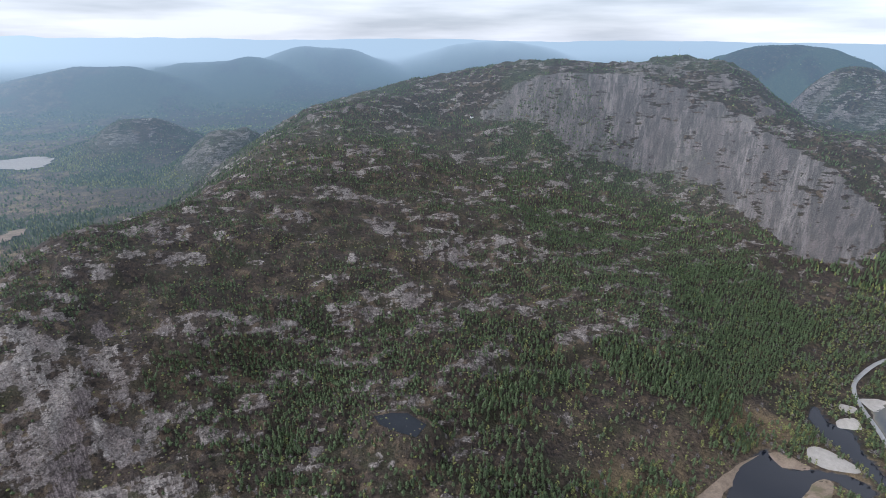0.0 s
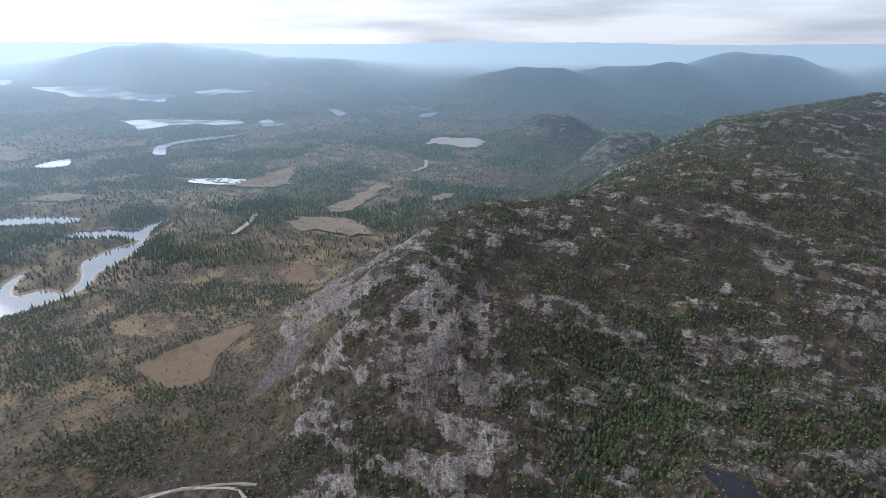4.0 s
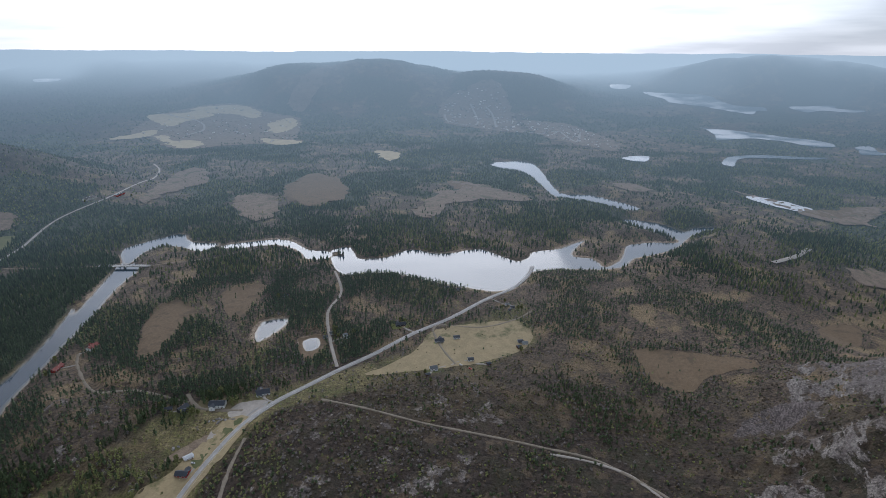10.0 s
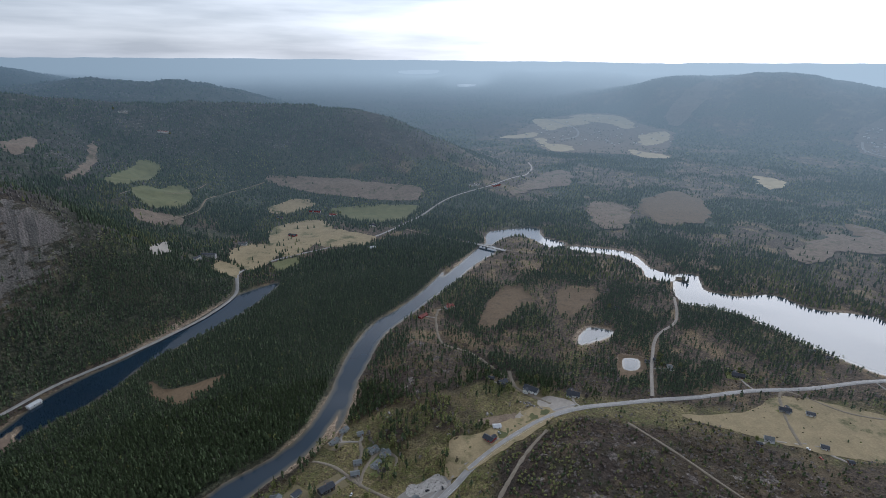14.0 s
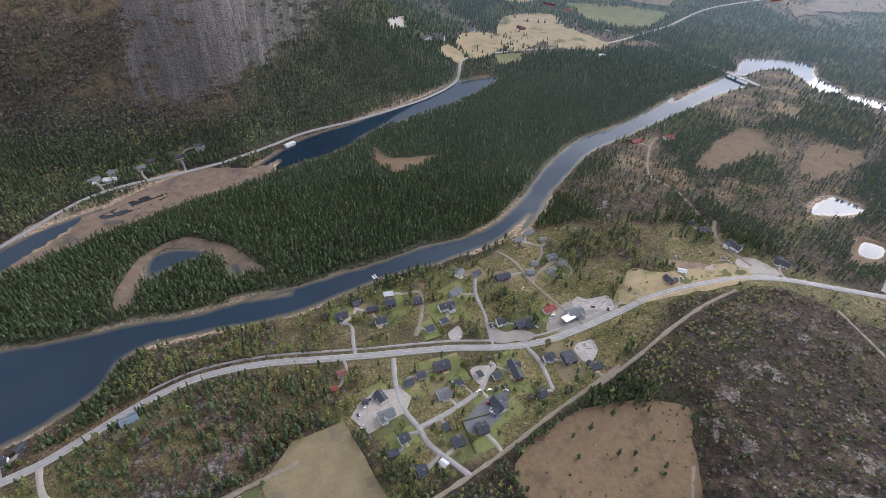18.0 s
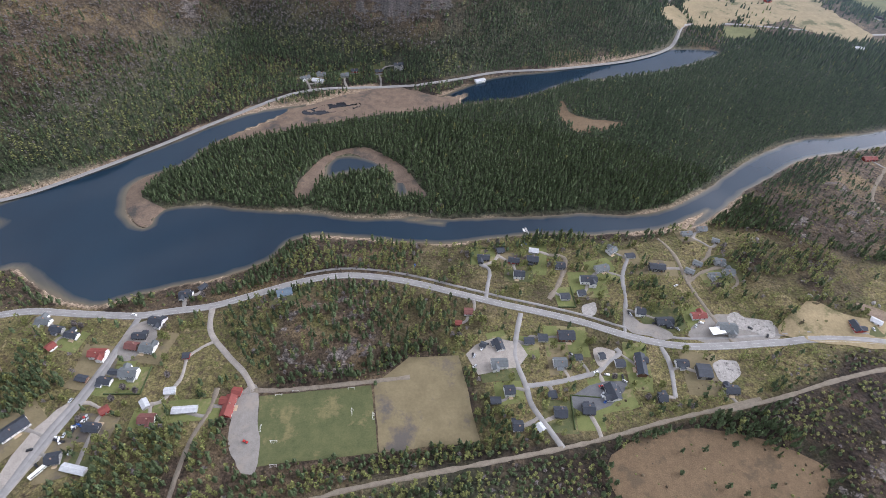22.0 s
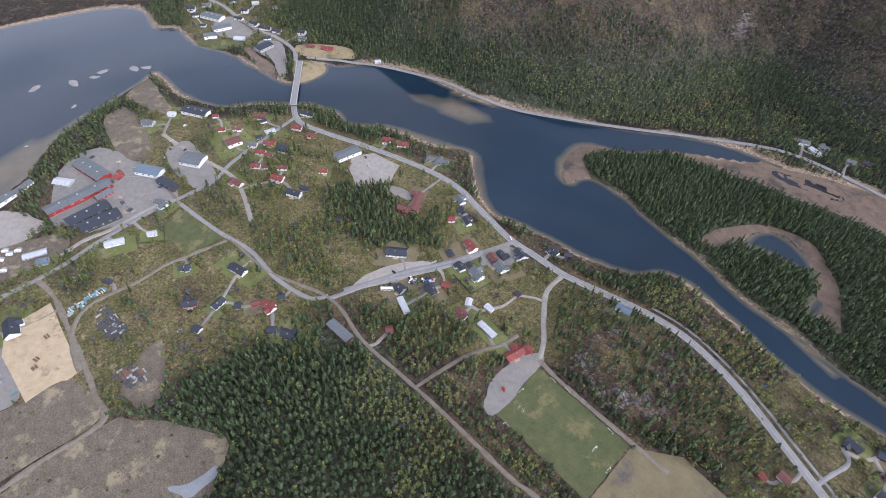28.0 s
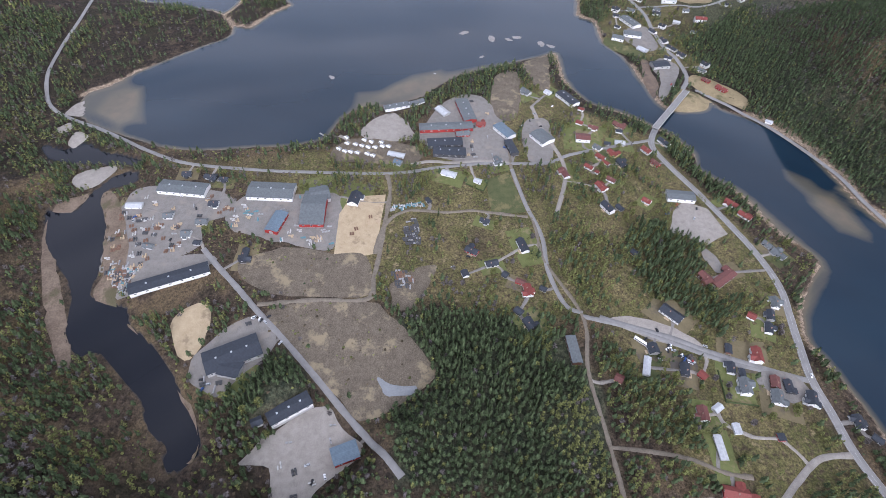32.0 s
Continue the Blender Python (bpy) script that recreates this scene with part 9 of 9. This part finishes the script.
for lo, hi, mat_, label in ((0.0, 0.55, M_BRUSH, "low bare brown bushes and heather"), (0.55, 0.9, M_BIRCH, "low fresh green bushes"), (0.9, 1.0, M_PINE, "low dark juniper bushes")):
    k = (b_pick >= lo) & (b_pick < hi)
    s_ = rng.uniform(0.5, 1.3, k.sum())
    grow("bushes", SHAPE_BUSH, bx[k], by[k], lookup(GZ, bx[k], by[k]) - 0.15, 1.5 * s_, 1.05 * s_, mat_, label)


# far settlements: small pale houses, too many and too far to tell apart
def far_town(loop, count, label):
    xs, ys = [p[0] for p in loop], [p[1] for p in loop]
    x, y = rng.uniform(min(xs), max(xs), count * 6), rng.uniform(min(ys), max(ys), count * 6)
    ok = inside(x, y, loop) < 0
    x, y = x[ok][:count], y[ok][:count]
    z = lookup(GZ, x, y)
    sv = np.array([(-1, -0.6, 0), (1, -0.6, 0), (1, 0.6, 0), (-1, 0.6, 0), (-1, -0.6, 0.7), (1, -0.6, 0.7), (1, 0.6, 0.7), (-1, 0.6, 0.7), (-1, 0, 1.2), (1, 0, 1.2)])
    sf = np.array([(0, 1, 5), (0, 5, 4), (2, 3, 7), (2, 7, 6), (4, 5, 9), (4, 9, 8), (6, 7, 8), (6, 8, 9), (1, 2, 6), (1, 6, 5), (5, 6, 9), (3, 0, 4), (3, 4, 7), (7, 4, 8)])
    a, s = rng.uniform(0, 3.14, len(x)), rng.uniform(3.4, 6.0, len(x))
    c, d = np.cos(a)[:, None], np.sin(a)[:, None]
    px, py = sv[None, :, 0] * s[:, None], sv[None, :, 1] * s[:, None]
    v = np.stack([x[:, None] + px * c - py * d, y[:, None] + px * d + py * c, z[:, None] + 2 + sv[None, :, 2] * s[:, None]], -1).reshape(-1, 3)
    f = (sf[None] + (np.arange(len(x)) * 10)[:, None, None]).reshape(-1, 3)
    tagged(new("far_houses", mesh_of("far_houses", v, f, [M_FARHOUSE], {"haze_share": np.repeat(veil(x, y), 10), "sunward": np.repeat(sunward(x, y), 10)}, smooth=False)), label, "houses", kind="stuff")


far_town(TOWN_GROUND_A, 130, "pale houses of a far settlement")
far_town(TOWN_GROUND_B, 90, "pale houses of a far settlement")
far_town(FAR_TOWN, 60, "pale houses of a far settlement")
far_town(FAR_FIELD_A, 90, "scattered far farm houses")
